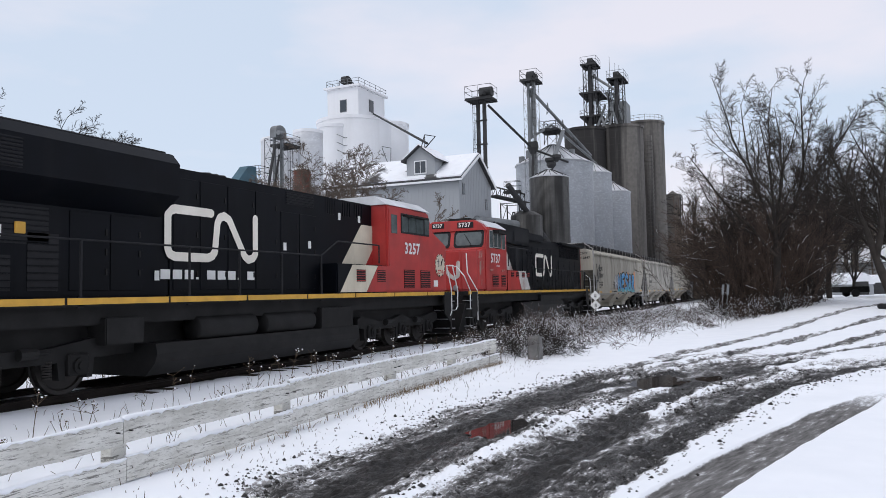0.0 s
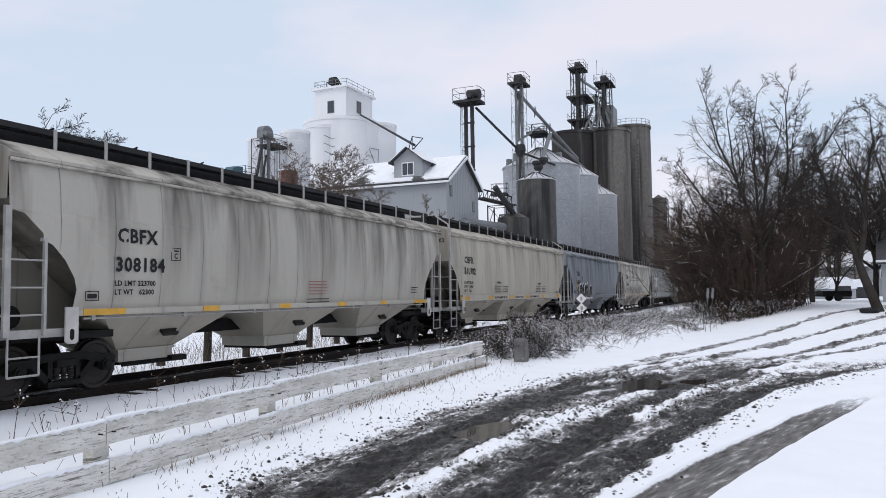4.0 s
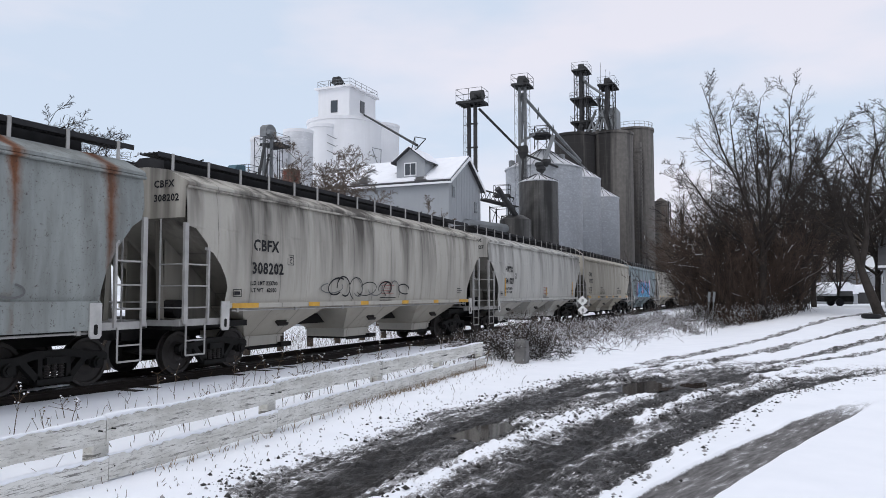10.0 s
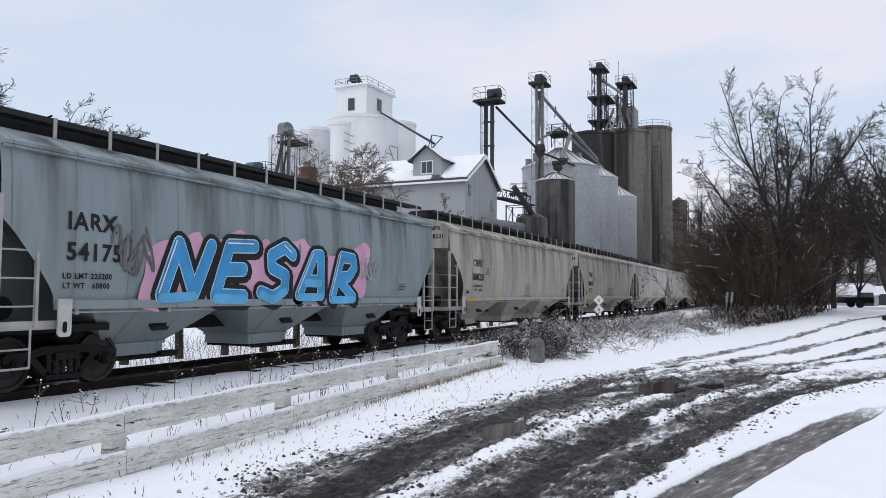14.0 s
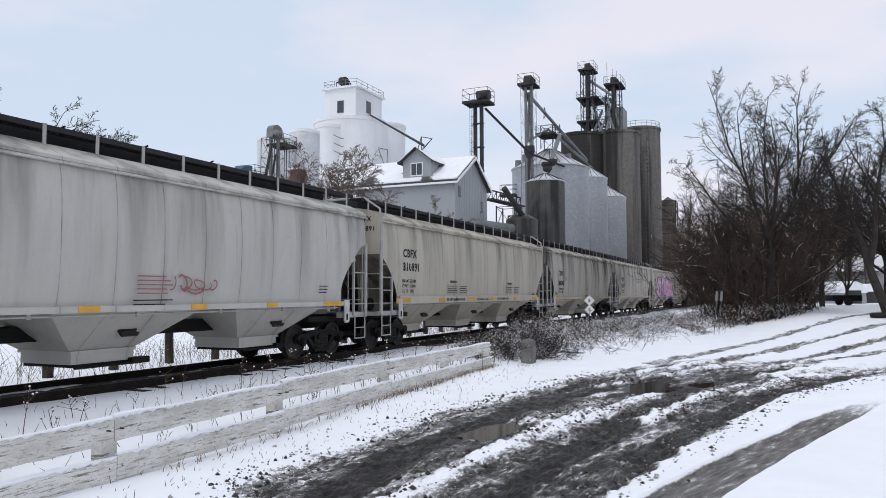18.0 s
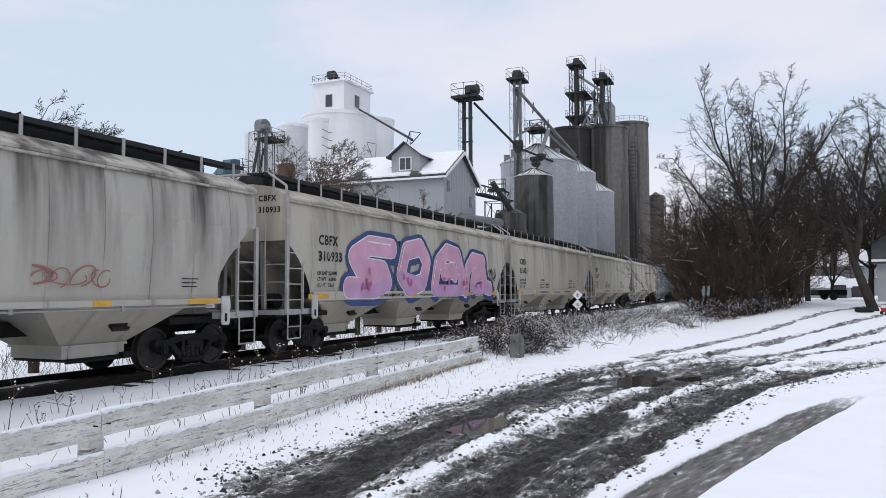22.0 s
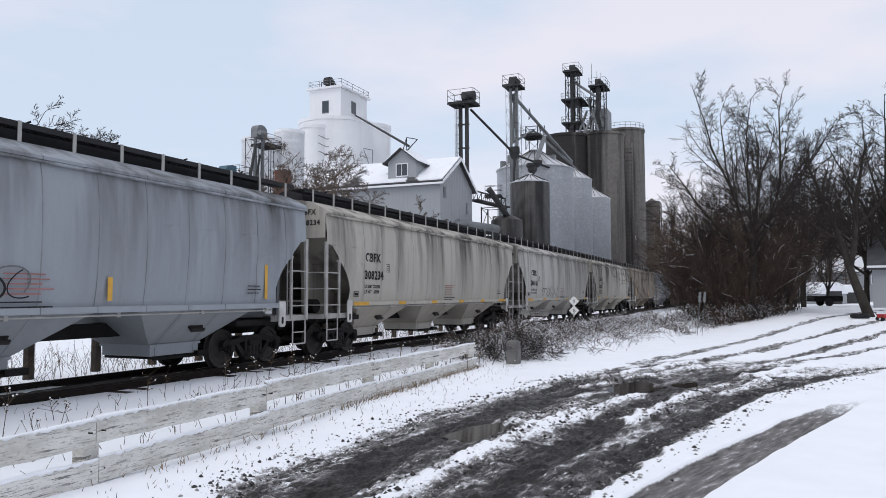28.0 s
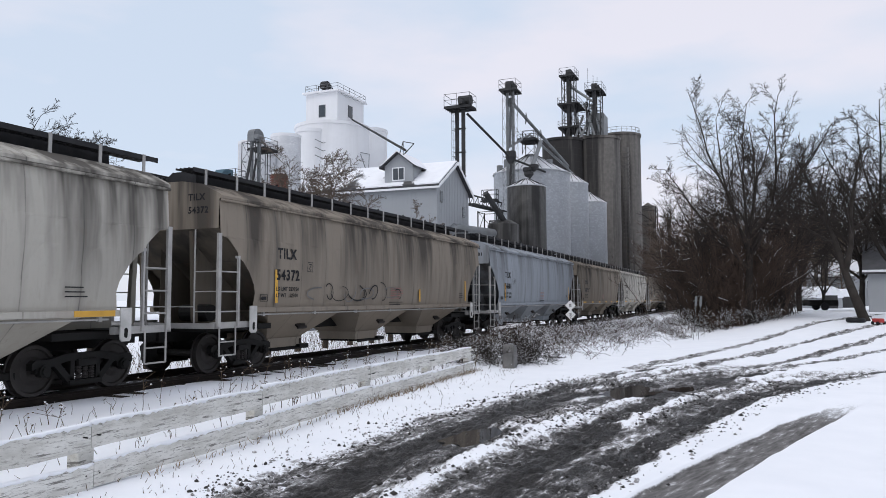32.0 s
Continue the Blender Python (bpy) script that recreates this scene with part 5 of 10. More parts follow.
def gable_house(name, az, d, w, l, wall_h, ridge_h, rz, wall, label, category, snow=True, windows=()):
    x, y = spot(az, d)
    z = ground_z(x, y)
    t = thing(name, pose(x, y, z, 0, 0, rz), label, category)
    bm = bmesh.new()
    prof = [(-w / 2, -0.4), (w / 2, -0.4), (w / 2, wall_h), (0, ridge_h), (-w / 2, wall_h)]
    extrude_y(bm, prof, -l / 2, l / 2)
    part("wall", bm, wall, t)
    for s in (-1, 1):
        sl = (ridge_h - wall_h) / (w / 2)
        for nm, mat, lift in (("roof", SHINGLE, 0.03),) + ((("roof_snow", SNOW, 0.14),) if snow else ()):
            bm = bmesh.new()
            xo, zo = s * (w / 2 + 0.35), wall_h - 0.35 * sl
            hexa(bm, [(0, -l / 2 - 0.3, ridge_h + lift), (xo, -l / 2 - 0.3, zo + lift), (xo, l / 2 + 0.3, zo + lift), (0, l / 2 + 0.3, ridge_h + lift)],
                 [(0, -l / 2 - 0.3, ridge_h + lift + 0.1), (xo, -l / 2 - 0.3, zo + lift + 0.1), (xo, l / 2 + 0.3, zo + lift + 0.1), (0, l / 2 + 0.3, ridge_h + lift + 0.1)])
            part(nm, bm, mat, t)
    for cx, cz, ww, hh in windows:
        bm = bmesh.new()
        box(bm, cx - ww / 2, cx + ww / 2, -l / 2 - 0.05, -l / 2 + 0.02, cz - hh / 2, cz + hh / 2)
        p = part("window", bm, WHITE_WALL, t)
        bm = bmesh.new()
        box(bm, cx - ww / 2 + 0.07, cx + ww / 2 - 0.07, -l / 2 - 0.07, -l / 2 - 0.03, cz - hh / 2 + 0.07, cz + hh / 2 - 0.07)
        part("pane", bm, WINDOW, p)
    return t


def build_arched_shed(az, d, w, h, l, rz, label):
    x, y = spot(az, d)
    t = thing("arched_shed", pose(x, y, ground_z(x, y), 0, 0, rz), label, "shed", "garden sheds")
    arc = [(-w / 2, 0.0), (-w / 2, h * 0.45)] + [(w / 2 * math.cos(a), h * 0.45 + h * 0.55 * math.sin(a)) for a in (math.pi * (1 - k / 10) for k in range(1, 10))] + [(w / 2, h * 0.45), (w / 2, 0.0)]
    bm = bmesh.new()
    extrude_y(bm, [(a, b - 0.2) for a, b in arc], -l / 2, l / 2)
    part("shell", bm, BARN_WALL, t)
    arc2 = [(a * 1.04, b * 1.0 + 0.05) for a, b in arc[1:-1]]
    bm = bmesh.new()
    hexa(bm, [(a, -l / 2 - 0.1, b) for a, b in arc2], [(a, l / 2 + 0.1, b) for a, b in arc2])
    part("snow_cover", bm, SNOW, t)
    bm = bmesh.new()
    box(bm, -w * 0.28, w * 0.28, -l / 2 - 0.14, -l / 2 - 0.02, 0.0, h * 0.6)
    part("door", bm, TOWER_STEEL, t, "dark shed doorway")


build_stone()
build_track_sign()
build_markers()
build_posts_beyond()
build_arched_shed(94.05, 78, 2.6, 2.0, 3.4, -60, "small arched shed under snow")
build_arched_shed(95.2, 84, 2.6, 1.8, 3.4, -60, "second arched shed under snow")
build_arched_shed(91.5, 80, 3.0, 1.4, 3.4, -80, "low snow-covered lean-to beside the trees")
gable_house("garden_house", 95.3, 105, 5.5, 8, 3.6, 5.4, -40, BARN_WALL, "distant grey house with snow on its gable roof", "house", True, ((0, 2.6, 0.8, 1.0),))
h = gable_house("yard_house", 101.3, 62, 7.0, 9.0, 2.75, 4.9, -8, BARN_WALL, "low grey house with a dark roof and snowy eaves", "house", False, ())
for s in (-1, 1):
    bm = bmesh.new()
    box(bm, s * 3.5 - 0.28, s * 3.5 + 0.32, -4.8, 4.8, 2.68, 2.86)
    part("eave_snow", bm, SNOW, h, "strip of snow along the eaves")


def build_trailer():
    x, y = spot(94.2, 66)
    t = thing("utility_trailer", pose(x, y, ground_z(x, y), 0, 0, 20), "dark low utility trailer parked in snow", "trailer")
    bm = bmesh.new()
    box(bm, -0.7, 0.7, -1.1, 1.1, 0.35, 0.8)
    bevel(bm, 0.03, 1)
    part("bed", bm, STEEL_DARK, t)
    for s in (-1, 1):
        bm = bmesh.new()
        rod(bm, (s * 0.72, 0, 0.3), (s * 0.86, 0, 0.3), 0.3, 16)
        part("wheel", bm, INK, t)
    bm = bmesh.new()
    rod(bm, (0, 1.1, 0.45), (0, 2.0, 0.4), 0.05, 6)
    part("drawbar", bm, STEEL_DARK, t)


def build_tyre_and_sled():
    x, y = spot(96.3, 43)
    bm = bmesh.new()
    rings = []
    for i in range(24):
        a = 2 * math.pi * i / 24
        rings.append([bm.verts.new(((0.34 + 0.12 * math.cos(b)) * math.cos(a), (0.34 + 0.12 * math.cos(b)) * math.sin(a), 0.12 + 0.12 * math.sin(b))) for b in (2 * math.pi * k / 10 for k in range(10))])
    for a, b in zip(rings, rings[1:] + rings[:1]):
        for k in range(10):
            bm.faces.new((a[k], a[(k + 1) % 10], b[(k + 1) % 10], b[k]))
    solid("old_tyre", bm, INK, "old black tyre lying in the snow", "tyre", at=(x, y, ground_z(x, y)), smooth=True)
    x, y = spot(97.6, 42)
    t = thing("hand_cart", pose(x, y, ground_z(x, y), 0, 0, 30), "small red hand cart half buried in snow", "cart")
    bm = bmesh.new()
    box(bm, -0.25, 0.25, -0.15, 0.15, 0.12, 0.32)
    bevel(bm, 0.02, 1)
    part("tub", bm, LOCO_RED, t)
    for sx in (-0.18, 0.18):
        for sy in (-0.17, 0.17):
            bm = bmesh.new()
            rod(bm, (sx, sy - 0.02, 0.09), (sx, sy + 0.02, 0.09), 0.09, 12)
            part("wheel", bm, INK, t)
    bm = bmesh.new()
    path_rod(bm, [(0.25, 0, 0.15), (0.55, 0, 0.4), (0.55, -0.1, 0.4), (0.55, 0.1, 0.4)], 0.015, 6)
    part("handle", bm, STEEL_DARK, t)


build_trailer()
build_tyre_and_sled()


def build_chimney_house():
    x, y = spot(55.2, 54)
    t = gable_house("snowy_house", 55.2, 54, 9, 9, 5.2, 8.7, 0, BARN_WALL, "house with snowy roof and tall brick chimney", "house", True)
    cx, cy = spot(54.78, 51.5)
    z0, z1 = 7.0, 10.55
    bm = bmesh.new()
    box(bm, cx - x - 0.40, cx - x + 0.40, cy - y - 0.40, cy - y + 0.40, z0 - 2, z1)
    ch = part("chimney", bm, MORTAR, t, "red brick chimney")
    bm = bmesh.new()
    box(bm, -0.107, 0.107, -0.05, 0.05, -0.032, 0.032)
    brick = finish("brick", bm, BRICK_A)
    rows = int((z1 - z0) / 0.078)
    for r in range(rows):
        z = z1 - 0.04 - 0.078 * r
        out = 0.05 if r in (2, 3) else 0.0
        for k in range(3):
            o = (-0.27 + 0.27 * k) + (0.06 if r % 2 else -0.06)
            part("brick", brick, None, ch, at=pose(cx - x + o, cy - y - 0.375 - out, z))
            part("brick", brick, None, ch, at=pose(cx - x - 0.375 - out, cy - y + o, z, 0, 0, 90))
    bm = bmesh.new()
    box(bm, cx - x - 0.5, cx - x + 0.5, cy - y - 0.5, cy - y + 0.5, z1, z1 + 0.09)
    bevel(bm, 0.02, 1)
    part("chimney_cap", bm, SNOW, t, "snow on the chimney cap")


build_chimney_house()


# ---- grain elevator across the track ----
def polar(az, d, z=0.0):
    a = radians(az)
    return (d * math.sin(a), d * math.cos(a), z)


def height(tan_el, d):
    return 1.70 + d * tan_el


def tank(name, az, d, r, eave, peak, wall, roof, label, category="silo", group="", ribs=0, roof_snow=True):
    """Round bin: wall, conical or flat roof with ribs, a collar at the eave."""
    x, y, _ = polar(az, d)
    t = thing(name, (x, y, -0.6), label, category, group)
    e, p = eave + 0.6, peak + 0.6
    bm = bmesh.new()
    lathe(bm, [(r * 0.98, 0.0), (r, 0.0), (r, e)], 48)
    part("wall", bm, wall, t, smooth=True)
    bm = bmesh.new()
    if p > e + 0.5:
        lathe(bm, [(r * 1.02, e - 0.12), (r * 1.03, e), (r * 0.14, p - 0.15), (r * 0.14, p), (0.0, p + 0.1)], 48)
    else:
        lathe(bm, [(r * 1.02, e - 0.35), (r * 1.02, e + 0.05), (0.0, e + 0.12)], 48)
    part("roof", bm, roof, t)
    for k in range(ribs):
        a = 2 * math.pi * k / ribs
        bm = bmesh.new()
        rod(bm, (r * 1.02 * math.cos(a), r * 1.02 * math.sin(a), e + 0.04), (r * 0.15 * math.cos(a), r * 0.15 * math.sin(a), p - 0.1), 0.045, 4)
        part("roof_rib", bm, TOWER_STEEL, t)
    return t


def rail_ring(parent, pts, h=1.05, posts=True, closed=True, r=0.03, material=None):
    """Guard rail round a platform."""
    m = material or TOWER_STEEL
    seq = pts + [pts[0]] if closed else pts
    for k in (1.0, 0.5):
        bm = bmesh.new()
        path_rod(bm, [(a, b, c + h * k) for a, b, c in seq], r, 4)
        part("guard_rail", bm, m, parent)
    bm = bmesh.new()
    for (a, b, c), (a2, b2, c2) in zip(seq, seq[1:]):
        n = max(1, int(math.dist((a, b, c), (a2, b2, c2)) / 1.6))
        for i in range(n):
            t = i / n
            rod(bm, (a + (a2 - a) * t, b + (b2 - b) * t, c + (c2 - c) * t), (a + (a2 - a) * t, b + (b2 - b) * t, c + (c2 - c) * t + h), r, 4)
    part("rail_posts", bm, m, parent)


def lattice(parent, cx, cy, half, z0, z1, step=2.4, r=0.06, material=None, name="lattice_tower"):
    """Square braced tower."""
    m = material or TOWER_STEEL
    c = [(cx - half, cy - half), (cx + half, cy - half), (cx + half, cy + half), (cx - half, cy + half)]
    for x, y in c:
        bm = bmesh.new()
        rod(bm, (x, y, z0), (x, y, z1), r, 5)
        part("leg_post", bm, m, parent)
    bm = bmesh.new()
    z, k = z0, 0
    while z < z1 - 0.2:
        zn = min(z + step, z1)
        for i in range(4):
            (ax, ay), (bx, by) = c[i], c[(i + 1) % 4]
            rod(bm, (ax, ay, zn), (bx, by, zn), r * 0.6, 4)
            rod(bm, (ax, ay, z), (bx, by, zn), r * 0.5, 4) if k % 2 else rod(bm, (bx, by, z), (ax, ay, zn), r * 0.5, 4)
        z, k = zn, k + 1
    part("bracing", bm, m, parent)


def platform(parent, x0, x1, y0, y1, z, material=None, h=1.05):
    bm = bmesh.new()
    box(bm, x0, x1, y0, y1, z - 0.16, z)
    n = int((x1 - x0) / 0.5)
    for k in range(n + 1):
        x = x0 + (x1 - x0) * k / n
        box(bm, x - 0.05, x + 0.05, y0 - 0.04, y1 + 0.04, z - 0.34, z - 0.16)
    part("platform", bm, material or TOWER_STEEL, parent)
    rail_ring(parent, [(x0, y0, z), (x1, y0, z), (x1, y1, z), (x0, y1, z)], h, material=material)


def leg_head(parent, x, y, z, w=1.1, h=1.6, material=None):
    """Rounded head of a bucket elevator, with its motor."""
    bm = bmesh.new()
    prof = [(-w, 0), (w, 0), (w, h * 0.45)] + [(w * math.cos(a), h * 0.45 + w * 0.75 * math.sin(a)) for a in (math.pi * k / 8 for k in range(1, 8))] + [(-w, h * 0.45)]
    hexa(bm, [(x + a, y - 0.45, z + b) for a, b in prof], [(x + a, y + 0.45, z + b) for a, b in prof])
    part("head_box", bm, material or TOWER_STEEL, parent)
    bm = bmesh.new()
    rod(bm, (x - w * 1.1, y - 0.8, z + 0.45), (x + 0.1, y - 0.8, z + 0.45), 0.28, 10)
    part("drive_motor", bm, material or TOWER_STEEL, parent)


def ladder_cage(parent, x, y, z0, z1, material=None):
    m = material or TOWER_STEEL
    bm = bmesh.new()
    for dx in (-0.22, 0.22):
        rod(bm, (x + dx, y, z0), (x + dx, y, z1), 0.03, 4)
    part("ladder", bm, m, parent)
    bm = bmesh.new()
    z = z0 + 2.2
    while z < z1:
        pts = [(x + 0.40 * math.cos(a), y - 0.1 - 0.40 * abs(math.sin(a)), z) for a in (math.pi * k / 6 for k in range(7))]
        path_rod(bm, pts, 0.025, 4)
        z += 1.1
    for a in (0.6, 1.57, 2.5):
        rod(bm, (x + 0.40 * math.cos(a), y - 0.1 - 0.40 * math.sin(a), z0 + 2.2), (x + 0.40 * math.cos(a), y - 0.1 - 0.40 * math.sin(a), z1), 0.02, 4)
    part("ladder_cage", bm, m, parent)


def spout(parent, p, q, r=0.2, material=None):
    bm = bmesh.new()
    rod(bm, p, q, r, 10)
    part("spout", bm, material or SPOUT, parent)


# white concrete elevator with its head house
def build_white_elevator():
    Y = 58.0
    t = thing("white_elevator", (0, 0, -0.6), "white painted concrete grain elevator with a square head house", "grain elevator")
    k = Y / 60.0
    x_c, x_r = 100.35 * k, 108.9 * k      # near corner and right edge of the head house
    z_b, z_t = 27.3 * k, 34.9 * k
    y1 = Y + 5.6
    bm = bmesh.new()
    box(bm, x_c, x_r, Y, y1, z_b - 2, z_t + 0.6)
    part("head_house", bm, WHITE_WALL, t)
    bm = bmesh.new()
    box(bm, x_c - 0.45, x_r + 0.45, Y - 0.45, y1 + 0.45, z_t + 0.45, z_t + 0.75)
    part("roof_slab", bm, WHITE_WALL, t)
    rail_ring(t, [(x_c - 0.2, Y - 0.2, z_t + 0.75), (x_r + 0.2, Y - 0.2, z_t + 0.75), (x_r + 0.2, y1, z_t + 0.75), (x_c - 0.2, y1, z_t + 0.75)], 1.0, r=0.035, material=SPOUT)
    leg_head(t, x_c + 1.4, Y + 3.0, z_t + 1.4, 0.9, 1.4)
    lattice(t, x_c + 1.4, Y + 3.0, 0.8, z_t + 0.7, z_t + 1.8, 1.1, 0.08)
    # windows with frames, on the two seen faces
    def win(x0, x1, ya, yb, z0, z1):
        bm = bmesh.new()
        box(bm, x0, x1, ya, yb, z0, z1)
        w = part("window", bm, SPOUT, t)
        bm = bmesh.new()
        ins = 0.10
        if x1 - x0 > yb - ya:
            box(bm, x0 + ins, x1 - ins, ya - 0.03, ya + 0.02, z0 + ins, z1 - ins)
        else:
            box(bm, x0 - 0.03, x0 + 0.02, ya + ins, yb - ins, z0 + ins, z1 - ins)
        part("pane", bm, WINDOW, w)
    win(x_c + 3.2, x_c + 4.6, Y - 0.06, Y + 0.06, 30.4 * k + 1.5, 32.4 * k + 1.5)
    win(x_c - 0.06, x_c + 0.06, Y + 2.1, Y + 3.3, 30.0 * k + 1.4, 32.0 * k + 1.4)
    # round bins below: left wall bay, big bulge, small right one
    for cx, cy, r, z in ((101.9 * k - 2.1, Y + 4.2, 2.3, 26.9 * k + 1.7), (104.9 * k, Y + 3.5, 5.9, 29.0 * k + 1.1), (112.6, 58.4 + 2.6, 3.2, 31.0)):
        bm = bmesh.new()
        lathe(bm, [(r, 0), (r, z), (r + 0.12, z + 0.05), (r + 0.12, z + 0.55), (0, z + 0.65)], 56, (cx, cy))
        part("round_bin", bm, WHITE_WALL, t, smooth=False)
    bm = bmesh.new()
    rod(bm, (100.0 * k, Y + 0.4, 12), (100.0 * k, Y + 0.4, 29.4 * k), 0.14, 8)
    part("down_pipe", bm, WHITE_WALL, t)
    bm = bmesh.new()
    for dz in (0.0, 1.2, 2.4):
        path_rod(bm, [(97.5 * k, Y + 2.2, 24.0 + dz), (98.9 * k, Y + 1.6, 23.6 + dz), (100.0 * k, Y + 1.0, 24.0 + dz)], 0.06, 4)
    path_rod(bm, [(103.2 * k, Y - 2.5, 24.8), (104.6 * k, Y - 3.2, 21.4), (106.0 * k, Y - 2.6, 25.2), (103.2 * k, Y - 2.5, 25.0)], 0.06, 4)
    part("wall_bracket", bm, SPOUT, t)
    win(101.2 * k, 103.0 * k, Y - 1.75, Y - 1.6, 16.3, 17.5)
    # long spout down to the mill roof
    spout(t, (x_c + 4.4, Y - 0.1, 31.2 * k + 0.6), (64.9, 31.1, 16.9), 0.13, TOWER_STEEL)


def build_stave_silos():
    for az, d, half, tan in ((53.15, 96, 1.42, 0.2060), (55.25, 97, 1.14, 0.2180)):
        r = d * math.tan(radians(half))
        t = tank("stave_silo", az, d, r, height(tan, d), height(tan, d), STAVE, WHITE_WALL, "white banded concrete stave silo", "silo", "stave silos")
    # bucket leg standing before them
    x, y, _ = polar(53.0, 88)
    t = thing("bucket_elevator", (0, 0, 0), "weathered steel bucket elevator leg with platform", "grain leg", "grain legs")
    zt = height(0.2215, 88)
    for dx, dy in ((-0.35, 0.25), (0.35, -0.25)):
        bm = bmesh.new()
        box(bm, x + dx - 0.15, x + dx + 0.15, y + dy - 0.15, y + dy + 0.15, -0.5, zt)
        part("leg_casing", bm, SPOUT, t)
    lattice(t, x + 0.2, y + 0.4, 0.95, -0.5, zt - 1.2, 2.6, 0.045)
    leg_head(t, x, y, zt - 1.2, 0.95, 1.8, SPOUT)
    platform(t, x + 0.6, x + 3.2, y - 0.8, y + 1.6, zt - 1.6)
    ladder_cage(t, x + 1.3, y - 0.6, 2, zt - 1.5)
    spout(t, (x - 0.6, y, zt - 2.0), (x - 4.6, y - 0.5, 5.5), 0.17, TOWER_STEEL)
    spout(t, (x - 0.2, y - 0.3, zt - 3.2), (x - 3.4, y - 0.8, 7.0), 0.13, TOWER_STEEL)


def build_blue_machinery():
    x, y, _ = polar(50.6, 70)
    z = height(0.165, 70)
    t = thing("conveyor_head", (x, y, 0), "blue-grey conveyor housing on a steel frame", "conveyor")
    bm = bmesh.new()
    hexa(bm, [(-1.6, -0.5, z - 1.2), (1.0, -0.5, z - 1.2), (1.0, 0.5, z - 1.2), (-1.6, 0.5, z - 1.2)], [(-0.2, -0.5, z + 0.3), (0.9, -0.5, z + 0.4), (0.9, 0.5, z + 0.4), (-0.2, 0.5, z + 0.3)])
    part("housing", bm, BLUE_STEEL, t)
    lattice(t, 0.6, 0, 0.8, -0.5, z - 1.0, 1.6, 0.06)
    rail_ring(t, [(0.9, -0.8, z - 0.6), (2.4, -0.8, z - 0.6), (2.4, 0.8, z - 0.6), (0.9, 0.8, z - 0.6)], 1.1)


# feed mill: tall white sheet-clad house with a dormer
def build_mill():
    t = thing("feed_mill", (0, 0, -0.5), "tall white sheet-clad mill building with snowy roof and dormer", "mill building")
    x0, x1, y0, y1 = 63.15, 71.5, 27.0, 41.5
    eave, ridge, xm = 12.95, 15.55, 67.4
    # walls
    bm = bmesh.new()
    extrude_y(bm, [(x0, 0), (x1, 0), (x1, eave), (xm, ridge), (x0, eave)], y0, y0 + 0.25)
    part("gable_wall", bm, BARN_WALL, t)
    bm = bmesh.new()
    extrude_y(bm, [(x0, 0), (x1, 0), (x1, eave), (xm, ridge), (x0, eave)], y1 - 0.25, y1)
    part("gable_wall", bm, BARN_WALL, t)
    for a, b in ((x0, x0 + 0.25), (x1 - 0.25, x1)):
        bm = bmesh.new()
        box(bm, a, b, y0 + 0.25, y1 - 0.25, 0, eave)
        part("side_wall", bm, BARN_WALL, t)
    # cladding ribs
    bm = bmesh.new()
    for k in range(36):
        yy = y0 + 0.2 + 0.4 * k
        if yy < y1:
            box(bm, x0 - 0.012, x0, yy, yy + 0.03, 0.2, eave - 0.1)
    for k in range(20):
        xx = x0 + 0.2 + 0.42 * k
        if xx < x1:
            top = eave + (ridge - eave) * (1 - abs(xx - xm) / (x1 - xm))
            box(bm, xx, xx + 0.03, y0 - 0.012, y0, 0.2, min(top, ridge) - 0.15)
    part("cladding_ribs", bm, BARN_WALL, t)
    # roof slabs with snow
    for s, xe in ((-1, x0), (1, x1)):
        slope = (ridge - eave) / abs(xm - xe)
        xo = xe + s * 0.45
        zo = eave - 0.45 * slope
        for nm, mat, lift, inset in (("roof", SHINGLE, 0.05, 0.0), ("roof_snow", PATCHY, 0.19, 0.12)):
            bm = bmesh.new()
            hexa(bm, [(xm, y0 - 0.45 + inset, ridge + lift), (xo - s * inset, y0 - 0.45 + inset, zo + lift + inset * slope), (xo - s * inset, y1 + 0.4 - inset, zo + lift + inset * slope), (xm, y1 + 0.4 - inset, ridge + lift)],
                 [(xm, y0 - 0.45 + inset, ridge + lift + 0.12), (xo - s * inset, y0 - 0.45 + inset, zo + lift + 0.12 + inset * slope), (xo - s * inset, y1 + 0.4 - inset, zo + lift + 0.12 + inset * slope), (xm, y1 + 0.4 - inset, ridge + lift + 0.12)])
            part(nm, bm, mat, t)
        bm = bmesh.new()
        hexa(bm, [(xm, y0 - 0.50, ridge - 0.12), (xo, y0 - 0.50, zo - 0.12), (xo, y0 - 0.44, zo - 0.12), (xm, y0 - 0.44, ridge - 0.12)],
             [(xm, y0 - 0.50, ridge + 0.18), (xo, y0 - 0.50, zo + 0.18), (xo, y0 - 0.44, zo + 0.18), (xm, y0 - 0.44, ridge + 0.18)])
        part("barge_board", bm, WHITE_WALL, t)
    bm = bmesh.new()
    box(bm, x0 - 0.5, x0 - 0.36, y0 - 0.45, y1 + 0.4, eave - 0.42, eave - 0.24)
    part("gutter", bm, WHITE_WALL, t)
    # small gable windows
    for cx, cz in ((64.2, 11.9), (70.0, 11.0)):
        bm = bmesh.new()
        box(bm, cx - 0.3, cx + 0.3, y0 - 0.05, y0 + 0.02, cz - 0.55, cz + 0.55)
        w = part("window", bm, SPOUT, t)
        bm = bmesh.new()
        box(bm, cx - 0.22, cx + 0.22, y0 - 0.07, y0 - 0.04, cz - 0.47, cz + 0.47)
        part("pane", bm, WINDOW, w)
    # dormer looks out over the long eave
    dy0, dy1, dx = 29.6, 32.6, x0 + 0.3
    dz0, dz1, dzp = 13.0, 15.05, 16.2
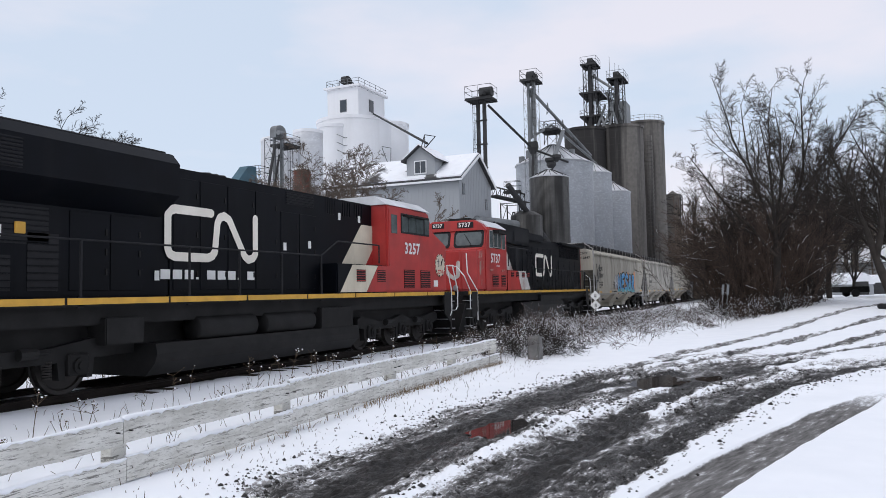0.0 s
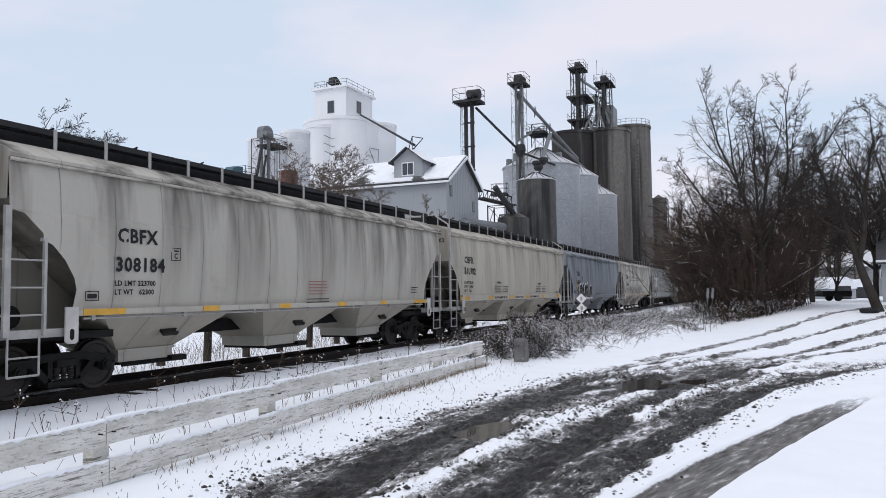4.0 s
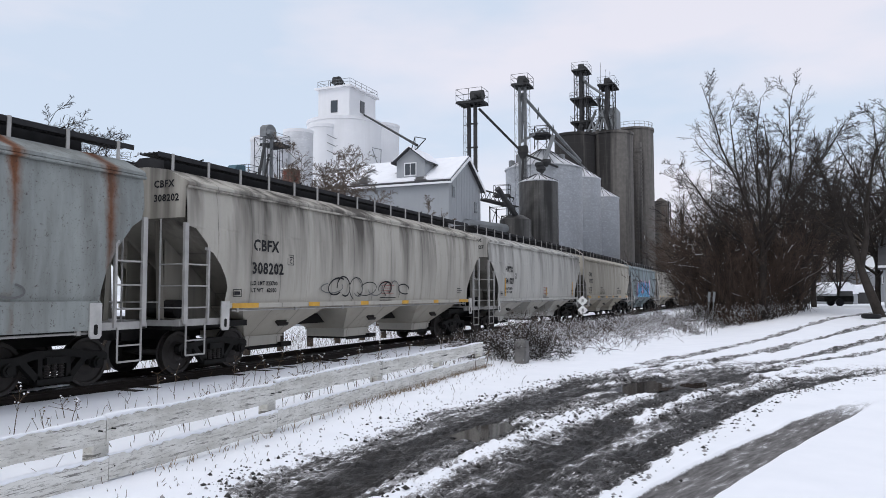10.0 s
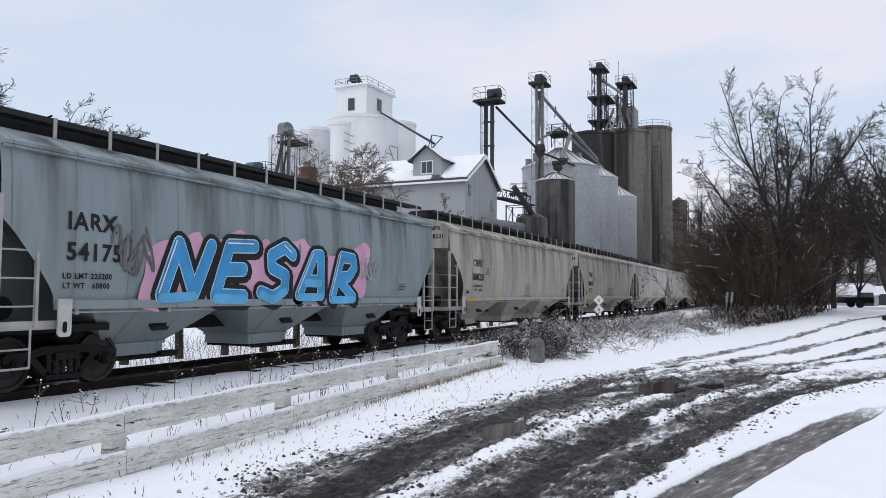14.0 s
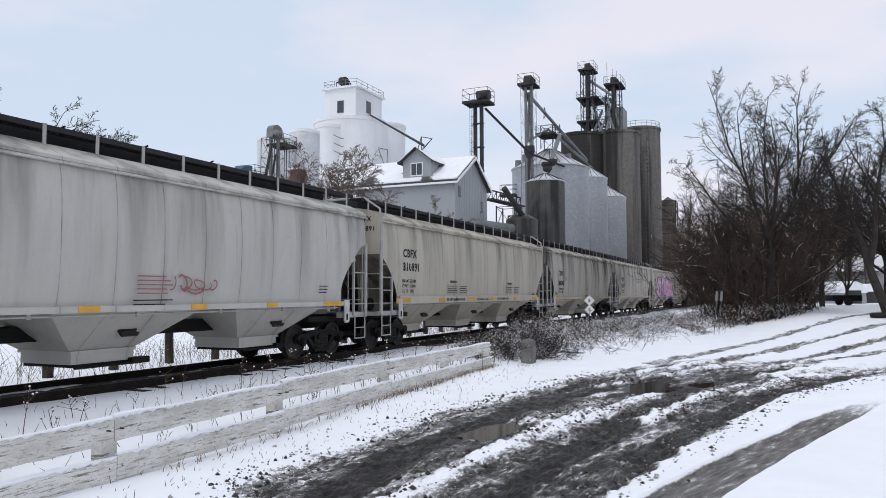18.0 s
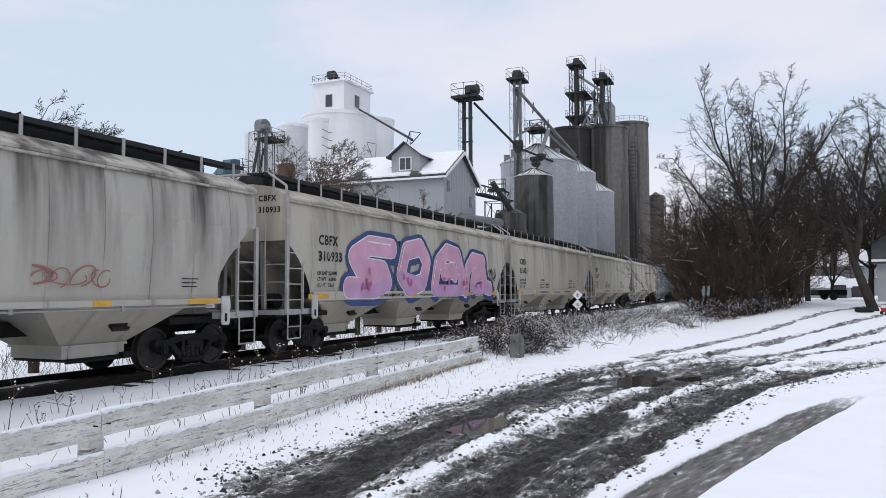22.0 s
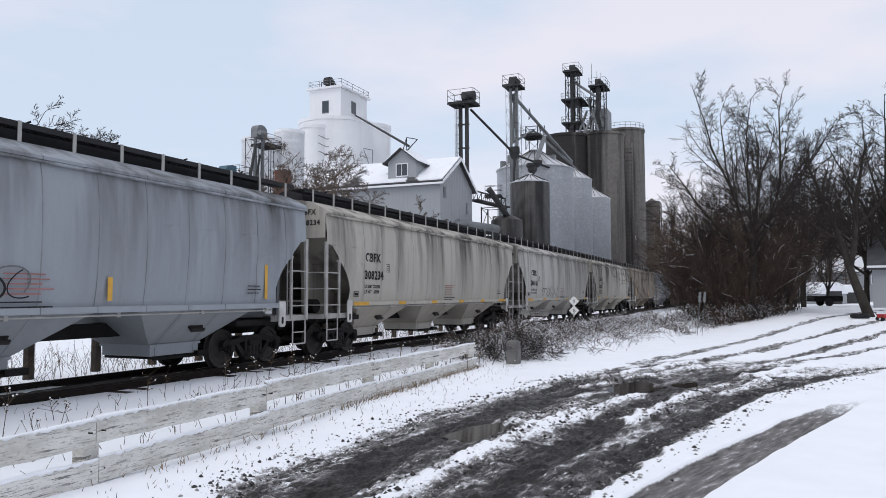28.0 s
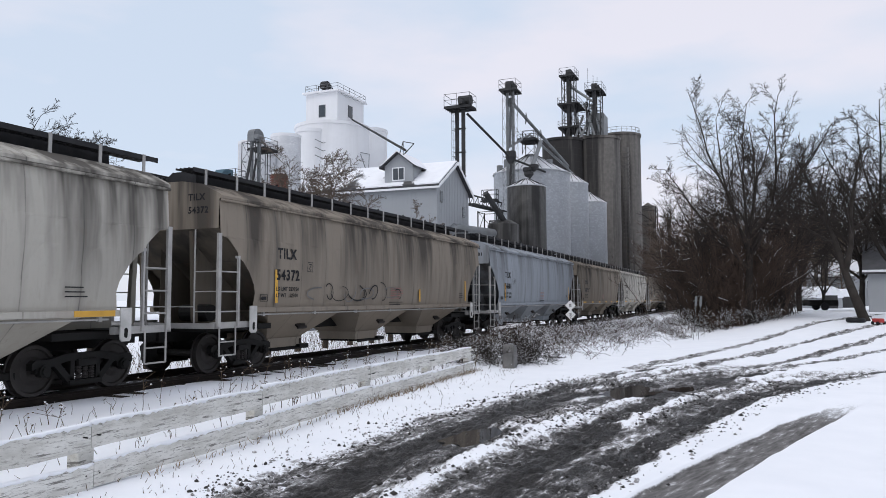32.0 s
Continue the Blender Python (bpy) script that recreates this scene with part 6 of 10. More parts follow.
    dm = (dy0 + dy1) / 2
    bm = bmesh.new()
    hexa(bm, [(dx, dy0, dz0), (dx, dy1, dz0), (dx, dy1, dz1), (dx, dm, dzp), (dx, dy0, dz1)], [(dx + 4.0, dy0, dz0), (dx + 4.0, dy1, dz0), (dx + 4.0, dy1, dz1), (dx + 4.0, dm, dzp), (dx + 4.0, dy0, dz1)])
    d = part("dormer", bm, BARN_WALL, t, "gabled dormer with a two-pane window")
    for ya, sgn in ((dy0, -1), (dy1, 1)):
        for mat, lift, nm in ((SHINGLE, 0.02, "dormer_roof"), (PATCHY, 0.13, "dormer_snow")):
            bm = bmesh.new()
            yo, zo = ya + sgn * 0.4, dz1 - 0.4 * (dzp - dz1) / (dm - dy0)
            hexa(bm, [(dx - 0.45, dm, dzp + lift), (dx - 0.45, yo, zo + lift), (dx + 4.2, yo, zo + lift), (dx + 4.2, dm, dzp + lift)],
                 [(dx - 0.45, dm, dzp + lift + 0.1), (dx - 0.45, yo, zo + lift + 0.1), (dx + 4.2, yo, zo + lift + 0.1), (dx + 4.2, dm, dzp + lift + 0.1)])
            part(nm, bm, mat, d)
    bm = bmesh.new()
    box(bm, dx - 0.07, dx + 0.02, dm - 0.65, dm + 0.65, dz0 + 0.55, dz0 + 1.85)
    part("window_frame", bm, WHITE_WALL, d)
    for a, b in ((-0.55, -0.04), (0.04, 0.55)):
        bm = bmesh.new()
        box(bm, dx - 0.10, dx - 0.05, dm + a, dm + b, dz0 + 0.65, dz0 + 1.75)
        part("pane", bm, WINDOW, d)
    # pipe cradle on the dormer
    bm = bmesh.new()
    path_rod(bm, [(62.6, 30.6, 15.9), (63.4, 30.6, 17.3), (65.0, 30.2, 17.4), (64.2, 31.0, 16.1)], 0.045, 4)
    path_rod(bm, [(63.4, 30.6, 17.3), (63.4, 30.6, 16.0), (65.0, 30.2, 17.4)], 0.04, 4)
    part("pipe_cradle", bm, TOWER_STEEL, t)


# slim twin-casing leg with a big head platform
def build_platform_leg():
    t = thing("bucket_elevator", (0, 0, 0), "tall twin-casing bucket elevator with a railed head platform", "grain leg", "grain legs")
    d = 92.0
    x, y, _ = polar(68.70, d)
    zt = height(0.262, d)
    for dy in (-0.42, 0.42):
        bm = bmesh.new()
        box(bm, x - 0.13, x + 0.13, y + dy - 0.22, y + dy + 0.22, -0.5, zt)
        part("leg_casing", bm, TOWER_STEEL, t)
    bm = bmesh.new()
    z = 8.0
    while z < zt:
        box(bm, x - 0.2, x + 0.2, y - 0.72, y + 0.72, z, z + 0.14)
        z += 3.0
    part("casing_band", bm, TOWER_STEEL, t)
    platform(t, x - 1.2, x + 1.2, y - 1.7, y + 1.7, zt, h=1.5)
    bm = bmesh.new()
    rod(bm, (x, y - 1.5, zt + 0.8), (x, y + 0.1, zt + 0.8), 0.62, 16)
    part("head_drum", bm, TOWER_STEEL, t)
    bm = bmesh.new()
    rod(bm, (x - 1.6, y - 0.6, zt + 0.35), (x - 0.2, y - 0.6, zt + 0.35), 0.3, 10)
    part("drive_motor", bm, TOWER_STEEL, t)
    ladder_cage(t, x - 0.3, y + 0.95, 3, zt)
    p2 = polar(72.63, 100)
    spout(t, (x + 1.2, y - 0.5, zt - 0.6), (p2[0], p2[1], height(0.1907, 100)), 0.17, TOWER_STEEL)


def build_bins():
    R = lambda half, d: d * math.sin(radians(half))
    tank("hopper_bin", 73.80, 88, R(1.50, 88), height(0.1508, 88), height(0.163, 88), BIN_DARK, BIN_ROOF, "sooty dark steel bin with pale ribbed cone roof", "silo", "", 18)
    tank("steel_bin", 74.20, 112, R(2.93, 112), height(0.1672, 112), height(0.1948, 112), BIN_WHITE, BIN_ROOF, "large white corrugated steel grain bin", "silo", "steel bins", 24)
    tank("steel_bin", 77.15, 124, R(1.35, 124), height(0.1530, 124), height(0.1690, 124), BIN_WHITE, BIN_ROOF, "white corrugated steel grain bin", "silo", "steel bins", 18)
    tank("steel_bin", 78.50, 132, R(1.35, 132), height(0.1268, 132), height(0.1415, 132), BIN_WHITE, BIN_ROOF, "low white corrugated steel grain bin", "silo", "steel bins", 18)
    # leg that feeds the white bins
    t = thing("bucket_elevator", (0, 0, 0), "galvanised bucket elevator with caged ladder and spouts", "grain leg", "grain legs")
    d = 103.0
    x, y, _ = polar(72.6, d)
    zt = height(0.2845, d)
    for dy in (-0.40, 0.40):
        bm = bmesh.new()
        box(bm, x - 0.14, x + 0.14, y + dy - 0.17, y + dy + 0.17, -0.5, zt)
        part("leg_casing", bm, SPOUT, t)
    lattice(t, x, y, 0.85, -0.5, zt, 2.0, 0.035, SPOUT)
    platform(t, x - 1.3, x + 1.5, y - 1.2, y + 1.2, zt, h=1.25)
    leg_head(t, x, y, zt, 0.75, 1.6)
    ladder_cage(t, x - 1.1, y - 0.5, 10, zt)
    peak = polar(74.1, 110)
    zp = height(0.1948, 110)
    lattice(t, peak[0], peak[1], 0.9, zp, zp + 3.4, 1.7, 0.07)
    platform(t, peak[0] - 1.9, peak[0] + 1.6, peak[1] - 1.4, peak[1] + 1.4, zp + 2.2)
    mid = (peak[0], peak[1], zp + 3.0)
    spout(t, (x + 0.6, y, zt - 1.2), (x + 2.6, y + 1, zt - 7.5), 0.22)
    spout(t, (x + 2.6, y + 1, zt - 7.5), mid, 0.18)
    q = polar(77.0, 122)
    spout(t, (x + 0.7, y, zt - 1.5), (q[0], q[1], height(0.178, 122)), 0.24)
    q2 = polar(78.3, 130)
    spout(t, mid, (q2[0], q2[1], height(0.152, 130)), 0.16)
    spout(t, mid, (q[0], q[1], height(0.175, 122)), 0.18)
    box_bm = bmesh.new()
    box(box_bm, x + 0.3, x + 1.0, y - 0.4, y + 0.4, zt - 2.2, zt - 1.0)
    part("diverter", box_bm, SPOUT, t)
    # cross-braces of the long spout
    for k in (0.25, 0.5, 0.75):
        a = Vector((x + 0.7, y, zt - 1.5)).lerp(Vector((q[0], q[1], height(0.178, 122))), k)
        bm = bmesh.new()
        path_rod(bm, [a + Vector((-0.6, 0, 0.9)), a, a + Vector((-1.1, 0, -0.9)), a + Vector((-0.6, 0, 0.9))], 0.05, 4)
        part("spout_truss", bm, TOWER_STEEL, t)
    # knot of transitions in front of the big bin
    f = polar(72.63, 100)
    zf = height(0.1907, 100)
    spout(t, (f[0], f[1], zf), (f[0] - 3.0, f[1] - 0.6, 8.0), 0.17, TOWER_STEEL)
    spout(t, (f[0] + 0.4, f[1], zf), (peak[0] - 2.5, peak[1] - 3.0, height(0.172, 106)), 0.15, TOWER_STEEL)
    spout(t, (peak[0] - 1.2, peak[1] - 2.0, zp + 1.6), (f[0] - 6.5, f[1] - 2.0, 10.5), 0.30, SPOUT)
    bm = bmesh.new()
    lathe(bm, [(0.0, zf + 1.0), (0.7, zf + 0.9), (0.75, zf + 0.1), (0.35, zf - 0.7), (0.0, zf - 0.8)], 14, (f[0], f[1]))
    part("distributor", bm, TOWER_STEEL, t)
    for az, tan in ((73.9, 0.172), (74.4, 0.176), (74.0, 0.166)):
        px, py, _ = polar(az, 98)
        bm = bmesh.new()
        lathe(bm, [(0.0, 0.6), (0.6, 0.5), (0.65, 0.15), (0.2, -0.4), (0.0, -0.4)], 14)
        part("fan_housing", bm, TOWER_STEEL, t, at=pose(px, py, height(tan, 98)))
    # vents on the big bin's roof
    for az, tan in ((71.75, 0.176), (72.3, 0.184), (75.6, 0.183)):
        px, py, _ = polar(az, 110)
        bm = bmesh.new()
        lathe(bm, [(0.0, 0.6), (0.45, 0.5), (0.45, -0.6), (0.0, -0.6)], 12)
        part("roof_vent", bm, SPOUT, t, at=pose(px, py, height(tan, 110)))


def build_truss_bridge():
    """Braced catwalk and ducts between the mill and the bins."""
    t = thing("catwalk", (0, 0, 0), "dark steel catwalk tower with ducts beside the mill", "catwalk")
    a, b = polar(69.4, 80), polar(71.9, 86)
    za, zb = height(0.128, 80), height(0.117, 86)
    for off in (0.0, 1.1):
        bm = bmesh.new()
        path_rod(bm, [(a[0], a[1], za + off), (b[0], b[1], zb + off)], 0.09, 5)
        part("chord", bm, TOWER_STEEL, t)
    bm = bmesh.new()
    for k in range(9):
        u = k / 8
        p = Vector((a[0], a[1], za)).lerp(Vector((b[0], b[1], zb)), u)
        rod(bm, p, p + Vector((0, 0, 1.1)), 0.05, 4)
        if k < 8:
            q = Vector((a[0], a[1], za)).lerp(Vector((b[0], b[1], zb)), u + 0.125)
            rod(bm, p, q + Vector((0, 0, 1.1)), 0.04, 4)
    part("truss_web", bm, TOWER_STEEL, t)
    bm = bmesh.new()
    hexa(bm, [(a[0], a[1] - 0.6, za), (b[0], b[1] - 0.6, zb), (b[0], b[1] + 0.6, zb), (a[0], a[1] + 0.6, za)], [(a[0], a[1] - 0.6, za + 0.14), (b[0], b[1] - 0.6, zb + 0.14), (b[0], b[1] + 0.6, zb + 0.14), (a[0], a[1] + 0.6, za + 0.14)])
    part("deck", bm, TOWER_STEEL, t)
    spout(t, (a[0] - 0.5, a[1] - 2.0, height(0.145, 78)), (b[0] - 1.0, b[1] - 3.0, height(0.065, 82)), 0.32, TOWER_STEEL)
    lattice(t, polar(71.0, 84)[0], polar(71.0, 84)[1], 1.1, -0.5, height(0.118, 84), 2.4, 0.08)
    lattice(t, polar(71.8, 86)[0], polar(71.8, 86)[1], 1.0, -0.5, height(0.105, 86), 2.4, 0.08)
    platform(t, polar(70.2, 84)[0], polar(71.6, 84)[0], polar(71.0, 84)[1] - 0.9, polar(71.0, 84)[1] + 0.9, height(0.135, 84))
    # fat horizontal blower duct with an elbow and a cyclone pot
    p = polar(68.0, 72)
    q = polar(71.2, 80)
    zd = height(0.0965, 72)
    bm = bmesh.new()
    pts = [(p[0] - 0.5, p[1], zd - 1.3), (p[0] - 0.3, p[1], zd - 0.4), (p[0] + 0.5, p[1], zd), (q[0], q[1], height(0.0885, 80))]
    path_rod(bm, pts, 0.48, 14)
    part("blower_duct", bm, SPOUT, t, "fat grey-green blower duct")
    c = polar(72.0, 82)
    bm = bmesh.new()
    z1, z0 = height(0.106, 82), height(0.072, 82)
    lathe(bm, [(0.0, z1 + 0.2), (0.9, z1), (1.75, z1 - 0.5), (1.75, z0), (0.0, z0)], 24, (c[0], c[1]))
    part("cyclone_pot", bm, BIN_DARK, t)


def build_concrete_silos():
    t = thing("concrete_elevator", (0, 0, -0.6), "stained grey concrete silo block with steel head tower", "grain elevator")
    cyl = [(79.30, 142, 1.62, 0.209), (76.6, 140, 1.55, 0.209), (80.9, 158, 1.52, 0.2125), (78.6, 156, 1.5, 0.211), (77.9, 148, 1.1, 0.209)]
    for az, d, half, tan in cyl:
        x, y, _ = polar(az, d)
        r, z = d * math.sin(radians(half)), height(tan, d) + 0.6
        bm = bmesh.new()
        lathe(bm, [(r, 0), (r, z), (r + 0.18, z), (r + 0.18, z + 0.45), (0, z + 0.5)], 48, (x, y))
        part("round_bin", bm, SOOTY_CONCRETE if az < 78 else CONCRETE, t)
    # narrow inter-bin stack with bands
    x, y, _ = polar(81.05, 150)
    r, z = 150 * math.sin(radians(0.5)), height(0.199, 150) + 0.6
    bm = bmesh.new()
    lathe(bm, [(r, 0), (r, z), (0, z + 0.2)], 24, (x, y))
    part("bin_stack", bm, CONCRETE, t)
    bm = bmesh.new()
    for k in range(38):
        zz = z - 1.2 - 0.8 * k
        if zz > 0:
            lathe(bm, [(r + 0.02, zz), (r + 0.16, zz), (r + 0.16, zz + 0.16), (r + 0.02, zz + 0.16)], 24, (x, y))
    part("stack_bands", bm, CONCRETE, t)
    # railing on the roof of the far pair
    x, y, _ = polar(80.9, 158)
    r = 158 * math.sin(radians(1.5))
    rail_ring(t, [(x + r * math.cos(2 * math.pi * i / 24), y + r * math.sin(2 * math.pi * i / 24), height(0.2125, 158) + 1.1) for i in range(24)], 1.1, r=0.04, material=SPOUT)
    # steel head tower
    d = 143.0
    zb = height(0.206, d) + 0.6
    x, y, _ = polar(77.15, d)
    z1 = height(0.300, d) + 0.6
    for dx in (-0.5, 0.5):
        bm = bmesh.new()
        box(bm, x + dx - 0.3, x + dx + 0.3, y - 0.3, y + 0.3, zb - 6, z1)
        part("leg_casing", bm, TOWER_STEEL, t)
    lattice(t, x + 0.1, y, 1.15, zb - 2, z1 - 0.5, 2.2, 0.09)
    platform(t, x - 1.7, x + 2.1, y - 1.5, y + 1.5, z1, h=1.3)
    leg_head(t, x + 0.2, y, z1, 0.9, 1.7)
    # wide mid floors
    x2, _, _ = polar(78.75, d)
    for tan, a, b in ((0.2625, -1.2, 5.4), (0.231, -1.0, 5.6)):
        zz = height(tan, d) + 0.6
        platform(t, x + a, x + b, y - 2.0, y + 2.0, zz)
    xb, yb, _ = polar(79.1, d)
    lattice(t, xb, yb, 1.25, zb, height(0.277, d) + 0.6, 2.0, 0.09)
    lattice(t, (x + xb) / 2, (y + yb) / 2, 1.0, zb, height(0.262, d) + 0.6, 2.0, 0.08)
    for dx in (-0.6, 0.6):
        bm = bmesh.new()
        box(bm, xb + dx - 0.32, xb + dx + 0.32, yb - 0.3, yb + 0.3, zb, height(0.280, d) + 0.6)
        part("leg_casing", bm, TOWER_STEEL, t)
    z2 = height(0.2785, d) + 0.6
    platform(t, xb - 1.6, xb + 3.2, yb - 1.6, yb + 1.6, z2, h=1.3)
    leg_head(t, xb - 0.2, yb, z2, 0.9, 1.6)
    platform(t, xb + 0.6, xb + 3.0, yb - 1.0, yb + 1.0, height(0.249, d) + 0.6)
    bm = bmesh.new()
    x3 = polar(79.35, d)
    box(bm, x3[0], x3[0] + 4.2, x3[1] - 1.0, x3[1] + 1.4, zb, height(0.2475, d) + 0.6)
    part("plant_house", bm, SPOUT, t)
    # spouts fanning down
    for (sa, st), (ea, et) in (((77.35, 0.285), (78.9, 0.262)), ((77.3, 0.245), (76.4, 0.18)), ((78.2, 0.245), (77.4, 0.206)), ((78.8, 0.26), (79.7, 0.207)), ((78.9, 0.25), (78.4, 0.207)), ((78.3, 0.262), (79.2, 0.207)), ((77.5, 0.255), (78.2, 0.207)), ((79.2, 0.26), (77.8, 0.207))):
        p, q = polar(sa, d), polar(ea, d - 1.5)
        spout(t, (p[0], p[1], height(st, d) + 0.6), (q[0], q[1], height(et, d) + 0.6), 0.24, TOWER_STEEL if et < 0.2 else SPOUT)
    ladder_cage(t, x - 1.4, y - 0.9, zb, z1)
    bm = bmesh.new()
    for az, tan in ((79.0, 0.30), (79.3, 0.297), (78.6, 0.31)):
        p = polar(az, d)
        rod(bm, (p[0], p[1], z2), (p[0], p[1], height(tan, d) + 0.6), 0.04, 4)
    part("aerial", bm, TOWER_STEEL, t)
    # far bin wrapped in scaffolding
    x, y, _ = polar(82.86, 165)
    far = thing("scaffolded_bin", (x, y, -0.6), "far grey bin wrapped in steel frames", "silo")
    r, z = 165 * math.sin(radians(0.50)), height(0.1195, 165) + 0.6
    bm = bmesh.new()
    lathe(bm, [(r, 0), (r, z), (0, z + 1.0)], 24)
    part("wall", bm, CONCRETE, far)
    lattice(far, 0, 0, r + 0.3, 0, z, 3.0, 0.12)


build_white_elevator()
build_stave_silos()
build_blue_machinery()
build_mill()
build_platform_leg()
build_bins()
build_truss_bridge()
build_concrete_silos()


# ---- rolling stock ----
CAR_FACE = -1.60


def strokes(bm, pts, w, y, seg=8):
    """A painted line: flat ribbon with round joints, facing -y."""
    for k, ((ax, az), (bx, bz)) in enumerate(zip(pts, pts[1:])):
        L = math.hypot(bx - ax, bz - az) or 1e-6
        nx, nz = -(bz - az) / L * w / 2, (bx - ax) / L * w / 2
        yy = y - 0.0004 * k
        bm.faces.new([bm.verts.new(p) for p in ((ax + nx, yy, az + nz), (bx + nx, yy, bz + nz), (bx - nx, yy, bz - nz), (ax - nx, yy, az - nz))])
    for k, (ax, az) in enumerate(pts):
        yy = y - 0.0002 - 0.0004 * k
        bm.faces.new([bm.verts.new((ax + w / 2 * math.cos(2 * math.pi * i / seg), yy, az + w / 2 * math.sin(2 * math.pi * i / seg))) for i in range(seg)])


def wheelset_mesh(radius=0.457):
    bm = bmesh.new()
    for s in (-1, 1):
        prof = [(0.10, 0.09), (0.16, 0.085), (radius * 0.55, 0.035), (radius * 0.82, 0.03), (radius * 0.86, 0.066), (radius - 0.003, 0.066), (radius, -0.045), (radius + 0.027, -0.055), (radius + 0.027, -0.078),
                (radius * 0.86, -0.078), (radius * 0.82, -0.03), (radius * 0.5, -0.02), (0.12, -0.07), (0.08, -0.07)]
        rings = []
        for r, o in prof:
            rings.append([bm.verts.new((r * math.cos(a), s * (0.755 + o), r * math.sin(a))) for a in (2 * math.pi * i / 28 for i in range(28))])
        for a, b in zip(rings, rings[1:]):
            for i in range(28):
                j = (i + 1) % 28
                bm.faces.new((a[i], a[j], b[j], b[i]))
        bm.faces.new(rings[0])
        # a scuffed mark on the face shows the turning
        rod(bm, (radius * 0.68, s * 0.79, 0), (radius * 0.68, s * 0.80, 0), 0.03, 6)
        rod(bm, (0, s * 0.83, 0), (0, s * 1.12, 0), 0.075, 10)
    rod(bm, (0, -0.85, 0), (0, 0.85, 0), 0.085, 10)
    return finish("wheelset", bm, WHEEL_STEEL, False)


def side_frame_mesh():
    """Cast side frame of a freight bogie, with the spring window open."""
    bm = bmesh.new()
    top = [(-1.12, 0.60), (-1.05, 0.66), (-0.75, 0.66), (-0.42, 0.74), (0.42, 0.74), (0.75, 0.66), (1.05, 0.66), (1.12, 0.60)]
    low = [(-1.12, 0.48), (-1.05, 0.52), (-0.72, 0.52), (-0.40, 0.60), (0.40, 0.60), (0.72, 0.52), (1.05, 0.52), (1.12, 0.48)]
    for (a, za), (b, zb), (c, zc), (d, zd) in zip(top, top[1:], low, low[1:]):
        hexa(bm, [(a, -0.07, za), (b, -0.07, zb), (d, -0.07, zd), (c, -0.07, zc)], [(a, 0.07, za), (b, 0.07, zb), (d, 0.07, zd), (c, 0.07, zc)])
    for s in (-1, 1):
        hexa(bm, [(s * 0.70, -0.065, 0.56), (s * 0.58, -0.065, 0.60), (s * 0.26, -0.065, 0.26), (s * 0.34, -0.065, 0.18)],
             [(s * 0.70, 0.065, 0.56), (s * 0.58, 0.065, 0.60), (s * 0.26, 0.065, 0.26), (s * 0.34, 0.065, 0.18)])
        hexa(bm, [(s * 0.24, -0.065, 0.24), (s * 0.33, -0.065, 0.24), (s * 0.33, -0.065, 0.64), (s * 0.24, -0.065, 0.64)],
             [(s * 0.24, 0.065, 0.24), (s * 0.33, 0.065, 0.24), (s * 0.33, 0.065, 0.64), (s * 0.24, 0.065, 0.64)])
        rod(bm, (s * 0.89, -0.12, 0.457), (s * 0.89, 0.02, 0.457), 0.115, 12)
        rod(bm, (s * 0.89, -0.15, 0.457), (s * 0.89, -0.11, 0.457), 0.075, 8)
        box(bm, s * 0.89 - 0.15, s * 0.89 + 0.15, -0.06, 0.06, 0.42, 0.56)
    box(bm, -0.36, 0.36, -0.10, 0.10, 0.16, 0.25)
    return finish("side_frame", bm, STEEL_DARK)


def spring_mesh():
    """One coil spring, its turns as rings on a core."""
    bm = bmesh.new()
    prof = [(0.0, 0.255)]
    for k in range(6):
        z = 0.26 + 0.046 * k
        prof += [(0.045, z), (0.062, z + 0.012), (0.062, z + 0.026), (0.045, z + 0.038)]
    lathe(bm, prof + [(0.0, 0.54)], 9)
    return finish("coil_spring", bm, WHEEL_STEEL)


def bolster_mesh():
    bm = bmesh.new()
    extrude_x(bm, [(-1.12, 0.50), (-1.12, 0.62), (-0.4, 0.70), (0.4, 0.70), (1.12, 0.62), (1.12, 0.50), (0.4, 0.40), (-0.4, 0.40)], -0.2, 0.2)
    for s in (-1, 1):
        box(bm, s * 0.52 - 0.06, s * 0.52 + 0.06, -0.8, 0.8, 0.30, 0.42)
    return finish("truck", bm, STEEL_DARK)


WHEELSET, SIDE_FRAME, SPRINGS, BOLSTER = wheelset_mesh(), side_frame_mesh(), spring_mesh(), bolster_mesh()
TRUCK_POSE = 2.12


def add_truck(car, x):
    """Bogie: two wheelsets in two side frames."""
    tr = part("truck", BOLSTER, None, car, at=pose(x, 0, 0))
    for s in (-1, 1):
        part("side_frame", SIDE_FRAME, None, tr, at=pose(0, s * 1.0, 0, 0, 0, 0 if s < 0 else 180))
        for x2 in (-0.14, 0.0, 0.14) if s < 0 else ():
            part("coil_spring", SPRINGS, None, tr, at=pose(x2, s * 1.04, 0))
    for s in (-1, 1):
        part("wheelset", WHEELSET, None, tr, at=pose(s * 0.89, 0, 0.457))
    return tr


def side_y(z, z0=1.45, z1=4.0):
    t = (z - z0) / (z1 - z0)
    return CAR_FACE + 0.075 * (2 * t - 1) ** 2 - 0.0


def half_body(L, kind):
    """Half the length of the body between its end corners."""
    return L / 2 - {"A": 0.62, "C": 0.50, "N": 0.66, "I": 0.50}[kind]


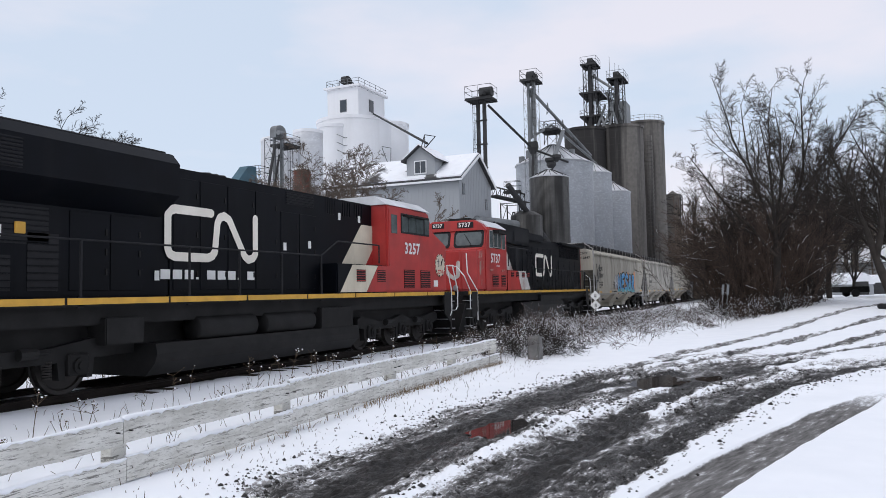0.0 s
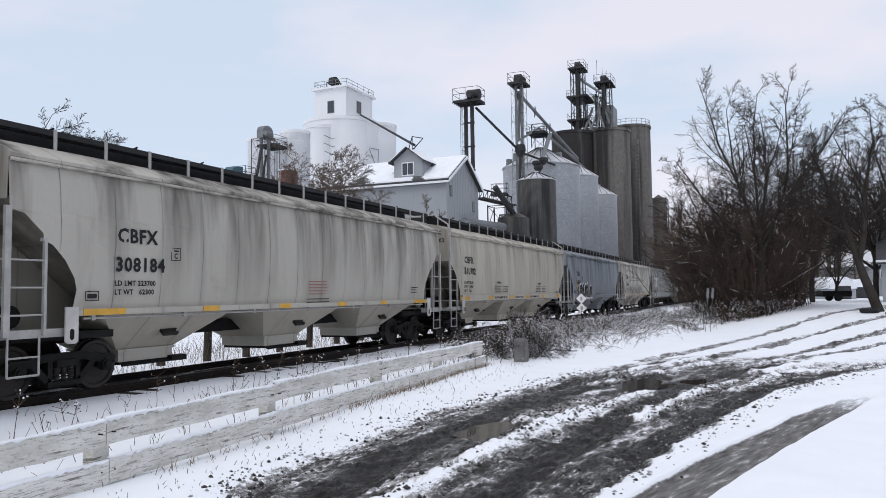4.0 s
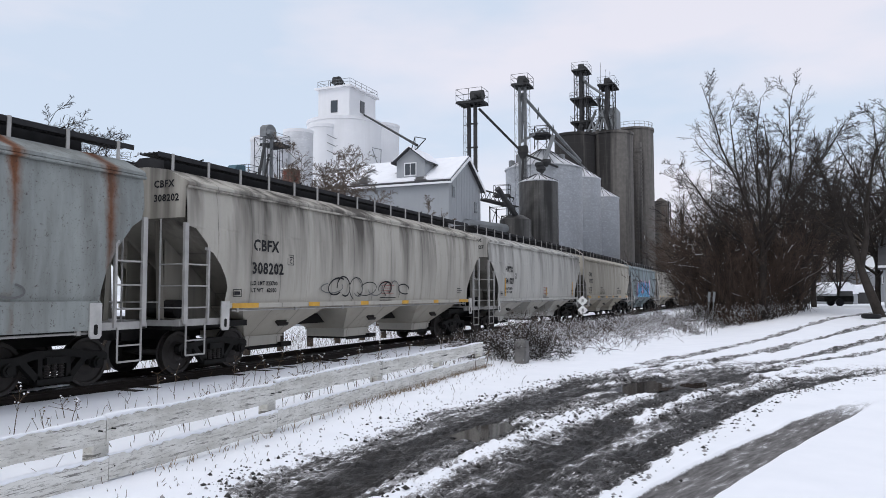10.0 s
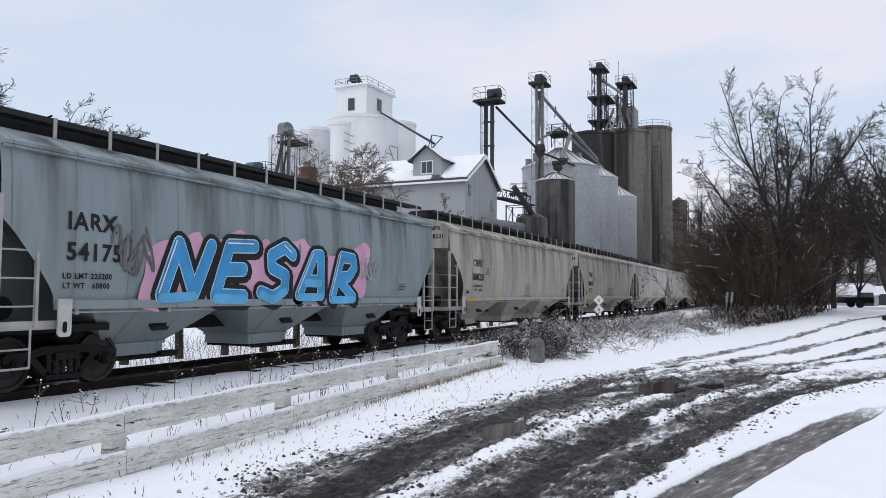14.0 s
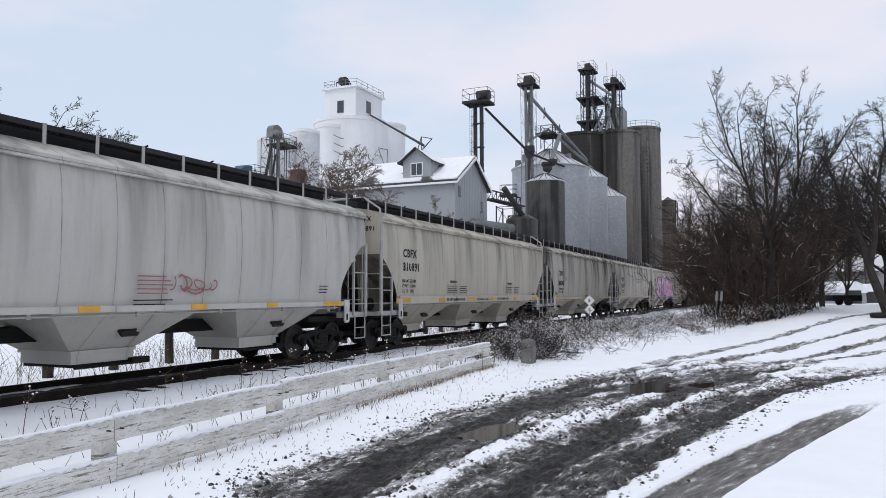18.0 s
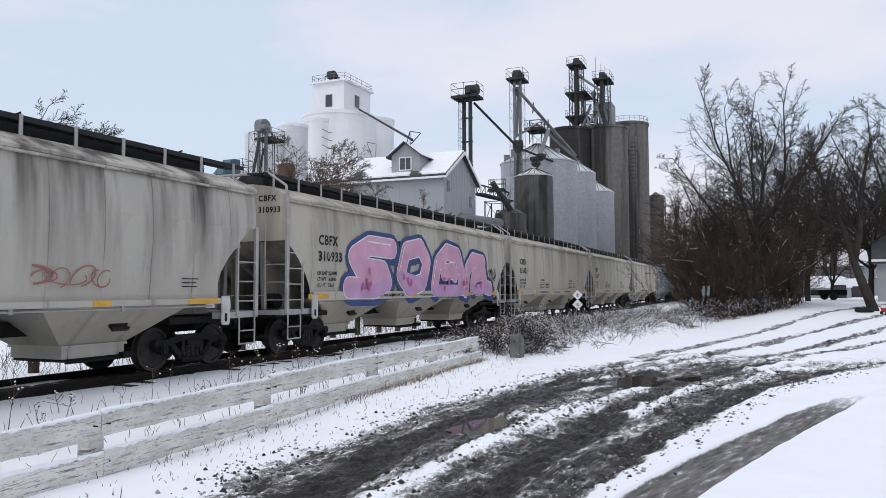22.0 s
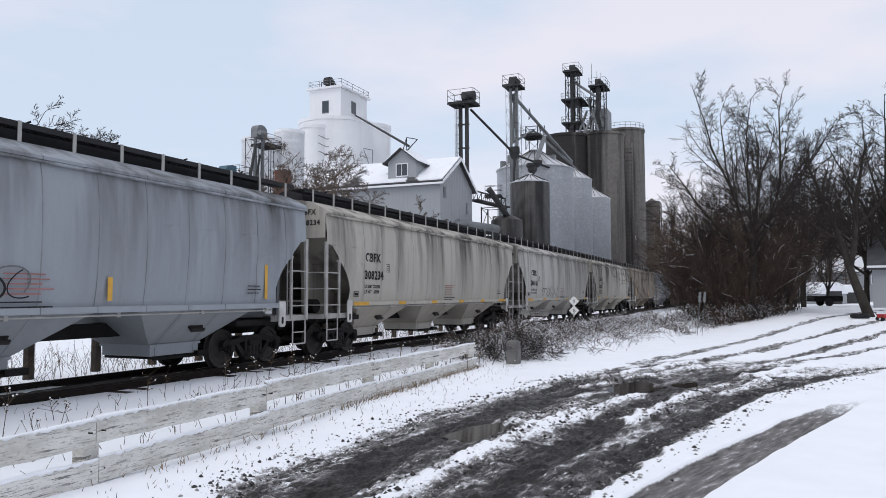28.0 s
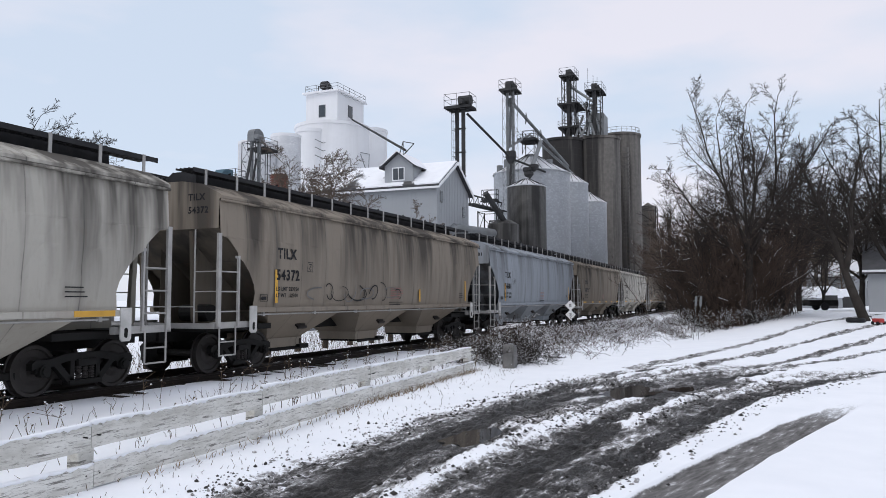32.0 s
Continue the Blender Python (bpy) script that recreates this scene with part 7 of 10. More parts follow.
def hopper_body(L, kind):
    """Shell of a covered hopper: bulged side sheets in panels, curved cut-outs at the ends, pitched roof."""
    hx = half_body(L, kind)
    cut = {"A": [(0.0, 3.15), (0.26, 3.10), (0.60, 2.80), (0.63, 2.68), (0.80, 2.60), (1.04, 2.36), (1.24, 2.06), (1.30, 1.86), (1.24, 1.45)],
           "C": [(0.0, 2.85), (0.22, 2.70), (0.52, 2.42), (0.80, 2.10), (1.0, 1.80), (1.08, 1.60), (1.10, 1.45)],
           "N": [(0.0, 3.2), (0.3, 3.0), (0.62, 2.6), (0.85, 2.2), (0.95, 1.8), (1.0, 1.5), (1.0, 1.42)],
           "I": [(0.0, 2.85), (0.25, 2.60), (0.50, 2.30), (0.74, 2.0), (0.92, 1.75), (1.0, 1.60), (1.02, 1.45)]}[kind]

    def x_end(z):
        if z >= cut[0][1]:
            return 0.0
        for (a, za), (b, zb) in zip(cut, cut[1:]):
            if za >= z >= zb:
                return a + (b - a) * (za - z) / (za - zb)
        return cut[-1][0]

    bm = bmesh.new()
    zs = sorted({1.45, 1.6, 1.75, 1.86, 2.06, 2.2, 2.36, 2.5, 2.6, 2.68, 2.8, 2.85, 3.0, 3.10, 3.15, 3.4, 3.7, 3.98})
    panels = int(round(2 * (hx - 0.1) / (1.16 if kind != "I" else 1.02)))
    us = [k / (panels * 4) for k in range(panels * 4 + 1)]
    for s in (-1, 1):
        grid = []
        for z in zs:
            row = []
            e = hx - x_end(z)
            for k, u in enumerate(us):
                f = (k % 4) / 4
                bulge = 0.034 * (1 - (2 * f - 1) ** 2) * min(1, (z - 1.4) / 0.4) * min(1, (4.05 - z) / 0.4)
                row.append(bm.verts.new((-e + 2 * e * u, s * (-side_y(z) + bulge), z)))
            grid.append(row)
        for a, b in zip(grid, grid[1:]):
            for k in range(len(us) - 1):
                bm.faces.new((a[k], a[k + 1], b[k + 1], b[k]))
    # roof: eaves curve, slope to the walkway, hatch crown
    prof = [(-1.53, 3.98), (-1.60, 4.0), (-1.60, 4.06), (-1.53, 4.11), (-1.0, 4.36), (-0.45, 4.44), (0.45, 4.44), (1.0, 4.36), (1.53, 4.11), (1.60, 4.06), (1.60, 4.0), (1.53, 3.98)]
    ra = [bm.verts.new((-hx, y, z)) for y, z in prof]
    rb = [bm.verts.new((hx, y, z)) for y, z in prof]
    for k in range(len(prof) - 1):
        bm.faces.new((ra[k], ra[k + 1], rb[k + 1], rb[k]))
    # end sheets: upright above, sloping in below
    for s in (-1, 1):
        top = 3.32 if kind != "C" else 2.95
        a = [bm.verts.new((s * hx, yy, zz)) for yy, zz in prof + [(1.53, top), (-1.53, top)]]
        bm.faces.new(a)
    me = finish("body", bm, PAINT)
    return me, hx, x_end, cut


def grate_mesh(hx):
    """Roof walkway: edge bars and slats on both sides of the hatches."""
    bm = bmesh.new()
    for s in (-1, 1):
        for y in (0.50, 0.62, 0.74, 0.86, 1.0):
            box(bm, -hx - 0.25, hx + 0.25, s * y - 0.012, s * y + 0.012, 4.655 if y < 0.99 else 4.60, 4.70)
        n = int(2 * hx / 0.13)
        for k in range(n + 1):
            x = -hx - 0.2 + (2 * hx + 0.4) * k / n
            box(bm, x - 0.05, x + 0.05, s * 0.75 - 0.25, s * 0.75 + 0.25, 4.662, 4.684)
    return finish("running_board", bm, GRATING)


def hopper_bay_mesh(w_top, w_low, z0, z1, depth=1.50):
    bm = bmesh.new()
    hexa(bm, [(-w_low / 2, -0.62, z0), (w_low / 2, -0.62, z0), (w_low / 2, 0.62, z0), (-w_low / 2, 0.62, z0)],
         [(-w_top / 2, -depth, z1), (w_top / 2, -depth, z1), (w_top / 2, depth, z1), (-w_top / 2, depth, z1)])
    return finish("hopper_bay", bm, PAINT)


def gate_mesh(w):
    bm = bmesh.new()
    box(bm, -w / 2 + 0.02, w / 2 - 0.02, -0.66, 0.66, 0.36, 0.44)
    box(bm, w / 2 - 0.1, w / 2 + 0.35, -0.80, -0.60, 0.34, 0.46)
    rod(bm, (-w / 2, -0.75, 0.36), (w / 2 + 0.3, -0.75, 0.36), 0.03, 6)
    return finish("outlet_gate", bm, STEEL_DARK)


def outlet_mesh(w, z):
    """Square collar under a bay."""
    bm = bmesh.new()
    box(bm, -w / 2 - 0.03, w / 2 + 0.03, -0.68, 0.68, 0.42, z + 0.03)
    box(bm, -w / 2 - 0.07, w / 2 + 0.07, -0.72, 0.72, z, z + 0.05)
    return finish("outlet_collar", bm, PAINT)


def vibrator_mesh():
    """Rusty vibrator bracket on the side of a bay."""
    bm = bmesh.new()
    box(bm, -0.20, 0.20, -0.03, 0.02, -0.08, 0.08)
    box(bm, -0.22, 0.22, -0.05, 0.0, 0.03, 0.06)
    box(bm, -0.22, 0.22, -0.05, 0.0, -0.06, -0.03)
    return finish("vibrator_bracket", bm, WHEEL_STEEL)


def build_hopper(L, kind):
    """One covered hopper, all its parts, centred on the rail line."""
    car = thing("covered_hopper", pose(0, 0, 0), "covered hopper wagon", "freight wagon", "hopper wagons of the train")
    me, hx, x_end, cut = hopper_body(L, kind)
    part("body", me, None, car)
    for s in (-1, 1):
        # seam rib below the eaves and the side sill
        bm = bmesh.new()
        extrude_x(bm, [(s * 1.585, 3.93), (s * 1.625, 3.945), (s * 1.625, 3.975), (s * 1.585, 3.995)], -hx, hx)
        part("top_chord", bm, PAINT, car)
        bm = bmesh.new()
        sx = hx - cut[-1][0] - 0.02
        z0, z1 = {"A": (1.40, 1.52), "C": (1.40, 1.65), "N": (1.08, 1.60), "I": (1.38, 1.54)}[kind]
        extrude_x(bm, [(s * 1.50, z0), (s * 1.64, z0), (s * 1.645, z0 + 0.02), (s * 1.645, z1 - 0.01), (s * 1.60, z1), (s * 1.50, z1)], -sx, sx)
        part("side_sill", bm, PAINT, car)
        bm = bmesh.new()
        rod(bm, (-sx + 0.2, s * 1.55, z0 - 0.05), (sx - 0.2, s * 1.55, z0 - 0.05), 0.022, 6)
        for k in range(7):
            xx = -sx + 0.4 + (2 * sx - 0.8) * k / 6
            box(bm, xx - 0.04, xx + 0.04, s * 1.55 - 0.03, s * 1.55 + 0.03, z0 - 0.09, z0)
        part("sill_pipe", bm, LADDER_PAINT, car)
    for s in (-1, 1):
        # sloping end sheet in the recess, with its stiffeners
        bm = bmesh.new()
        zt = 3.32 if kind != "C" else 2.95
        foot = 2.5
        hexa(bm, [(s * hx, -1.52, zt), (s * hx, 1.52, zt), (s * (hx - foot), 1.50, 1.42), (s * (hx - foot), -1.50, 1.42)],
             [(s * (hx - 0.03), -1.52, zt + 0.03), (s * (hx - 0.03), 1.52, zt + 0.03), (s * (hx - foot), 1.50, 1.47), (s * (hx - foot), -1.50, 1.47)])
        slope = part("slope_sheet", bm, PAINT, car, "grimy sloping end sheet, toned down for recess shade")
        for y in (-0.75, 0.75):
            bm = bmesh.new()
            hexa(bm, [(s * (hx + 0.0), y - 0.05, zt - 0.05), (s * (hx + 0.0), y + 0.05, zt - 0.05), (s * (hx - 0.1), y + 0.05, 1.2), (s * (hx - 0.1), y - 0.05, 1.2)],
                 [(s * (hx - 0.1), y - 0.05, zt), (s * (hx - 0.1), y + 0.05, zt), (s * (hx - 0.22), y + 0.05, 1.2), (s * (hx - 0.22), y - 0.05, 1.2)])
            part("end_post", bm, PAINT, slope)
        # webs between the slope and the platform, the brake gear under it
        for y in (-0.55, 0.55):
            bm = bmesh.new()
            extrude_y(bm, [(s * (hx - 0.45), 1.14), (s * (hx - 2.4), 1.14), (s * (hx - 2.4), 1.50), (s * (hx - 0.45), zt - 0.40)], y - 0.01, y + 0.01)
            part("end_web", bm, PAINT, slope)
        # end platform and striker
        bm = bmesh.new()
        box(bm, min(s * (hx - 1.3), s * (hx + 0.12)), max(s * (hx - 1.3), s * (hx + 0.12)), -1.56, -1.42, 1.06, 1.20)
        box(bm, min(s * (hx - 1.3), s * (hx + 0.12)), max(s * (hx - 1.3), s * (hx + 0.12)), 1.42, 1.56, 1.06, 1.20)
        box(bm, min(s * (hx + 0.02), s * (hx + 0.14)), max(s * (hx + 0.02), s * (hx + 0.14)), -1.56, 1.56, 1.06, 1.18)
        part("end_sill", bm, LADDER_PAINT, car)
        bm = bmesh.new()
        box(bm, min(s * (hx - 1.3), s * (hx + 0.1)), max(s * (hx - 1.3), s * (hx + 0.1)), -1.42, 1.42, 1.12, 1.15)
        part("end_platform", bm, STEEL_DARK, car)
        bm = bmesh.new()
        box(bm, min(s * (hx - 2.0), s * (hx + 0.35)), max(s * (hx - 2.0), s * (hx + 0.35)), -0.20, 0.20, 0.74, 1.05)
        box(bm, min(s * (hx + 0.3), s * (L / 2 - 0.01)), max(s * (hx + 0.3), s * (L / 2 - 0.01)), -0.13, 0.13, 0.78, 0.98)
        part("coupler", bm, STEEL_DARK, car, "cast steel coupler and draft box")
        bm = bmesh.new()
        box(bm, min(s * (hx - 2.4), s * (hx + 0.02)), max(s * (hx - 2.4), s * (hx + 0.02)), -1.25, 1.25, 0.98, 1.115)
        part("shear_plate", bm, STEEL_DARK, car)
        # lifting plate hung from the end of the sill, with its slot
        lx = s * (hx - 1.14)
        bm = bmesh.new()
        extrude_y(bm, [(lx - 0.13, 1.56), (lx + 0.13, 1.56), (lx + 0.13, 0.98), (lx + 0.09, 0.93), (lx - 0.09, 0.93), (lx - 0.13, 0.98)], -1.665, -1.635)
        lug = part("roping_lug", bm, LUG_PAINT, car, "white lifting plate with a slot")
        bm = bmesh.new()
        extrude_y(bm, [(lx + 0.045 * math.cos(2 * math.pi * k / 12), 1.09 + (0.05 if k < 6 else -0.05) + 0.045 * math.sin(2 * math.pi * k / 12)) for k in range(12)], -1.669, -1.666)
        part("slot", bm, STEEL_DARK, lug)
        for y in (-1.58, 1.58):
            side = -1 if y < 0 else 1
            # side ladder: two stiles and rungs, and the stirrup below
            lad = None
            tall = 4.2 if kind == "C" else 3.2
            for off, zt2, half in ((0.02, tall, 0.055), (-0.66, 2.66, 0.026)):
                bm = bmesh.new()
                xx = s * (hx + off)
                box(bm, xx - half, xx + half, y - 0.03, y + 0.03, 1.10, zt2)
                if half < 0.05:
                    box(bm, min(xx, xx + s * 0.03) - 0.026, max(xx, xx + s * 0.03) + 0.026, y - 0.03, y + 0.05, zt2, zt2 + 0.06)
                if lad is None:
                    lad = part("side_ladder", bm, LADDER_PAINT, car)
                else:
                    part("stile", bm, LADDER_PAINT, lad)
            for k in range(3 if kind != "C" else 4):
                z = 1.44 + (0.45 if kind != "C" else 0.40) * k
                if z > tall:
                    break
                bm = bmesh.new()
                x0, x1 = s * (hx + 0.02), s * (hx - (0.66 if z < 2.7 else 0.35))
                rod(bm, (x0, y, z), (x1, y, z), 0.017, 5)
                part("rung", bm, LADDER_PAINT, lad)
            if side < 0:
                bm = bmesh.new()
                a, b = s * (hx - 0.02), s * (hx - 0.58)
                path_rod(bm, [(a, y, 1.1), (a, y, 0.46), (b, y, 0.46), (b, y, 1.1)], 0.02, 5)
                rod(bm, (a, y, 0.76), (b, y, 0.76), 0.017, 5)
                part("step_stirrup", bm, LADDER_PAINT, car)
        # end ladder and handrails across the end
        bm = bmesh.new()
        for k in range(3):
            rod(bm, (s * (hx + 0.08), -1.56, 1.44 + 0.45 * k), (s * (hx + 0.08), -0.95, 1.44 + 0.45 * k), 0.014, 5)
        rod(bm, (s * (hx + 0.08), -0.95, 1.12), (s * (hx + 0.08), -0.95, 3.3), 0.020, 5)
        rod(bm, (s * (hx + 0.08), 0.5, 1.55), (s * (hx + 0.08), -0.95, 1.55), 0.016, 5)
        part("end_ladder", bm, LADDER_PAINT, car)
        add_truck(car, s * (L / 2 - TRUCK_POSE))
    # brake cylinder and reservoir on one end platform
    bm = bmesh.new()
    rod(bm, (-hx + 0.55, -0.9, 1.40), (-hx + 0.55, -0.1, 1.40), 0.20, 14)
    part("air_reservoir", bm, STEEL_DARK, car)
    bm = bmesh.new()
    for k in range(24):
        a, b = 2 * math.pi * k / 24, 2 * math.pi * (k + 1) / 24
        rod(bm, (hx + 0.14, 0.55 + 0.28 * math.cos(a), 2.0 + 0.28 * math.sin(a)), (hx + 0.14, 0.55 + 0.28 * math.cos(b), 2.0 + 0.28 * math.sin(b)), 0.014, 4)
    for a in (0.3, 2.4, 4.5):
        rod(bm, (hx + 0.14, 0.55, 2.0), (hx + 0.14, 0.55 + 0.28 * math.cos(a), 2.0 + 0.28 * math.sin(a)), 0.012, 4)
    part("brake_wheel", bm, STEEL_DARK, car)
    # discharge bays
    bays = {"A": 3, "C": 3, "N": 4, "I": 3}[kind]
    span = {"A": 14.1, "C": 14.4, "N": 15.2, "I": 12.6}[kind]
    wt = span / bays
    low = 1.40 if kind != "N" else 0.9
    z_low = 0.62 if kind != "N" else 0.62
    bay_me, gate_me, vib_me = hopper_bay_mesh({"A": 3.7, "C": 4.2, "N": 2.4, "I": 3.5}[kind], low, z_low, 1.44), gate_mesh(low), vibrator_mesh()
    collar_me = outlet_mesh(low, z_low)
    for k in range(bays):
        cx = -span / 2 + wt * (k + 0.5)
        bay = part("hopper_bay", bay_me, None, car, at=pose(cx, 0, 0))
        part("outlet_collar", collar_me, None, bay)
        part("outlet_gate", gate_me, None, bay)
        part("vibrator_bracket", vib_me, None, bay, at=pose(0.2, -1.09, 0.98, -43, 0, 0))
    bm = bmesh.new()
    box(bm, -L / 2 + 2.6, L / 2 - 2.6, -0.18, 0.18, 0.86, 1.14)
    part("centre_sill", bm, STEEL_DARK, car)
    # roof walkway on its brackets, hatch trough
    walkway = part("running_board", grate_mesh(hx), None, car, "dark steel grating roof walkway")
    n = int(round(2 * hx / 1.16))
    bm = bmesh.new()
    extrude_y(bm, [(-0.035, 4.33), (0.035, 4.33), (0.035, 4.71), (-0.035, 4.71)], -0.01, 0.01)
    br = finish("bracket", bm, LADDER_PAINT)
    for k in range(n + 1):
        x = -hx + 0.15 + (2 * hx - 0.3) * k / n
        for s in (-1, 1):
            part("bracket", br, None, walkway, at=pose(x, s * 1.02, 0))
    if kind == "C":
        for s in (-1, 1):
            bm = bmesh.new()
            path_rod(bm, [(s * (hx + 0.0), -1.55, 3.9), (s * (hx + 0.0), -1.52, 4.35), (s * (hx + 0.05), -1.0, 4.70), (s * (hx + 0.05), 1.0, 4.70)], 0.035, 6)
            part("corner_rail", bm, LADDER_PAINT, walkway)
    bm = bmesh.new()
    extrude_x(bm, [(-0.44, 4.43), (-0.42, 4.68), (-0.28, 4.77), (0.28, 4.77), (0.42, 4.68), (0.44, 4.43)], -hx + 0.5, hx - 0.5)
    part("hatch_cover", bm, GRATING, car, "dark weathered trough hatch cover")
    bm = bmesh.new()
    for k in range(int(hx)):
        x = -hx + 1.4 + 2.0 * k
        box(bm, x, x + 0.09, -0.47, 0.47, 4.74, 4.80)
        rod(bm, (x + 0.05, -0.45, 4.76), (x + 0.2, -0.56, 4.86), 0.02, 5)
    part("hatch_latch", bm, STEEL_DARK, car)
    return car


def dress_hopper(car, L, kind, paint, grime, mark, number, spec):
    """Colour of the paint, and the writing on the near side."""
    hx = half_body(L, kind)
    for o in car.children_recursive:
        o.color = (*paint, min(1.0, grime + 0.18))
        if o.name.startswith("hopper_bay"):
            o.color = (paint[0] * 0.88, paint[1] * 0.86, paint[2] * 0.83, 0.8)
        # end recess: its shade is put into the colour, paint halved, full grime
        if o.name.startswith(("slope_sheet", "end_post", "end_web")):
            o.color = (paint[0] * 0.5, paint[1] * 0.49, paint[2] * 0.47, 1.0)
        if kind == "N" and o.name.startswith(("hopper_bay", "outlet_collar")):
            o.color = (0.05, 0.047, 0.043, 1.0)
    y = CAR_FACE - 0.032
    if kind == "N":
        bm = bmesh.new()
        box(bm, -hx + 1.5, -hx + 3.55, y + 0.003, y + 0.006, 2.26, 3.16)
        part("paint_patch", bm, LUG_PAINT, car, "pale repainted patch behind the number")
    lx = -hx + {"A": 2.12, "C": 1.35, "N": 1.70, "I": 1.15}[kind]
    size = spec.get("size", 0.37 if kind != "I" else 0.42)
    za, zb = {"A": (2.74, 2.20), "C": (2.92, 2.48), "N": (2.78, 2.36), "I": (2.74, 2.22)}[kind]
    lettering(mark, size, lx, y, za, INK, car)
    lettering(number, size, lx - (0.04 if kind == "A" else 0.0), y, zb, INK, car)
    lettering(mark, 0.21, -hx - 0.006, -0.66, 3.98, INK, car, -90)
    lettering(number, 0.21, -hx - 0.006, -0.66, 3.68, INK, car, -90)
    lines = {"A": ("LD LMT 223700", "LT WT   62300"), "C": ("LD LMT 223100", "LT WT   62900", "CU FT   5161"), "N": ("LD LMT 218500", "LT WT   67500"), "I": ("LD LMT 225200", "LT WT   60800")}[kind]
    for k, t in enumerate(lines):
        lettering(t, 0.135, lx - 0.06, y, {"A": 1.93, "C": 2.10, "N": 1.86, "I": 1.90}[kind] - 0.165 * k, INK, car)
    if kind == "A":
        # square clearance mark, builder's panel, and the red notice
        bm = bmesh.new()
        a, b = -hx + 3.47, 2.44
        for q in ((a, a + 0.26, b, b + 0.015), (a, a + 0.26, b + 0.245, b + 0.26), (a, a + 0.015, b, b + 0.26), (a + 0.245, a + 0.26, b, b + 0.26), (a + 0.05, a + 0.21, b + 0.18, b + 0.21)):
            box(bm, q[0], q[1], y, y + 0.004, q[2], q[3])
        mark_frame = part("clearance_mark", bm, INK, car)
        lettering("C", 0.15, a + 0.08, y, b + 0.045, INK, mark_frame)
        bm = bmesh.new()
        a, b = -hx + 1.42, 1.66
        for q in ((a, a + 0.30, b, b + 0.015), (a, a + 0.30, b + 0.155, b + 0.17), (a, a + 0.015, b, b + 0.17), (a + 0.285, a + 0.30, b, b + 0.17), (a + 0.05, a + 0.25, b + 0.04, b + 0.12)):
            box(bm, q[0], q[1], y, y + 0.004, q[2], q[3])
        part("stencil_panel", bm, INK, car)
    # small blocks of unreadable stencil
    for bx, bz, w, n, mat in {"A": ((-0.1, 2.06, 0.95, 5, RED_INK), (-0.2, 1.60, 1.1, 2, INK), (6.0, 1.92, 0.5, 3, INK)), "C": ((6.6, 1.75, 0.5, 2, INK),)}.get(kind, ((0.9, 1.85, 0.9, 4, INK), (5.2, 1.95, 0.5, 3, INK))):
        for k in range(n):
            bm = bmesh.new()
            box(bm, bx, bx + w * random.uniform(0.7, 1), y, y + 0.004, bz - 0.082 * k, bz + 0.022 - 0.082 * k)
            part("stencil_line", bm, mat, car)
    if spec.get("warning"):
        for bx in (-3.45, 2.95):
            lettering("WARNING", 0.125, bx, y, 2.13, INK, car)
            for c in (0, 1):
                for k in range(4):
                    bm = bmesh.new()
                    box(bm, bx - 0.25 + 1.15 * c, bx + (0.70 - 0.1 * (k % 2)) + 0.95 * c, y, y + 0.004, 2.0 - 0.082 * k, 2.022 - 0.082 * k)
                    part("stencil_line", bm, INK, car)
        for a, t, size in ((4.75, "DO NOT HAMMER ON CAR", 0.125), (7.65, "VENT CAR WHEN UNLOADING", 0.085), (10.0, "DO NOT HAMMER ON CAR", 0.115)):
            lettering(t, size, -hx + a * hx / 8.5, -1.652, 1.475, INK, car)
    if spec.get("plates", True):
        places = {"C": ((0.83, 1.0), (4.06, 0.5), (6.85, 0.55), (9.3, 0.5), (12.2, 0.5), (15.0, 0.8))}.get(kind, ((1.38, 0.93), (4.4, 0.5), (7.1, 0.45), (9.8, 0.45), (12.3, 0.4), (14.7, 0.9)))
        spots = [(-hx + a * hx / 8.5, w) for a, w in places]
        zs = (1.45, 1.58) if kind == "C" else (1.405, 1.515)
        for x, w in spots:
            bm = bmesh.new()
            box(bm, x, x + w, -1.656, -1.648, *zs)
            part("reflector_plate", bm, YELLOW, car, "worn yellow reflective plate")
    if spec.get("bands"):
        for x in spec["bands"]:
            bm = bmesh.new()
            box(bm, x - 0.055, x + 0.055, y, y + 0.004, 1.62, 2.45 if abs(x) > 6 else 2.05)
            part("reflector_plate", bm, YELLOW, car, "upright yellow reflective strip")


def tag_scrawl(car, x0, z0, w, h, n, colour, seed, width=0.04):
    """Overlapping sprayed arcs and hooks with no readable form."""
    r = random.Random(seed)
    for k in range(n + 3):
        bm = bmesh.new()
        cx, rx, rz = x0 + w * (k + r.uniform(0.0, 1.0)) / (n + 3), w / n * r.uniform(0.35, 1.1), h * r.uniform(0.28, 0.6)
        a0, turn_by, lean = r.uniform(0, 6.28), r.choice((-1, 1)) * r.uniform(2.6, 5.6), r.uniform(-0.5, 0.7)
        pts = []
        for i in range(16):
            a = a0 + turn_by * i / 15
            q = 1 - 0.35 * i / 15
            pts.append((cx + q * rx * math.cos(a) + lean * q * rz * math.sin(a), z0 + h * 0.5 + q * rz * math.sin(a)))
        strokes(bm, pts, width * r.uniform(0.7, 1.5), CAR_FACE - 0.034 - 0.007 * (k % 4), 6)
        part("spray_scribble", bm, SMOKE_G if colour is INK and k % 3 == 0 else colour, car)


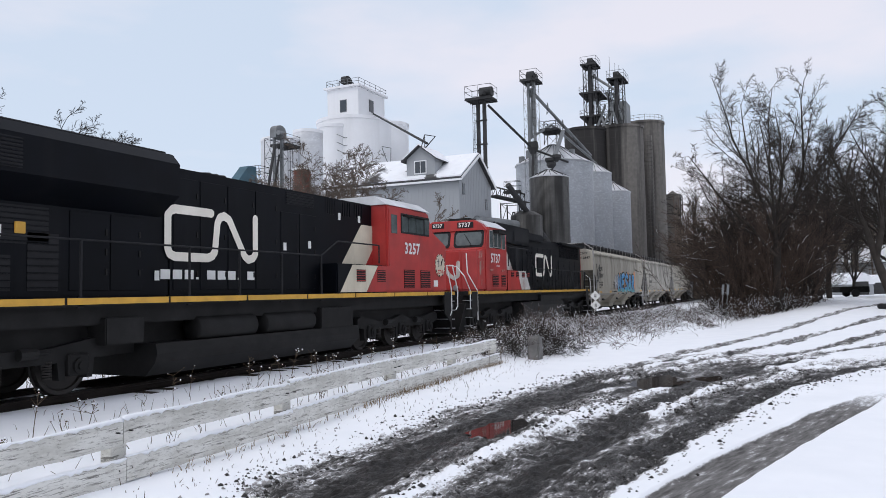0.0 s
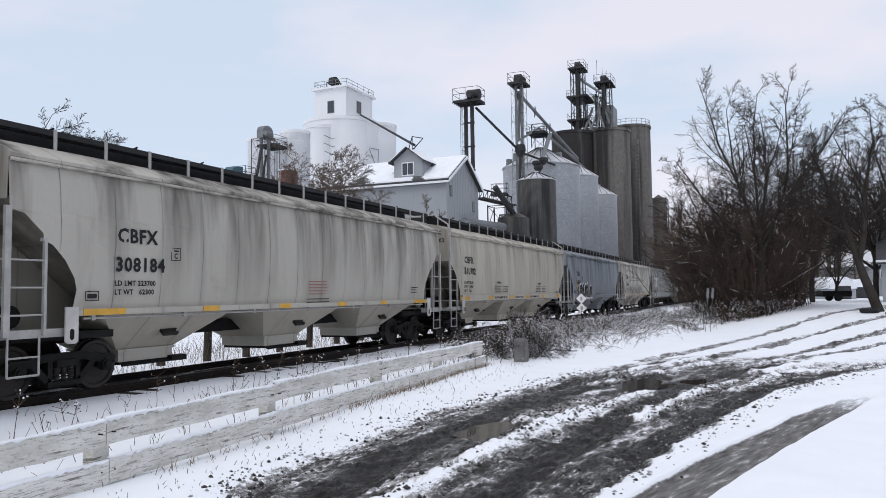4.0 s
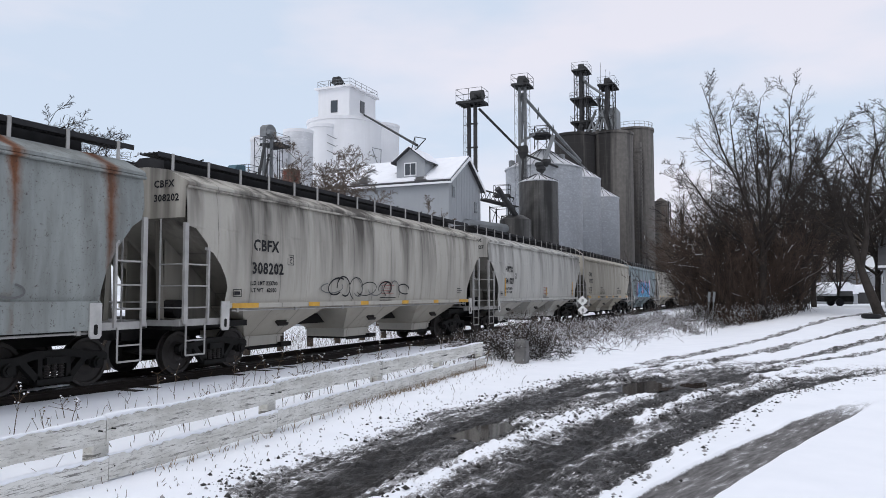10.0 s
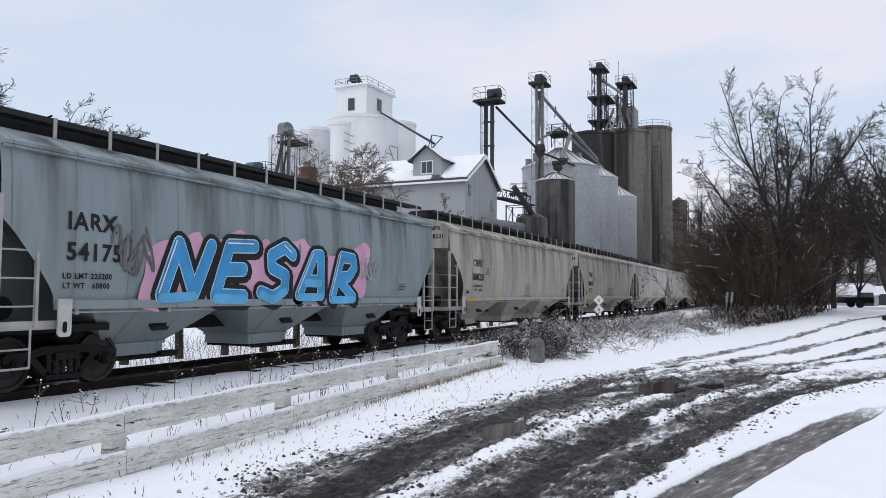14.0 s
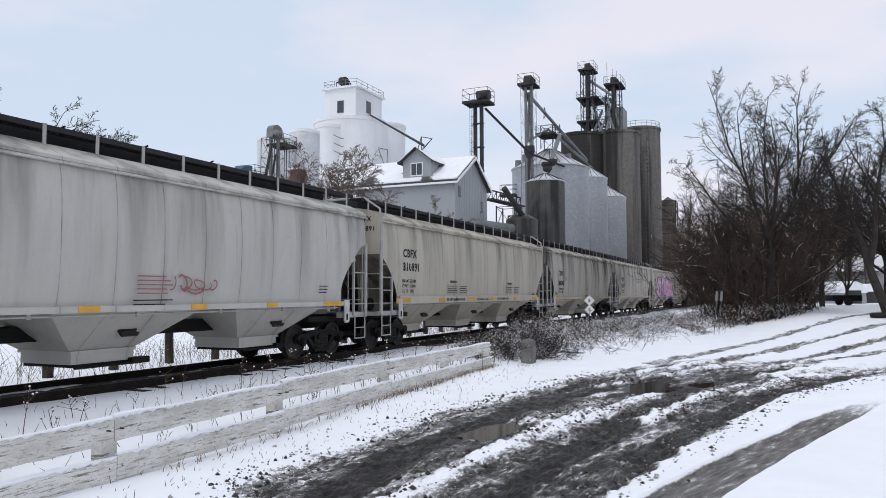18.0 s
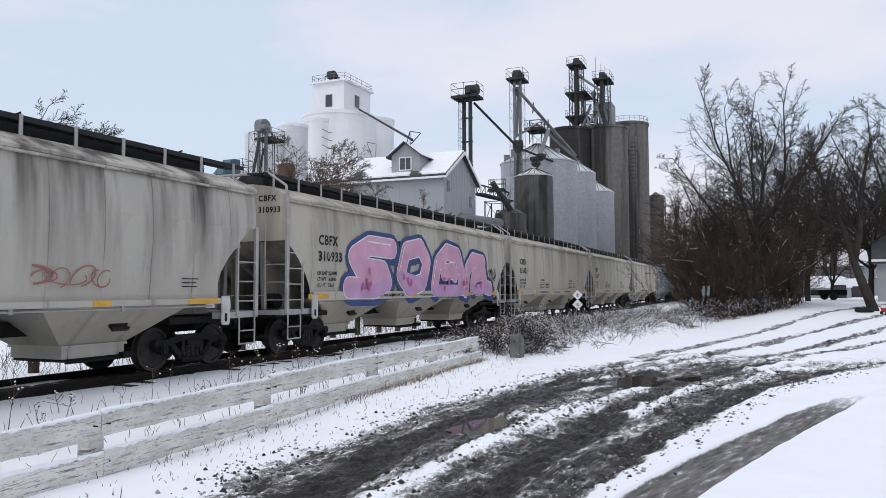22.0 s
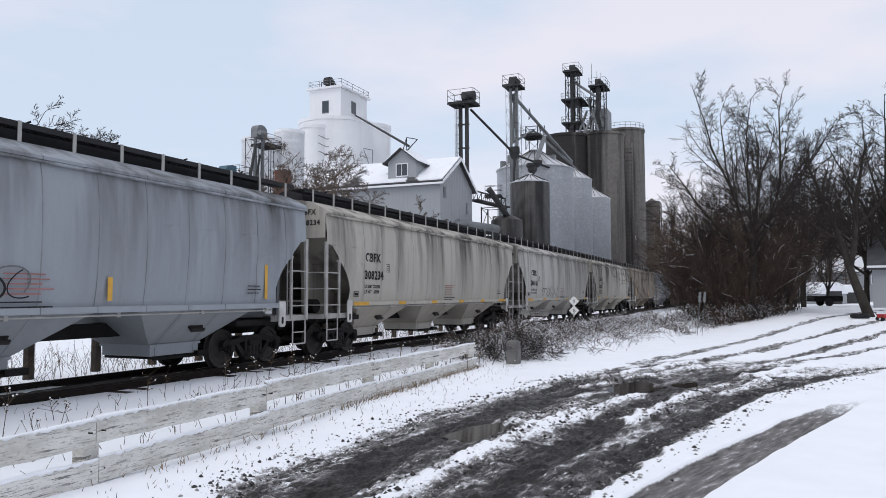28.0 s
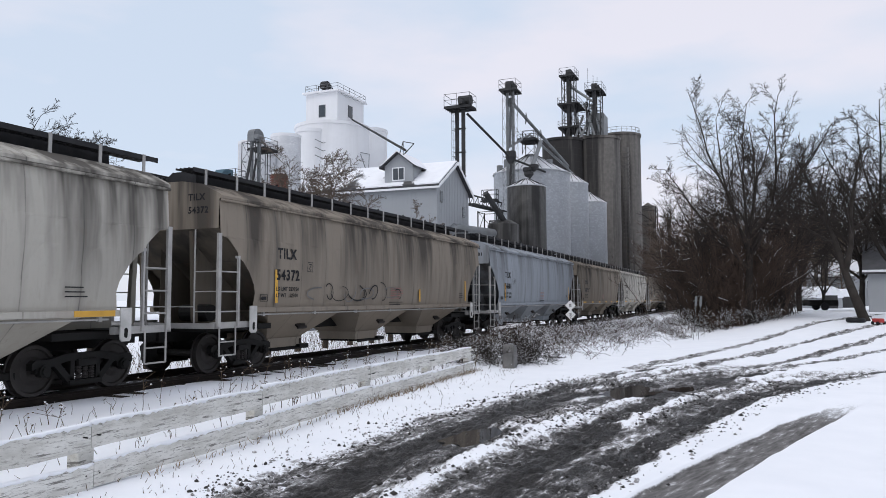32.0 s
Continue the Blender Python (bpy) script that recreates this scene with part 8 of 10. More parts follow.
def blob(bm, cx, cz, w, h, y, rng_seed, swell=0.0, slant=0.25):
    """One swollen sprayed form with lobes; swell makes the outline layer."""
    r = random.Random(rng_seed)
    h1, h2, h3 = r.uniform(0.10, 0.2), r.uniform(0.05, 0.14), r.uniform(0.03, 0.08)
    p1, p2, p3 = (r.uniform(0, 6.28) for _ in range(3))
    pts = []
    for k in range(36):
        a = 2 * math.pi * k / 36
        c, s = math.cos(a), math.sin(a)
        q = (abs(c) ** 5 + abs(s) ** 5) ** (-1 / 5)
        q *= 1 + h1 * math.sin(2 * a + p1) + h2 * math.sin(3 * a + p2) + h3 * math.sin(7 * a + p3)
        x, z = q * c * w / 2, q * s * h / 2
        n = math.hypot(x, z) or 1
        x, z = x + swell * x / n, z + swell * z / n
        pts.append(bm.verts.new((cx + x + slant * z, y, cz + z)))
    bm.faces.new(pts)


# stroke forms for sprayed writing, in a box one high
FORMS = {
    "N": (((0.0, 0.0), (0.05, 1.0), (0.62, 0.04), (0.72, 1.0)),),
    "E": (((0.66, 0.98), (0.06, 0.95), (0.0, 0.02), (0.66, 0.0)), ((0.05, 0.5), (0.5, 0.52))),
    "S": (((0.66, 0.86), (0.40, 1.0), (0.06, 0.82), (0.14, 0.58), (0.56, 0.44), (0.62, 0.16), (0.34, 0.0), (-0.02, 0.10)),),
    "A": (((0.0, 0.0), (0.22, 0.96), (0.42, 0.98), (0.70, 0.0)), ((0.12, 0.34), (0.56, 0.34))),
    "R": (((0.0, 0.0), (0.06, 0.98), (0.50, 0.95), (0.60, 0.74), (0.46, 0.52), (0.06, 0.46), (0.76, 0.0)),),
    "L": (((0.06, 1.0), (0.0, 0.02), (0.50, 0.0)),),
    "B": (((0.0, 0.0), (0.05, 1.0), (0.46, 0.84), (0.10, 0.54), (0.56, 0.30), (0.40, 0.04), (0.0, 0.0)),),
    "arch": (((0.0, 0.0), (0.06, 0.62), (0.36, 0.94), (0.78, 0.86), (0.98, 0.40), (1.0, 0.0)), ((0.30, 0.40), (0.62, 0.46), (0.72, 0.36))),
    "hook": (((0.0, 0.0), (0.04, 0.60), (0.24, 0.92), (0.70, 0.86)), ((0.30, 0.10), (0.36, 0.46), (0.74, 0.56), (0.88, 0.10), (1.1, 0.04))),
    "curl": (((0.98, 0.90), (0.40, 0.92), (0.06, 0.66), (0.20, 0.44), (0.78, 0.40), (0.90, 0.14), (0.60, 0.0), (0.0, 0.02)),),
    "ring": (((0.10, 0.30), (0.20, 0.84), (0.62, 0.96), (0.86, 0.62), (0.76, 0.14), (0.36, 0.0), (0.10, 0.30)),),
}


def layer(parent, name, lines, width, y, material, label=""):
    bm = bmesh.new()
    for k, pts in enumerate(lines):
        strokes(bm, pts, width, y - 0.0011 * k, 10)
    return part(name, bm, material, parent, label)


def sprayed_forms(car, forms, x0, z0, w, h, fill, shade, line, rim=None, cloud=None, slant=0.12, thick=0.27, gap=0.92, seed=1):
    """A row of fat sprayed forms: a cloud behind, an outline, a light rim, the fill, a lower tint and highlights."""
    r = random.Random(seed)
    y, step = CAR_FACE - 0.036, w / len(forms)
    if cloud:
        bm = bmesh.new()
        for k in range(len(forms) + 1):
            blob(bm, x0 + w * (0.03 + 0.94 * k / len(forms)), z0 + h * r.uniform(0.42, 0.58), step * 0.80, h * r.uniform(0.9, 1.08), y + 0.006 - 0.0006 * k, seed * 70 + k, 0.0, slant)
        part("spray_cloud", bm, cloud, car, "loose sprayed cloud of colour behind the forms")
    t = thick * h
    for k, f in enumerate(forms):
        lift, tall = r.uniform(-0.03, 0.03) * h, h * r.uniform(0.92, 1.04)
        cx, cw = x0 + step * k + step * 0.10, step * gap
        lines = [[(cx + cw * u + slant * (v - 0.5) * h, z0 + lift + t * 0.55 + (tall - t * 1.1) * v) for u, v in pts] for pts in FORMS[f]]
        yy = y - 0.0022 * k
        a = layer(car, "spray_form", [[(u + 0.05 * h, v - 0.03 * h) for u, v in pts] for pts in lines] + lines, t + 0.17 * h, yy, line, "fat sprayed form with a dark outline")
        if rim:
            layer(a, "spray_rim", lines, t + 0.035 * h, yy - 0.012, rim)
        layer(a, "spray_fill", lines, t, yy - 0.022, fill)
        low = [[(u, v) for u, v in pts if v < z0 + 0.42 * h] for pts in lines]
        low = [pts for pts in low if len(pts) > 1]
        if low:
            layer(a, "spray_shade", [[(u, v - 0.04 * h) for u, v in pts] for pts in low], t * 0.72, yy - 0.032, shade)
        for pts in lines[:1]:
            layer(a, "spray_highlight", [[(u - t * 0.30, v + t * 0.20) for u, v in pts[:2]]], h * 0.022, yy - 0.042, WHITE_INK)


def spray_word(car, forms, x0, z0, h, width, material, slant=0.15):
    """Thin sprayed writing."""
    x = x0
    for f in forms:
        bm = bmesh.new()
        for pts in FORMS[f]:
            strokes(bm, [(x + h * 0.8 * u + slant * v * h, z0 + h * v) for u, v in pts], width, CAR_FACE - 0.036, 6)
        part("spray_scribble", bm, material, car)
        x += h * (0.9 if f != "L" else 0.7)


def slash_tag(car, x0, z0, w, h, n, material, seed):
    """Feathery sweeping strokes one over the other."""
    r = random.Random(seed)
    for k in range(n):
        bm = bmesh.new()
        x, ln = x0 + w * k / n + r.uniform(-0.2, 0.2), r.uniform(0.7, 1.7)
        up, bend = r.choice((-1, 1)), r.uniform(0.1, 0.4)
        pts = [(x + ln * i / 8, z0 + h * (0.5 + up * (0.45 - 0.9 * (i / 8) ** (0.5 + bend)))) for i in range(9)]
        strokes(bm, pts, r.uniform(0.025, 0.065), CAR_FACE - 0.034 - 0.006 * (k % 5), 6)
        part("spray_scribble", bm, material if k % 3 else SMOKE_G, car)


CREAM, WHITE_GREY, PALE, TAN, BLUE_GREY, SLATE = (0.475, 0.445, 0.380), (0.45, 0.428, 0.38), (0.50, 0.49, 0.457), (0.25, 0.215, 0.175), (0.31, 0.335, 0.365), (0.255, 0.305, 0.32)
TRAIN = []   # (thing, place along the train)


def train_car(proto, L, kind, s0, s1, paint, grime, mark, number, label, spec, first=False):
    car = proto if first else copy_thing(proto, pose(0, 0, 0))
    dress_hopper(car, L, kind, paint, grime, mark, number, spec)
    car["label"] = label
    TRAIN.append((car, (s0 + s1) / 2))
    return car


HOPPERS = [
    # kind, start, end, paint, grime, mark, number, label, options
    ("C2", 47.0, 66.5, CREAM, 0.15, "CBFX", "310847", "cream covered hopper with a blue sprayed mural", {"warning": 1, "plate_h": 0.2, "mural": 1}),
    ("A", 66.5, 84.5, WHITE_GREY, 0.45, "CBFX", "308184", "pale grey covered hopper with grime streaks", {}),
    ("C", 84.5, 102.7, CREAM, 0.18, "CBFX", "310902", "cream covered hopper with black warning stencils", {"warning": 1, "plate_h": 0.2}),
    ("A", 102.7, 120.8, BLUE_GREY, 0.35, "TILX", "54595", "blue-grey covered hopper with black and white sprayed forms", {"plates": False, "bands": (-6.2, 2.4, 6.6), "mural": 2}),
    ("A", 120.8, 139.2, WHITE_GREY, 0.40, "CBFX", "308257", "pale grey covered hopper with looping black scribbles", {"scrawl": 1}),
    ("N", 139.2, 158.75, WHITE_GREY, 0.60, "INTX", "41929", "long rust-streaked grey covered hopper", {"plates": False, "bands": (-7.9, -3.6, -0.4, 2.5), "rust": 1}),
    ("A", 158.75, 177.05, WHITE_GREY, 0.55, "CBFX", "308202", "grimy pale grey covered hopper with faint scribbles", {"scrawl": 2}),
    ("A", 177.05, 195.1, PALE, 0.30, "HRTX", "541027", "white-grey covered hopper with orange reflectors", {"plates": False, "bands": (-6.4, 0.5, 6.3)}),
    ("C", 195.1, 213.35, CREAM, 0.12, "CBFX", "310957", "clean cream covered hopper with warning stencils", {"warning": 1, "plate_h": 0.2}),
    ("I", 213.35, 230.05, SLATE, 0.45, "IARX", "54175", "slate-blue covered hopper with a large blue mural", {"plates": False, "mural": 3}),
    ("A", 230.05, 248.6, WHITE_GREY, 0.40, "CBFX", "308231", "pale grey covered hopper streaked with grime", {}),
    ("A", 248.6, 266.85, WHITE_GREY, 0.35, "CBFX", "308243", "pale grey covered hopper with small red scribbles", {"scrawl": 3}),
    ("A", 266.85, 285.15, PALE, 0.25, "CBFX", "308235", "clean white-grey covered hopper with a faint scribble", {"scrawl": 4}),
    ("C", 285.15, 303.0, CREAM, 0.22, "CBFX", "310891", "cream covered hopper with warning stencils", {"warning": 1, "plate_h": 0.2}),
    ("A", 303.0, 321.1, WHITE_GREY, 0.55, "CBFX", "308307", "pale grey covered hopper with dark vertical streaks", {}),
    ("A", 321.1, 339.7, WHITE_GREY, 0.55, "CBFX", "308279", "pale grey covered hopper with rust and grime streaks", {"scrawl": 6}),
    ("C", 339.7, 357.85, CREAM, 0.20, "CBFX", "310933", "cream covered hopper with a huge pink mural", {"warning": 1, "plate_h": 0.2, "mural": 4}),
    ("C", 357.85, 376.0, CREAM, 0.15, "CBFX", "310921", "cream covered hopper with black stencils", {"warning": 1, "plate_h": 0.2}),
    ("C", 376.0, 394.1, CREAM, 0.15, "CBFX", "310877", "clean cream covered hopper with black stencils", {"warning": 1, "plate_h": 0.2}),
    ("C", 394.1, 412.2, CREAM, 0.35, "CBFX", "310859", "cream covered hopper with brown grime streaks", {"warning": 1, "plate_h": 0.2}),
    ("A", 412.2, 430.15, BLUE_GREY, 0.30, "TILX", "54538", "blue-grey covered hopper with black scribbles", {"plates": False, "bands": (-6.3, 2.0, 6.7), "scrawl": 5}),
    ("A", 430.15, 448.2, WHITE_GREY, 0.50, "CBFX", "308234", "pale grey covered hopper with grime streaks", {}),
    ("A", 448.2, 466.1, PALE, 0.40, "CBFX", "308166", "pale grey covered hopper with rounded sprayed outlines", {"scrawl": 7}),
    ("A", 466.1, 484.5, WHITE_GREY, 0.65, "CBFX", "308203", "brown-streaked pale grey covered hopper", {}),
    ("A", 484.5, 503.2, TAN, 0.75, "TILX", "54372", "dark tan grimy covered hopper with light scribbles", {"plates": False, "bands": (-6.4, 2.2, 6.7), "scrawl": 8}),
    ("A", 503.2, 521.4, BLUE_GREY, 0.25, "TILX", "54601", "light blue-grey covered hopper", {"plates": False, "bands": (-6.4, 6.7)}),
    ("A", 521.4, 539.6, TAN, 0.55, "CBFX", "308190", "tan covered hopper with grime streaks", {}),
    ("A", 539.6, 557.8, WHITE_GREY, 0.5, "CBFX", "308212", "pale grey covered hopper with grime streaks", {}),
    ("A", 557.8, 576.0, TAN, 0.55, "CBFX", "308177", "tan covered hopper with grime streaks", {}),
    ("C", 576.0, 594.2, CREAM, 0.3, "CBFX", "310866", "cream covered hopper with black stencils", {"plate_h": 0.2}),
    ("A", 594.2, 612.4, WHITE_GREY, 0.5, "CBFX", "308221", "pale grey covered hopper with grime streaks", {}),
]


def build_train():
    protos = {}
    sizes = {"A": 18.2, "C": 18.2, "C2": 19.5, "N": 19.9, "I": 16.45}
    for kind, s0, s1, paint, grime, mark, number, label, spec in HOPPERS:
        first = kind not in protos
        L = sizes[kind]
        if first:
            protos[kind] = build_hopper(L, kind[0])
            plain = copy_thing(protos[kind], pose(0, 0, 0))
            protos[kind], use = plain, protos[kind]
        else:
            use = copy_thing(protos[kind], pose(0, 0, 0))
        car = train_car(use, L, kind[0], s0, s1, paint, grime, mark, number, label, spec, True)
        hx = half_body(L, kind[0])
        m, sc = spec.get("mural"), spec.get("scrawl")
        if m == 1:
            sprayed_forms(car, ("N", "E", "S", "A", "R"), -1.95, 1.46, 6.7, 1.42, BLUE_G, TEAL_G, INK, SKY_RIM, ORANGE_G, 0.2, 0.20)
            bm = bmesh.new()
            for k in range(4):
                blob(bm, -2.75 + 0.34 * k, 2.15 + 0.22 * (k % 2), 0.75, 0.75, CAR_FACE - 0.034 - 0.0006 * k, 900 + k, 0.0, 0.0)
            part("spray_cloud", bm, SMOKE_PALE_G, car, "grey sprayed bubble beside the mural")
            tag_scrawl(car, -2.95, 1.95, 1.3, 0.75, 5, WHITE_INK, 3, 0.05)
            tag_scrawl(car, -hx + 0.5, 2.0, 1.1, 1.3, 6, INK, 1, 0.05)
        elif m == 2:
            sprayed_forms(car, ("ring", "A", "S", "L", "hook"), -hx + 2.7, 1.32, 3.6, 0.95, INK, SMOKE_G, WHITE_INK, None, None, 0.2, 0.30)
        elif m == 3:
            sprayed_forms(car, ("N", "E", "S", "A", "R"), -4.45, 1.44, 7.4, 1.45, BLUE_G, SKY_G, INK, SKY_RIM, PINK_G, 0.25, 0.19)
            tag_scrawl(car, -5.6, 2.0, 0.9, 0.9, 6, SMOKE_G, 11, 0.045)
            tag_scrawl(car, 2.9, 2.0, 0.9, 0.7, 5, SMOKE_PALE_G, 12, 0.04)
        elif m == 4:
            bm = bmesh.new()
            for k in range(5):
                blob(bm, -2.2 + 0.42 * k, 2.9 + 0.16 * (k % 2), 0.75, 0.8, CAR_FACE - 0.030 - 0.0006 * k, 950 + k, 0.0, 0.0)
            part("spray_cloud", bm, INK, car, "black sprayed patch behind the mural")
            sprayed_forms(car, ("curl", "ring", "arch", "hook"), -5.9, 1.38, 12.2, 2.05, PINK_G, LILAC_PINK_G, NAVY_G, WHITE_INK, None, 0.10, 0.29, 0.86, 5)
            bm = bmesh.new()
            r = random.Random(8)
            for k in range(26):
                cx = (-4.6, -1.9, 1.4, 3.3, 4.9)[k % 5] + r.gauss(0, 0.22)
                blob(bm, cx, 1.85 + r.gauss(0, 0.16), r.uniform(0.07, 0.24), r.uniform(0.07, 0.24), CAR_FACE - 0.098 - 0.0003 * k, 970 + k, 0.0, 0.0)
            part("spray_dots", bm, MAGENTA_G, car, "magenta sprayed dots")
            tag_scrawl(car, 6.3, 2.05, 0.9, 0.5, 5, INK, 21, 0.04)
        if sc == 1:
            slash_tag(car, -5.9, 1.42, 7.6, 0.75, 26, INK, 1)
        elif sc == 3:
            spray_word(car, ("L", "E", "B"), hx - 3.3, 1.62, 0.42, 0.035, RED_INK)
            tag_scrawl(car, -1.4, 1.62, 2.2, 0.5, 4, RED_INK, 33, 0.03)
        elif sc:
            col = RED_INK if sc in (4, 6) else INK
            r = random.Random(sc)
            if col is RED_INK:
                tag_scrawl(car, r.uniform(0, 3), 1.72, r.uniform(1.2, 2.0), 0.42, 4, col, sc, 0.028)
            else:
                tag_scrawl(car, -hx + 3.6 + r.uniform(0, 1.5), 1.6, r.uniform(3.2, 5.0), 0.6, 8, col, sc, 0.03)
        if kind == "A" and sc == 6:
            tag_scrawl(car, -hx + 0.75, 2.7, 1.5, 0.7, 6, SMOKE_G, 61, 0.03)
        if spec.get("rust"):
            for a, w, n, sd in ((-hx + 4.9, 2.2, 7, 71), (-hx + 2.6, 1.2, 6, 72), (0.6, 1.3, 6, 73), (4.0, 2.6, 7, 74)):
                tag_scrawl(car, a, 1.58, w, 0.42, n, INK, sd, 0.03)
            for o in car.children:
                if o.name.startswith(("body", "side_sill", "top_chord")):
                    o.data = o.data.copy()
                    o.data.materials[0] = RUSTY
    for p in protos.values():
        for o in (*p.children_recursive, p):
            bpy.data.objects.remove(o)
    # sort so that the head of the train comes first
    TRAIN.sort(key=lambda e: e[1])


build_train()


# ---- two six-axle diesel locomotives ----
def loco_wheelset():
    return wheelset_mesh(0.53)


def loco_truck_meshes():
    bm = bmesh.new()
    # long cast frame with raised pedestals
    prof = [(-2.75, 0.95), (-2.55, 1.02), (-1.5, 0.86), (-0.6, 0.86), (0.0, 1.0), (0.6, 0.86), (1.5, 0.86), (2.55, 1.02), (2.75, 0.95)]
    low = [(-2.75, 0.72), (-2.5, 0.66), (-1.5, 0.60), (-0.6, 0.60), (0.0, 0.66), (0.6, 0.60), (1.5, 0.60), (2.5, 0.66), (2.75, 0.72)]
    for (a, za), (b, zb), (c, zc), (d, zd) in zip(prof, prof[1:], low, low[1:]):
        hexa(bm, [(a, -0.09, za), (b, -0.09, zb), (d, -0.09, zd), (c, -0.09, zc)], [(a, 0.09, za), (b, 0.09, zb), (d, 0.09, zd), (c, 0.09, zc)])
    for cx in (-2.0, 0.0, 2.0):
        for s in (-1, 1):
            hexa(bm, [(cx + s * 0.22, -0.08, 0.80), (cx + s * 0.40, -0.08, 0.80), (cx + s * 0.34, -0.08, 0.30), (cx + s * 0.22, -0.08, 0.30)],
                 [(cx + s * 0.22, 0.08, 0.80), (cx + s * 0.40, 0.08, 0.80), (cx + s * 0.34, 0.08, 0.30), (cx + s * 0.22, 0.08, 0.30)])
    frame_me = finish("side_frame", bm, LOCO_FRAME)
    bm = bmesh.new()
    box(bm, -0.21, 0.21, -0.15, 0.05, 0.36, 0.74)
    bevel(bm, 0.03, 1)
    rod(bm, (0, -0.20, 0.53), (0, -0.14, 0.53), 0.14, 14)
    rod(bm, (0, -0.23, 0.53), (0, -0.19, 0.53), 0.07, 10)
    jb = finish("journal_box", bm, LOCO_FRAME)
    bm = bmesh.new()
    for k in range(7):
        rod(bm, (0, 0, 0.045 * k), (0, 0, 0.045 * k + 0.03), 0.085, 10)
    spring = finish("coil_spring", bm, TRUCK_GREY)
    bm = bmesh.new()
    box(bm, -2.9, 2.9, -0.98, 0.98, 0.62, 1.26)
    core = finish("truck", bm, LOCO_FRAME)
    bm = bmesh.new()
    rod(bm, (-0.16, 0, 0), (0.16, 0, 0), 0.10, 10)
    rod(bm, (0.16, 0, 0), (0.42, 0, 0), 0.03, 6)
    cyl = finish("brake_cylinder", bm, LOCO_FRAME)
    return frame_me, jb, spring, core, cyl


LOCO_WHEELS, LOCO_TRUCK = loco_wheelset(), loco_truck_meshes()


def loco_truck(loco, cx):
    frame_me, jb, spring, core, cyl = LOCO_TRUCK
    tr = part("truck", core, None, loco, at=pose(cx, 0, 0))
    for s in (-1, 1):
        rz = 0 if s < 0 else 180
        part("side_frame", frame_me, None, tr, at=pose(0, s * 1.10, 0, 0, 0, rz))
        for x in (-2.0, 0, 2.0):
            part("journal_box", jb, None, tr, at=pose(x, s * 1.12, 0, 0, 0, rz))
        for x in (-1.45, -0.55, 0.55, 1.45):
            part("coil_spring", spring, None, tr, at=pose(x, s * 1.14, 0.34))
        for x in (-1.05, 1.0):
            part("brake_cylinder", cyl, None, tr, at=pose(x, s * 1.27, 0.80))
    for x in (-2.0, 0, 2.0):
        part("wheelset", LOCO_WHEELS, None, tr, at=pose(x, 0, 0.53))


def plate(parent, name, outline, y0, y1, material, label=""):
    bm = bmesh.new()
    extrude_y(bm, outline, y0, y1)
    return part(name, bm, material, parent, label)


def block(parent, name, x0, x1, y0, y1, z0, z1, material, label="", r=0.02):
    bm = bmesh.new()
    box(bm, min(x0, x1), max(x0, x1), y0, y1, z0, z1)
    if r:
        bevel(bm, r, 2)
    return part(name, bm, material, parent, label)


def louvre(parent, x0, x1, z0, z1, y, n, material, vertical=False, name="vent"):
    """A recessed grille with slats."""
    bm = bmesh.new()
    box(bm, x0, x1, y - 0.008, y + 0.01, z0, z1)
    g = part(name, bm, INK, parent, "dark louvred grille")
    bm = bmesh.new()
    for k in range(n):
        if vertical:
            x = x0 + (x1 - x0) * (k + 0.5) / n
            box(bm, x - 0.012, x + 0.012, y - 0.03, y, z0, z1)
        else:
            z = z0 + (z1 - z0) * (k + 0.5) / n
            box(bm, x0, x1, y - 0.025, y, z - 0.012, z + 0.008)
    part("slats", bm, material, g)


def hood_doors(parent, xs, z0, z1, y):
    """Proud door leaves with latches along the hood."""
    for a, b in zip(xs, xs[1:]):
        bm = bmesh.new()
        box(bm, a + 0.02, b - 0.02, y - 0.018, y + 0.01, z0, z1)
        bevel(bm, 0.006, 1)
        d = part("hood_door", bm, LOCO_BLACK, parent)
        bm = bmesh.new()
        for z in (z0 + 0.35, (z0 + z1) / 2, z1 - 0.35):
            box(bm, b - 0.11, b - 0.07, y - 0.035, y - 0.015, z - 0.06, z + 0.06)
        part("latch", bm, LOCO_FRAME, d)


def emblem(parent, x0, x1, z0, z1, y, material):
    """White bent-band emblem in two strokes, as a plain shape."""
    w = (z1 - z0) * 0.16
    X = lambda u: x0 + w / 2 + (x1 - x0 - w) * u
    Z = lambda v: z0 + w / 2 + (z1 - z0 - w) * v
    line = [(X(0.46), Z(1)), (X(0.07), Z(1)), (X(0.02), Z(0.95)), (X(0), Z(0.85)), (X(0), Z(0.15)), (X(0.02), Z(0.05)), (X(0.07), Z(0)), (X(0.42), Z(0)), (X(0.47), Z(0.05)), (X(0.50), Z(0.15)),
            (X(0.53), Z(0.80)), (X(0.56), Z(0.93)), (X(0.61), Z(0.97)), (X(0.67), Z(0.9)), (X(0.86), Z(0.08)), (X(0.91), Z(0)), (X(0.97), Z(0.05)), (X(1), Z(0.15)), (X(1), Z(1))]
    bm = bmesh.new()
    strokes(bm, line, w, y, 12)
    part("emblem", bm, material, parent, "white bent-band emblem")


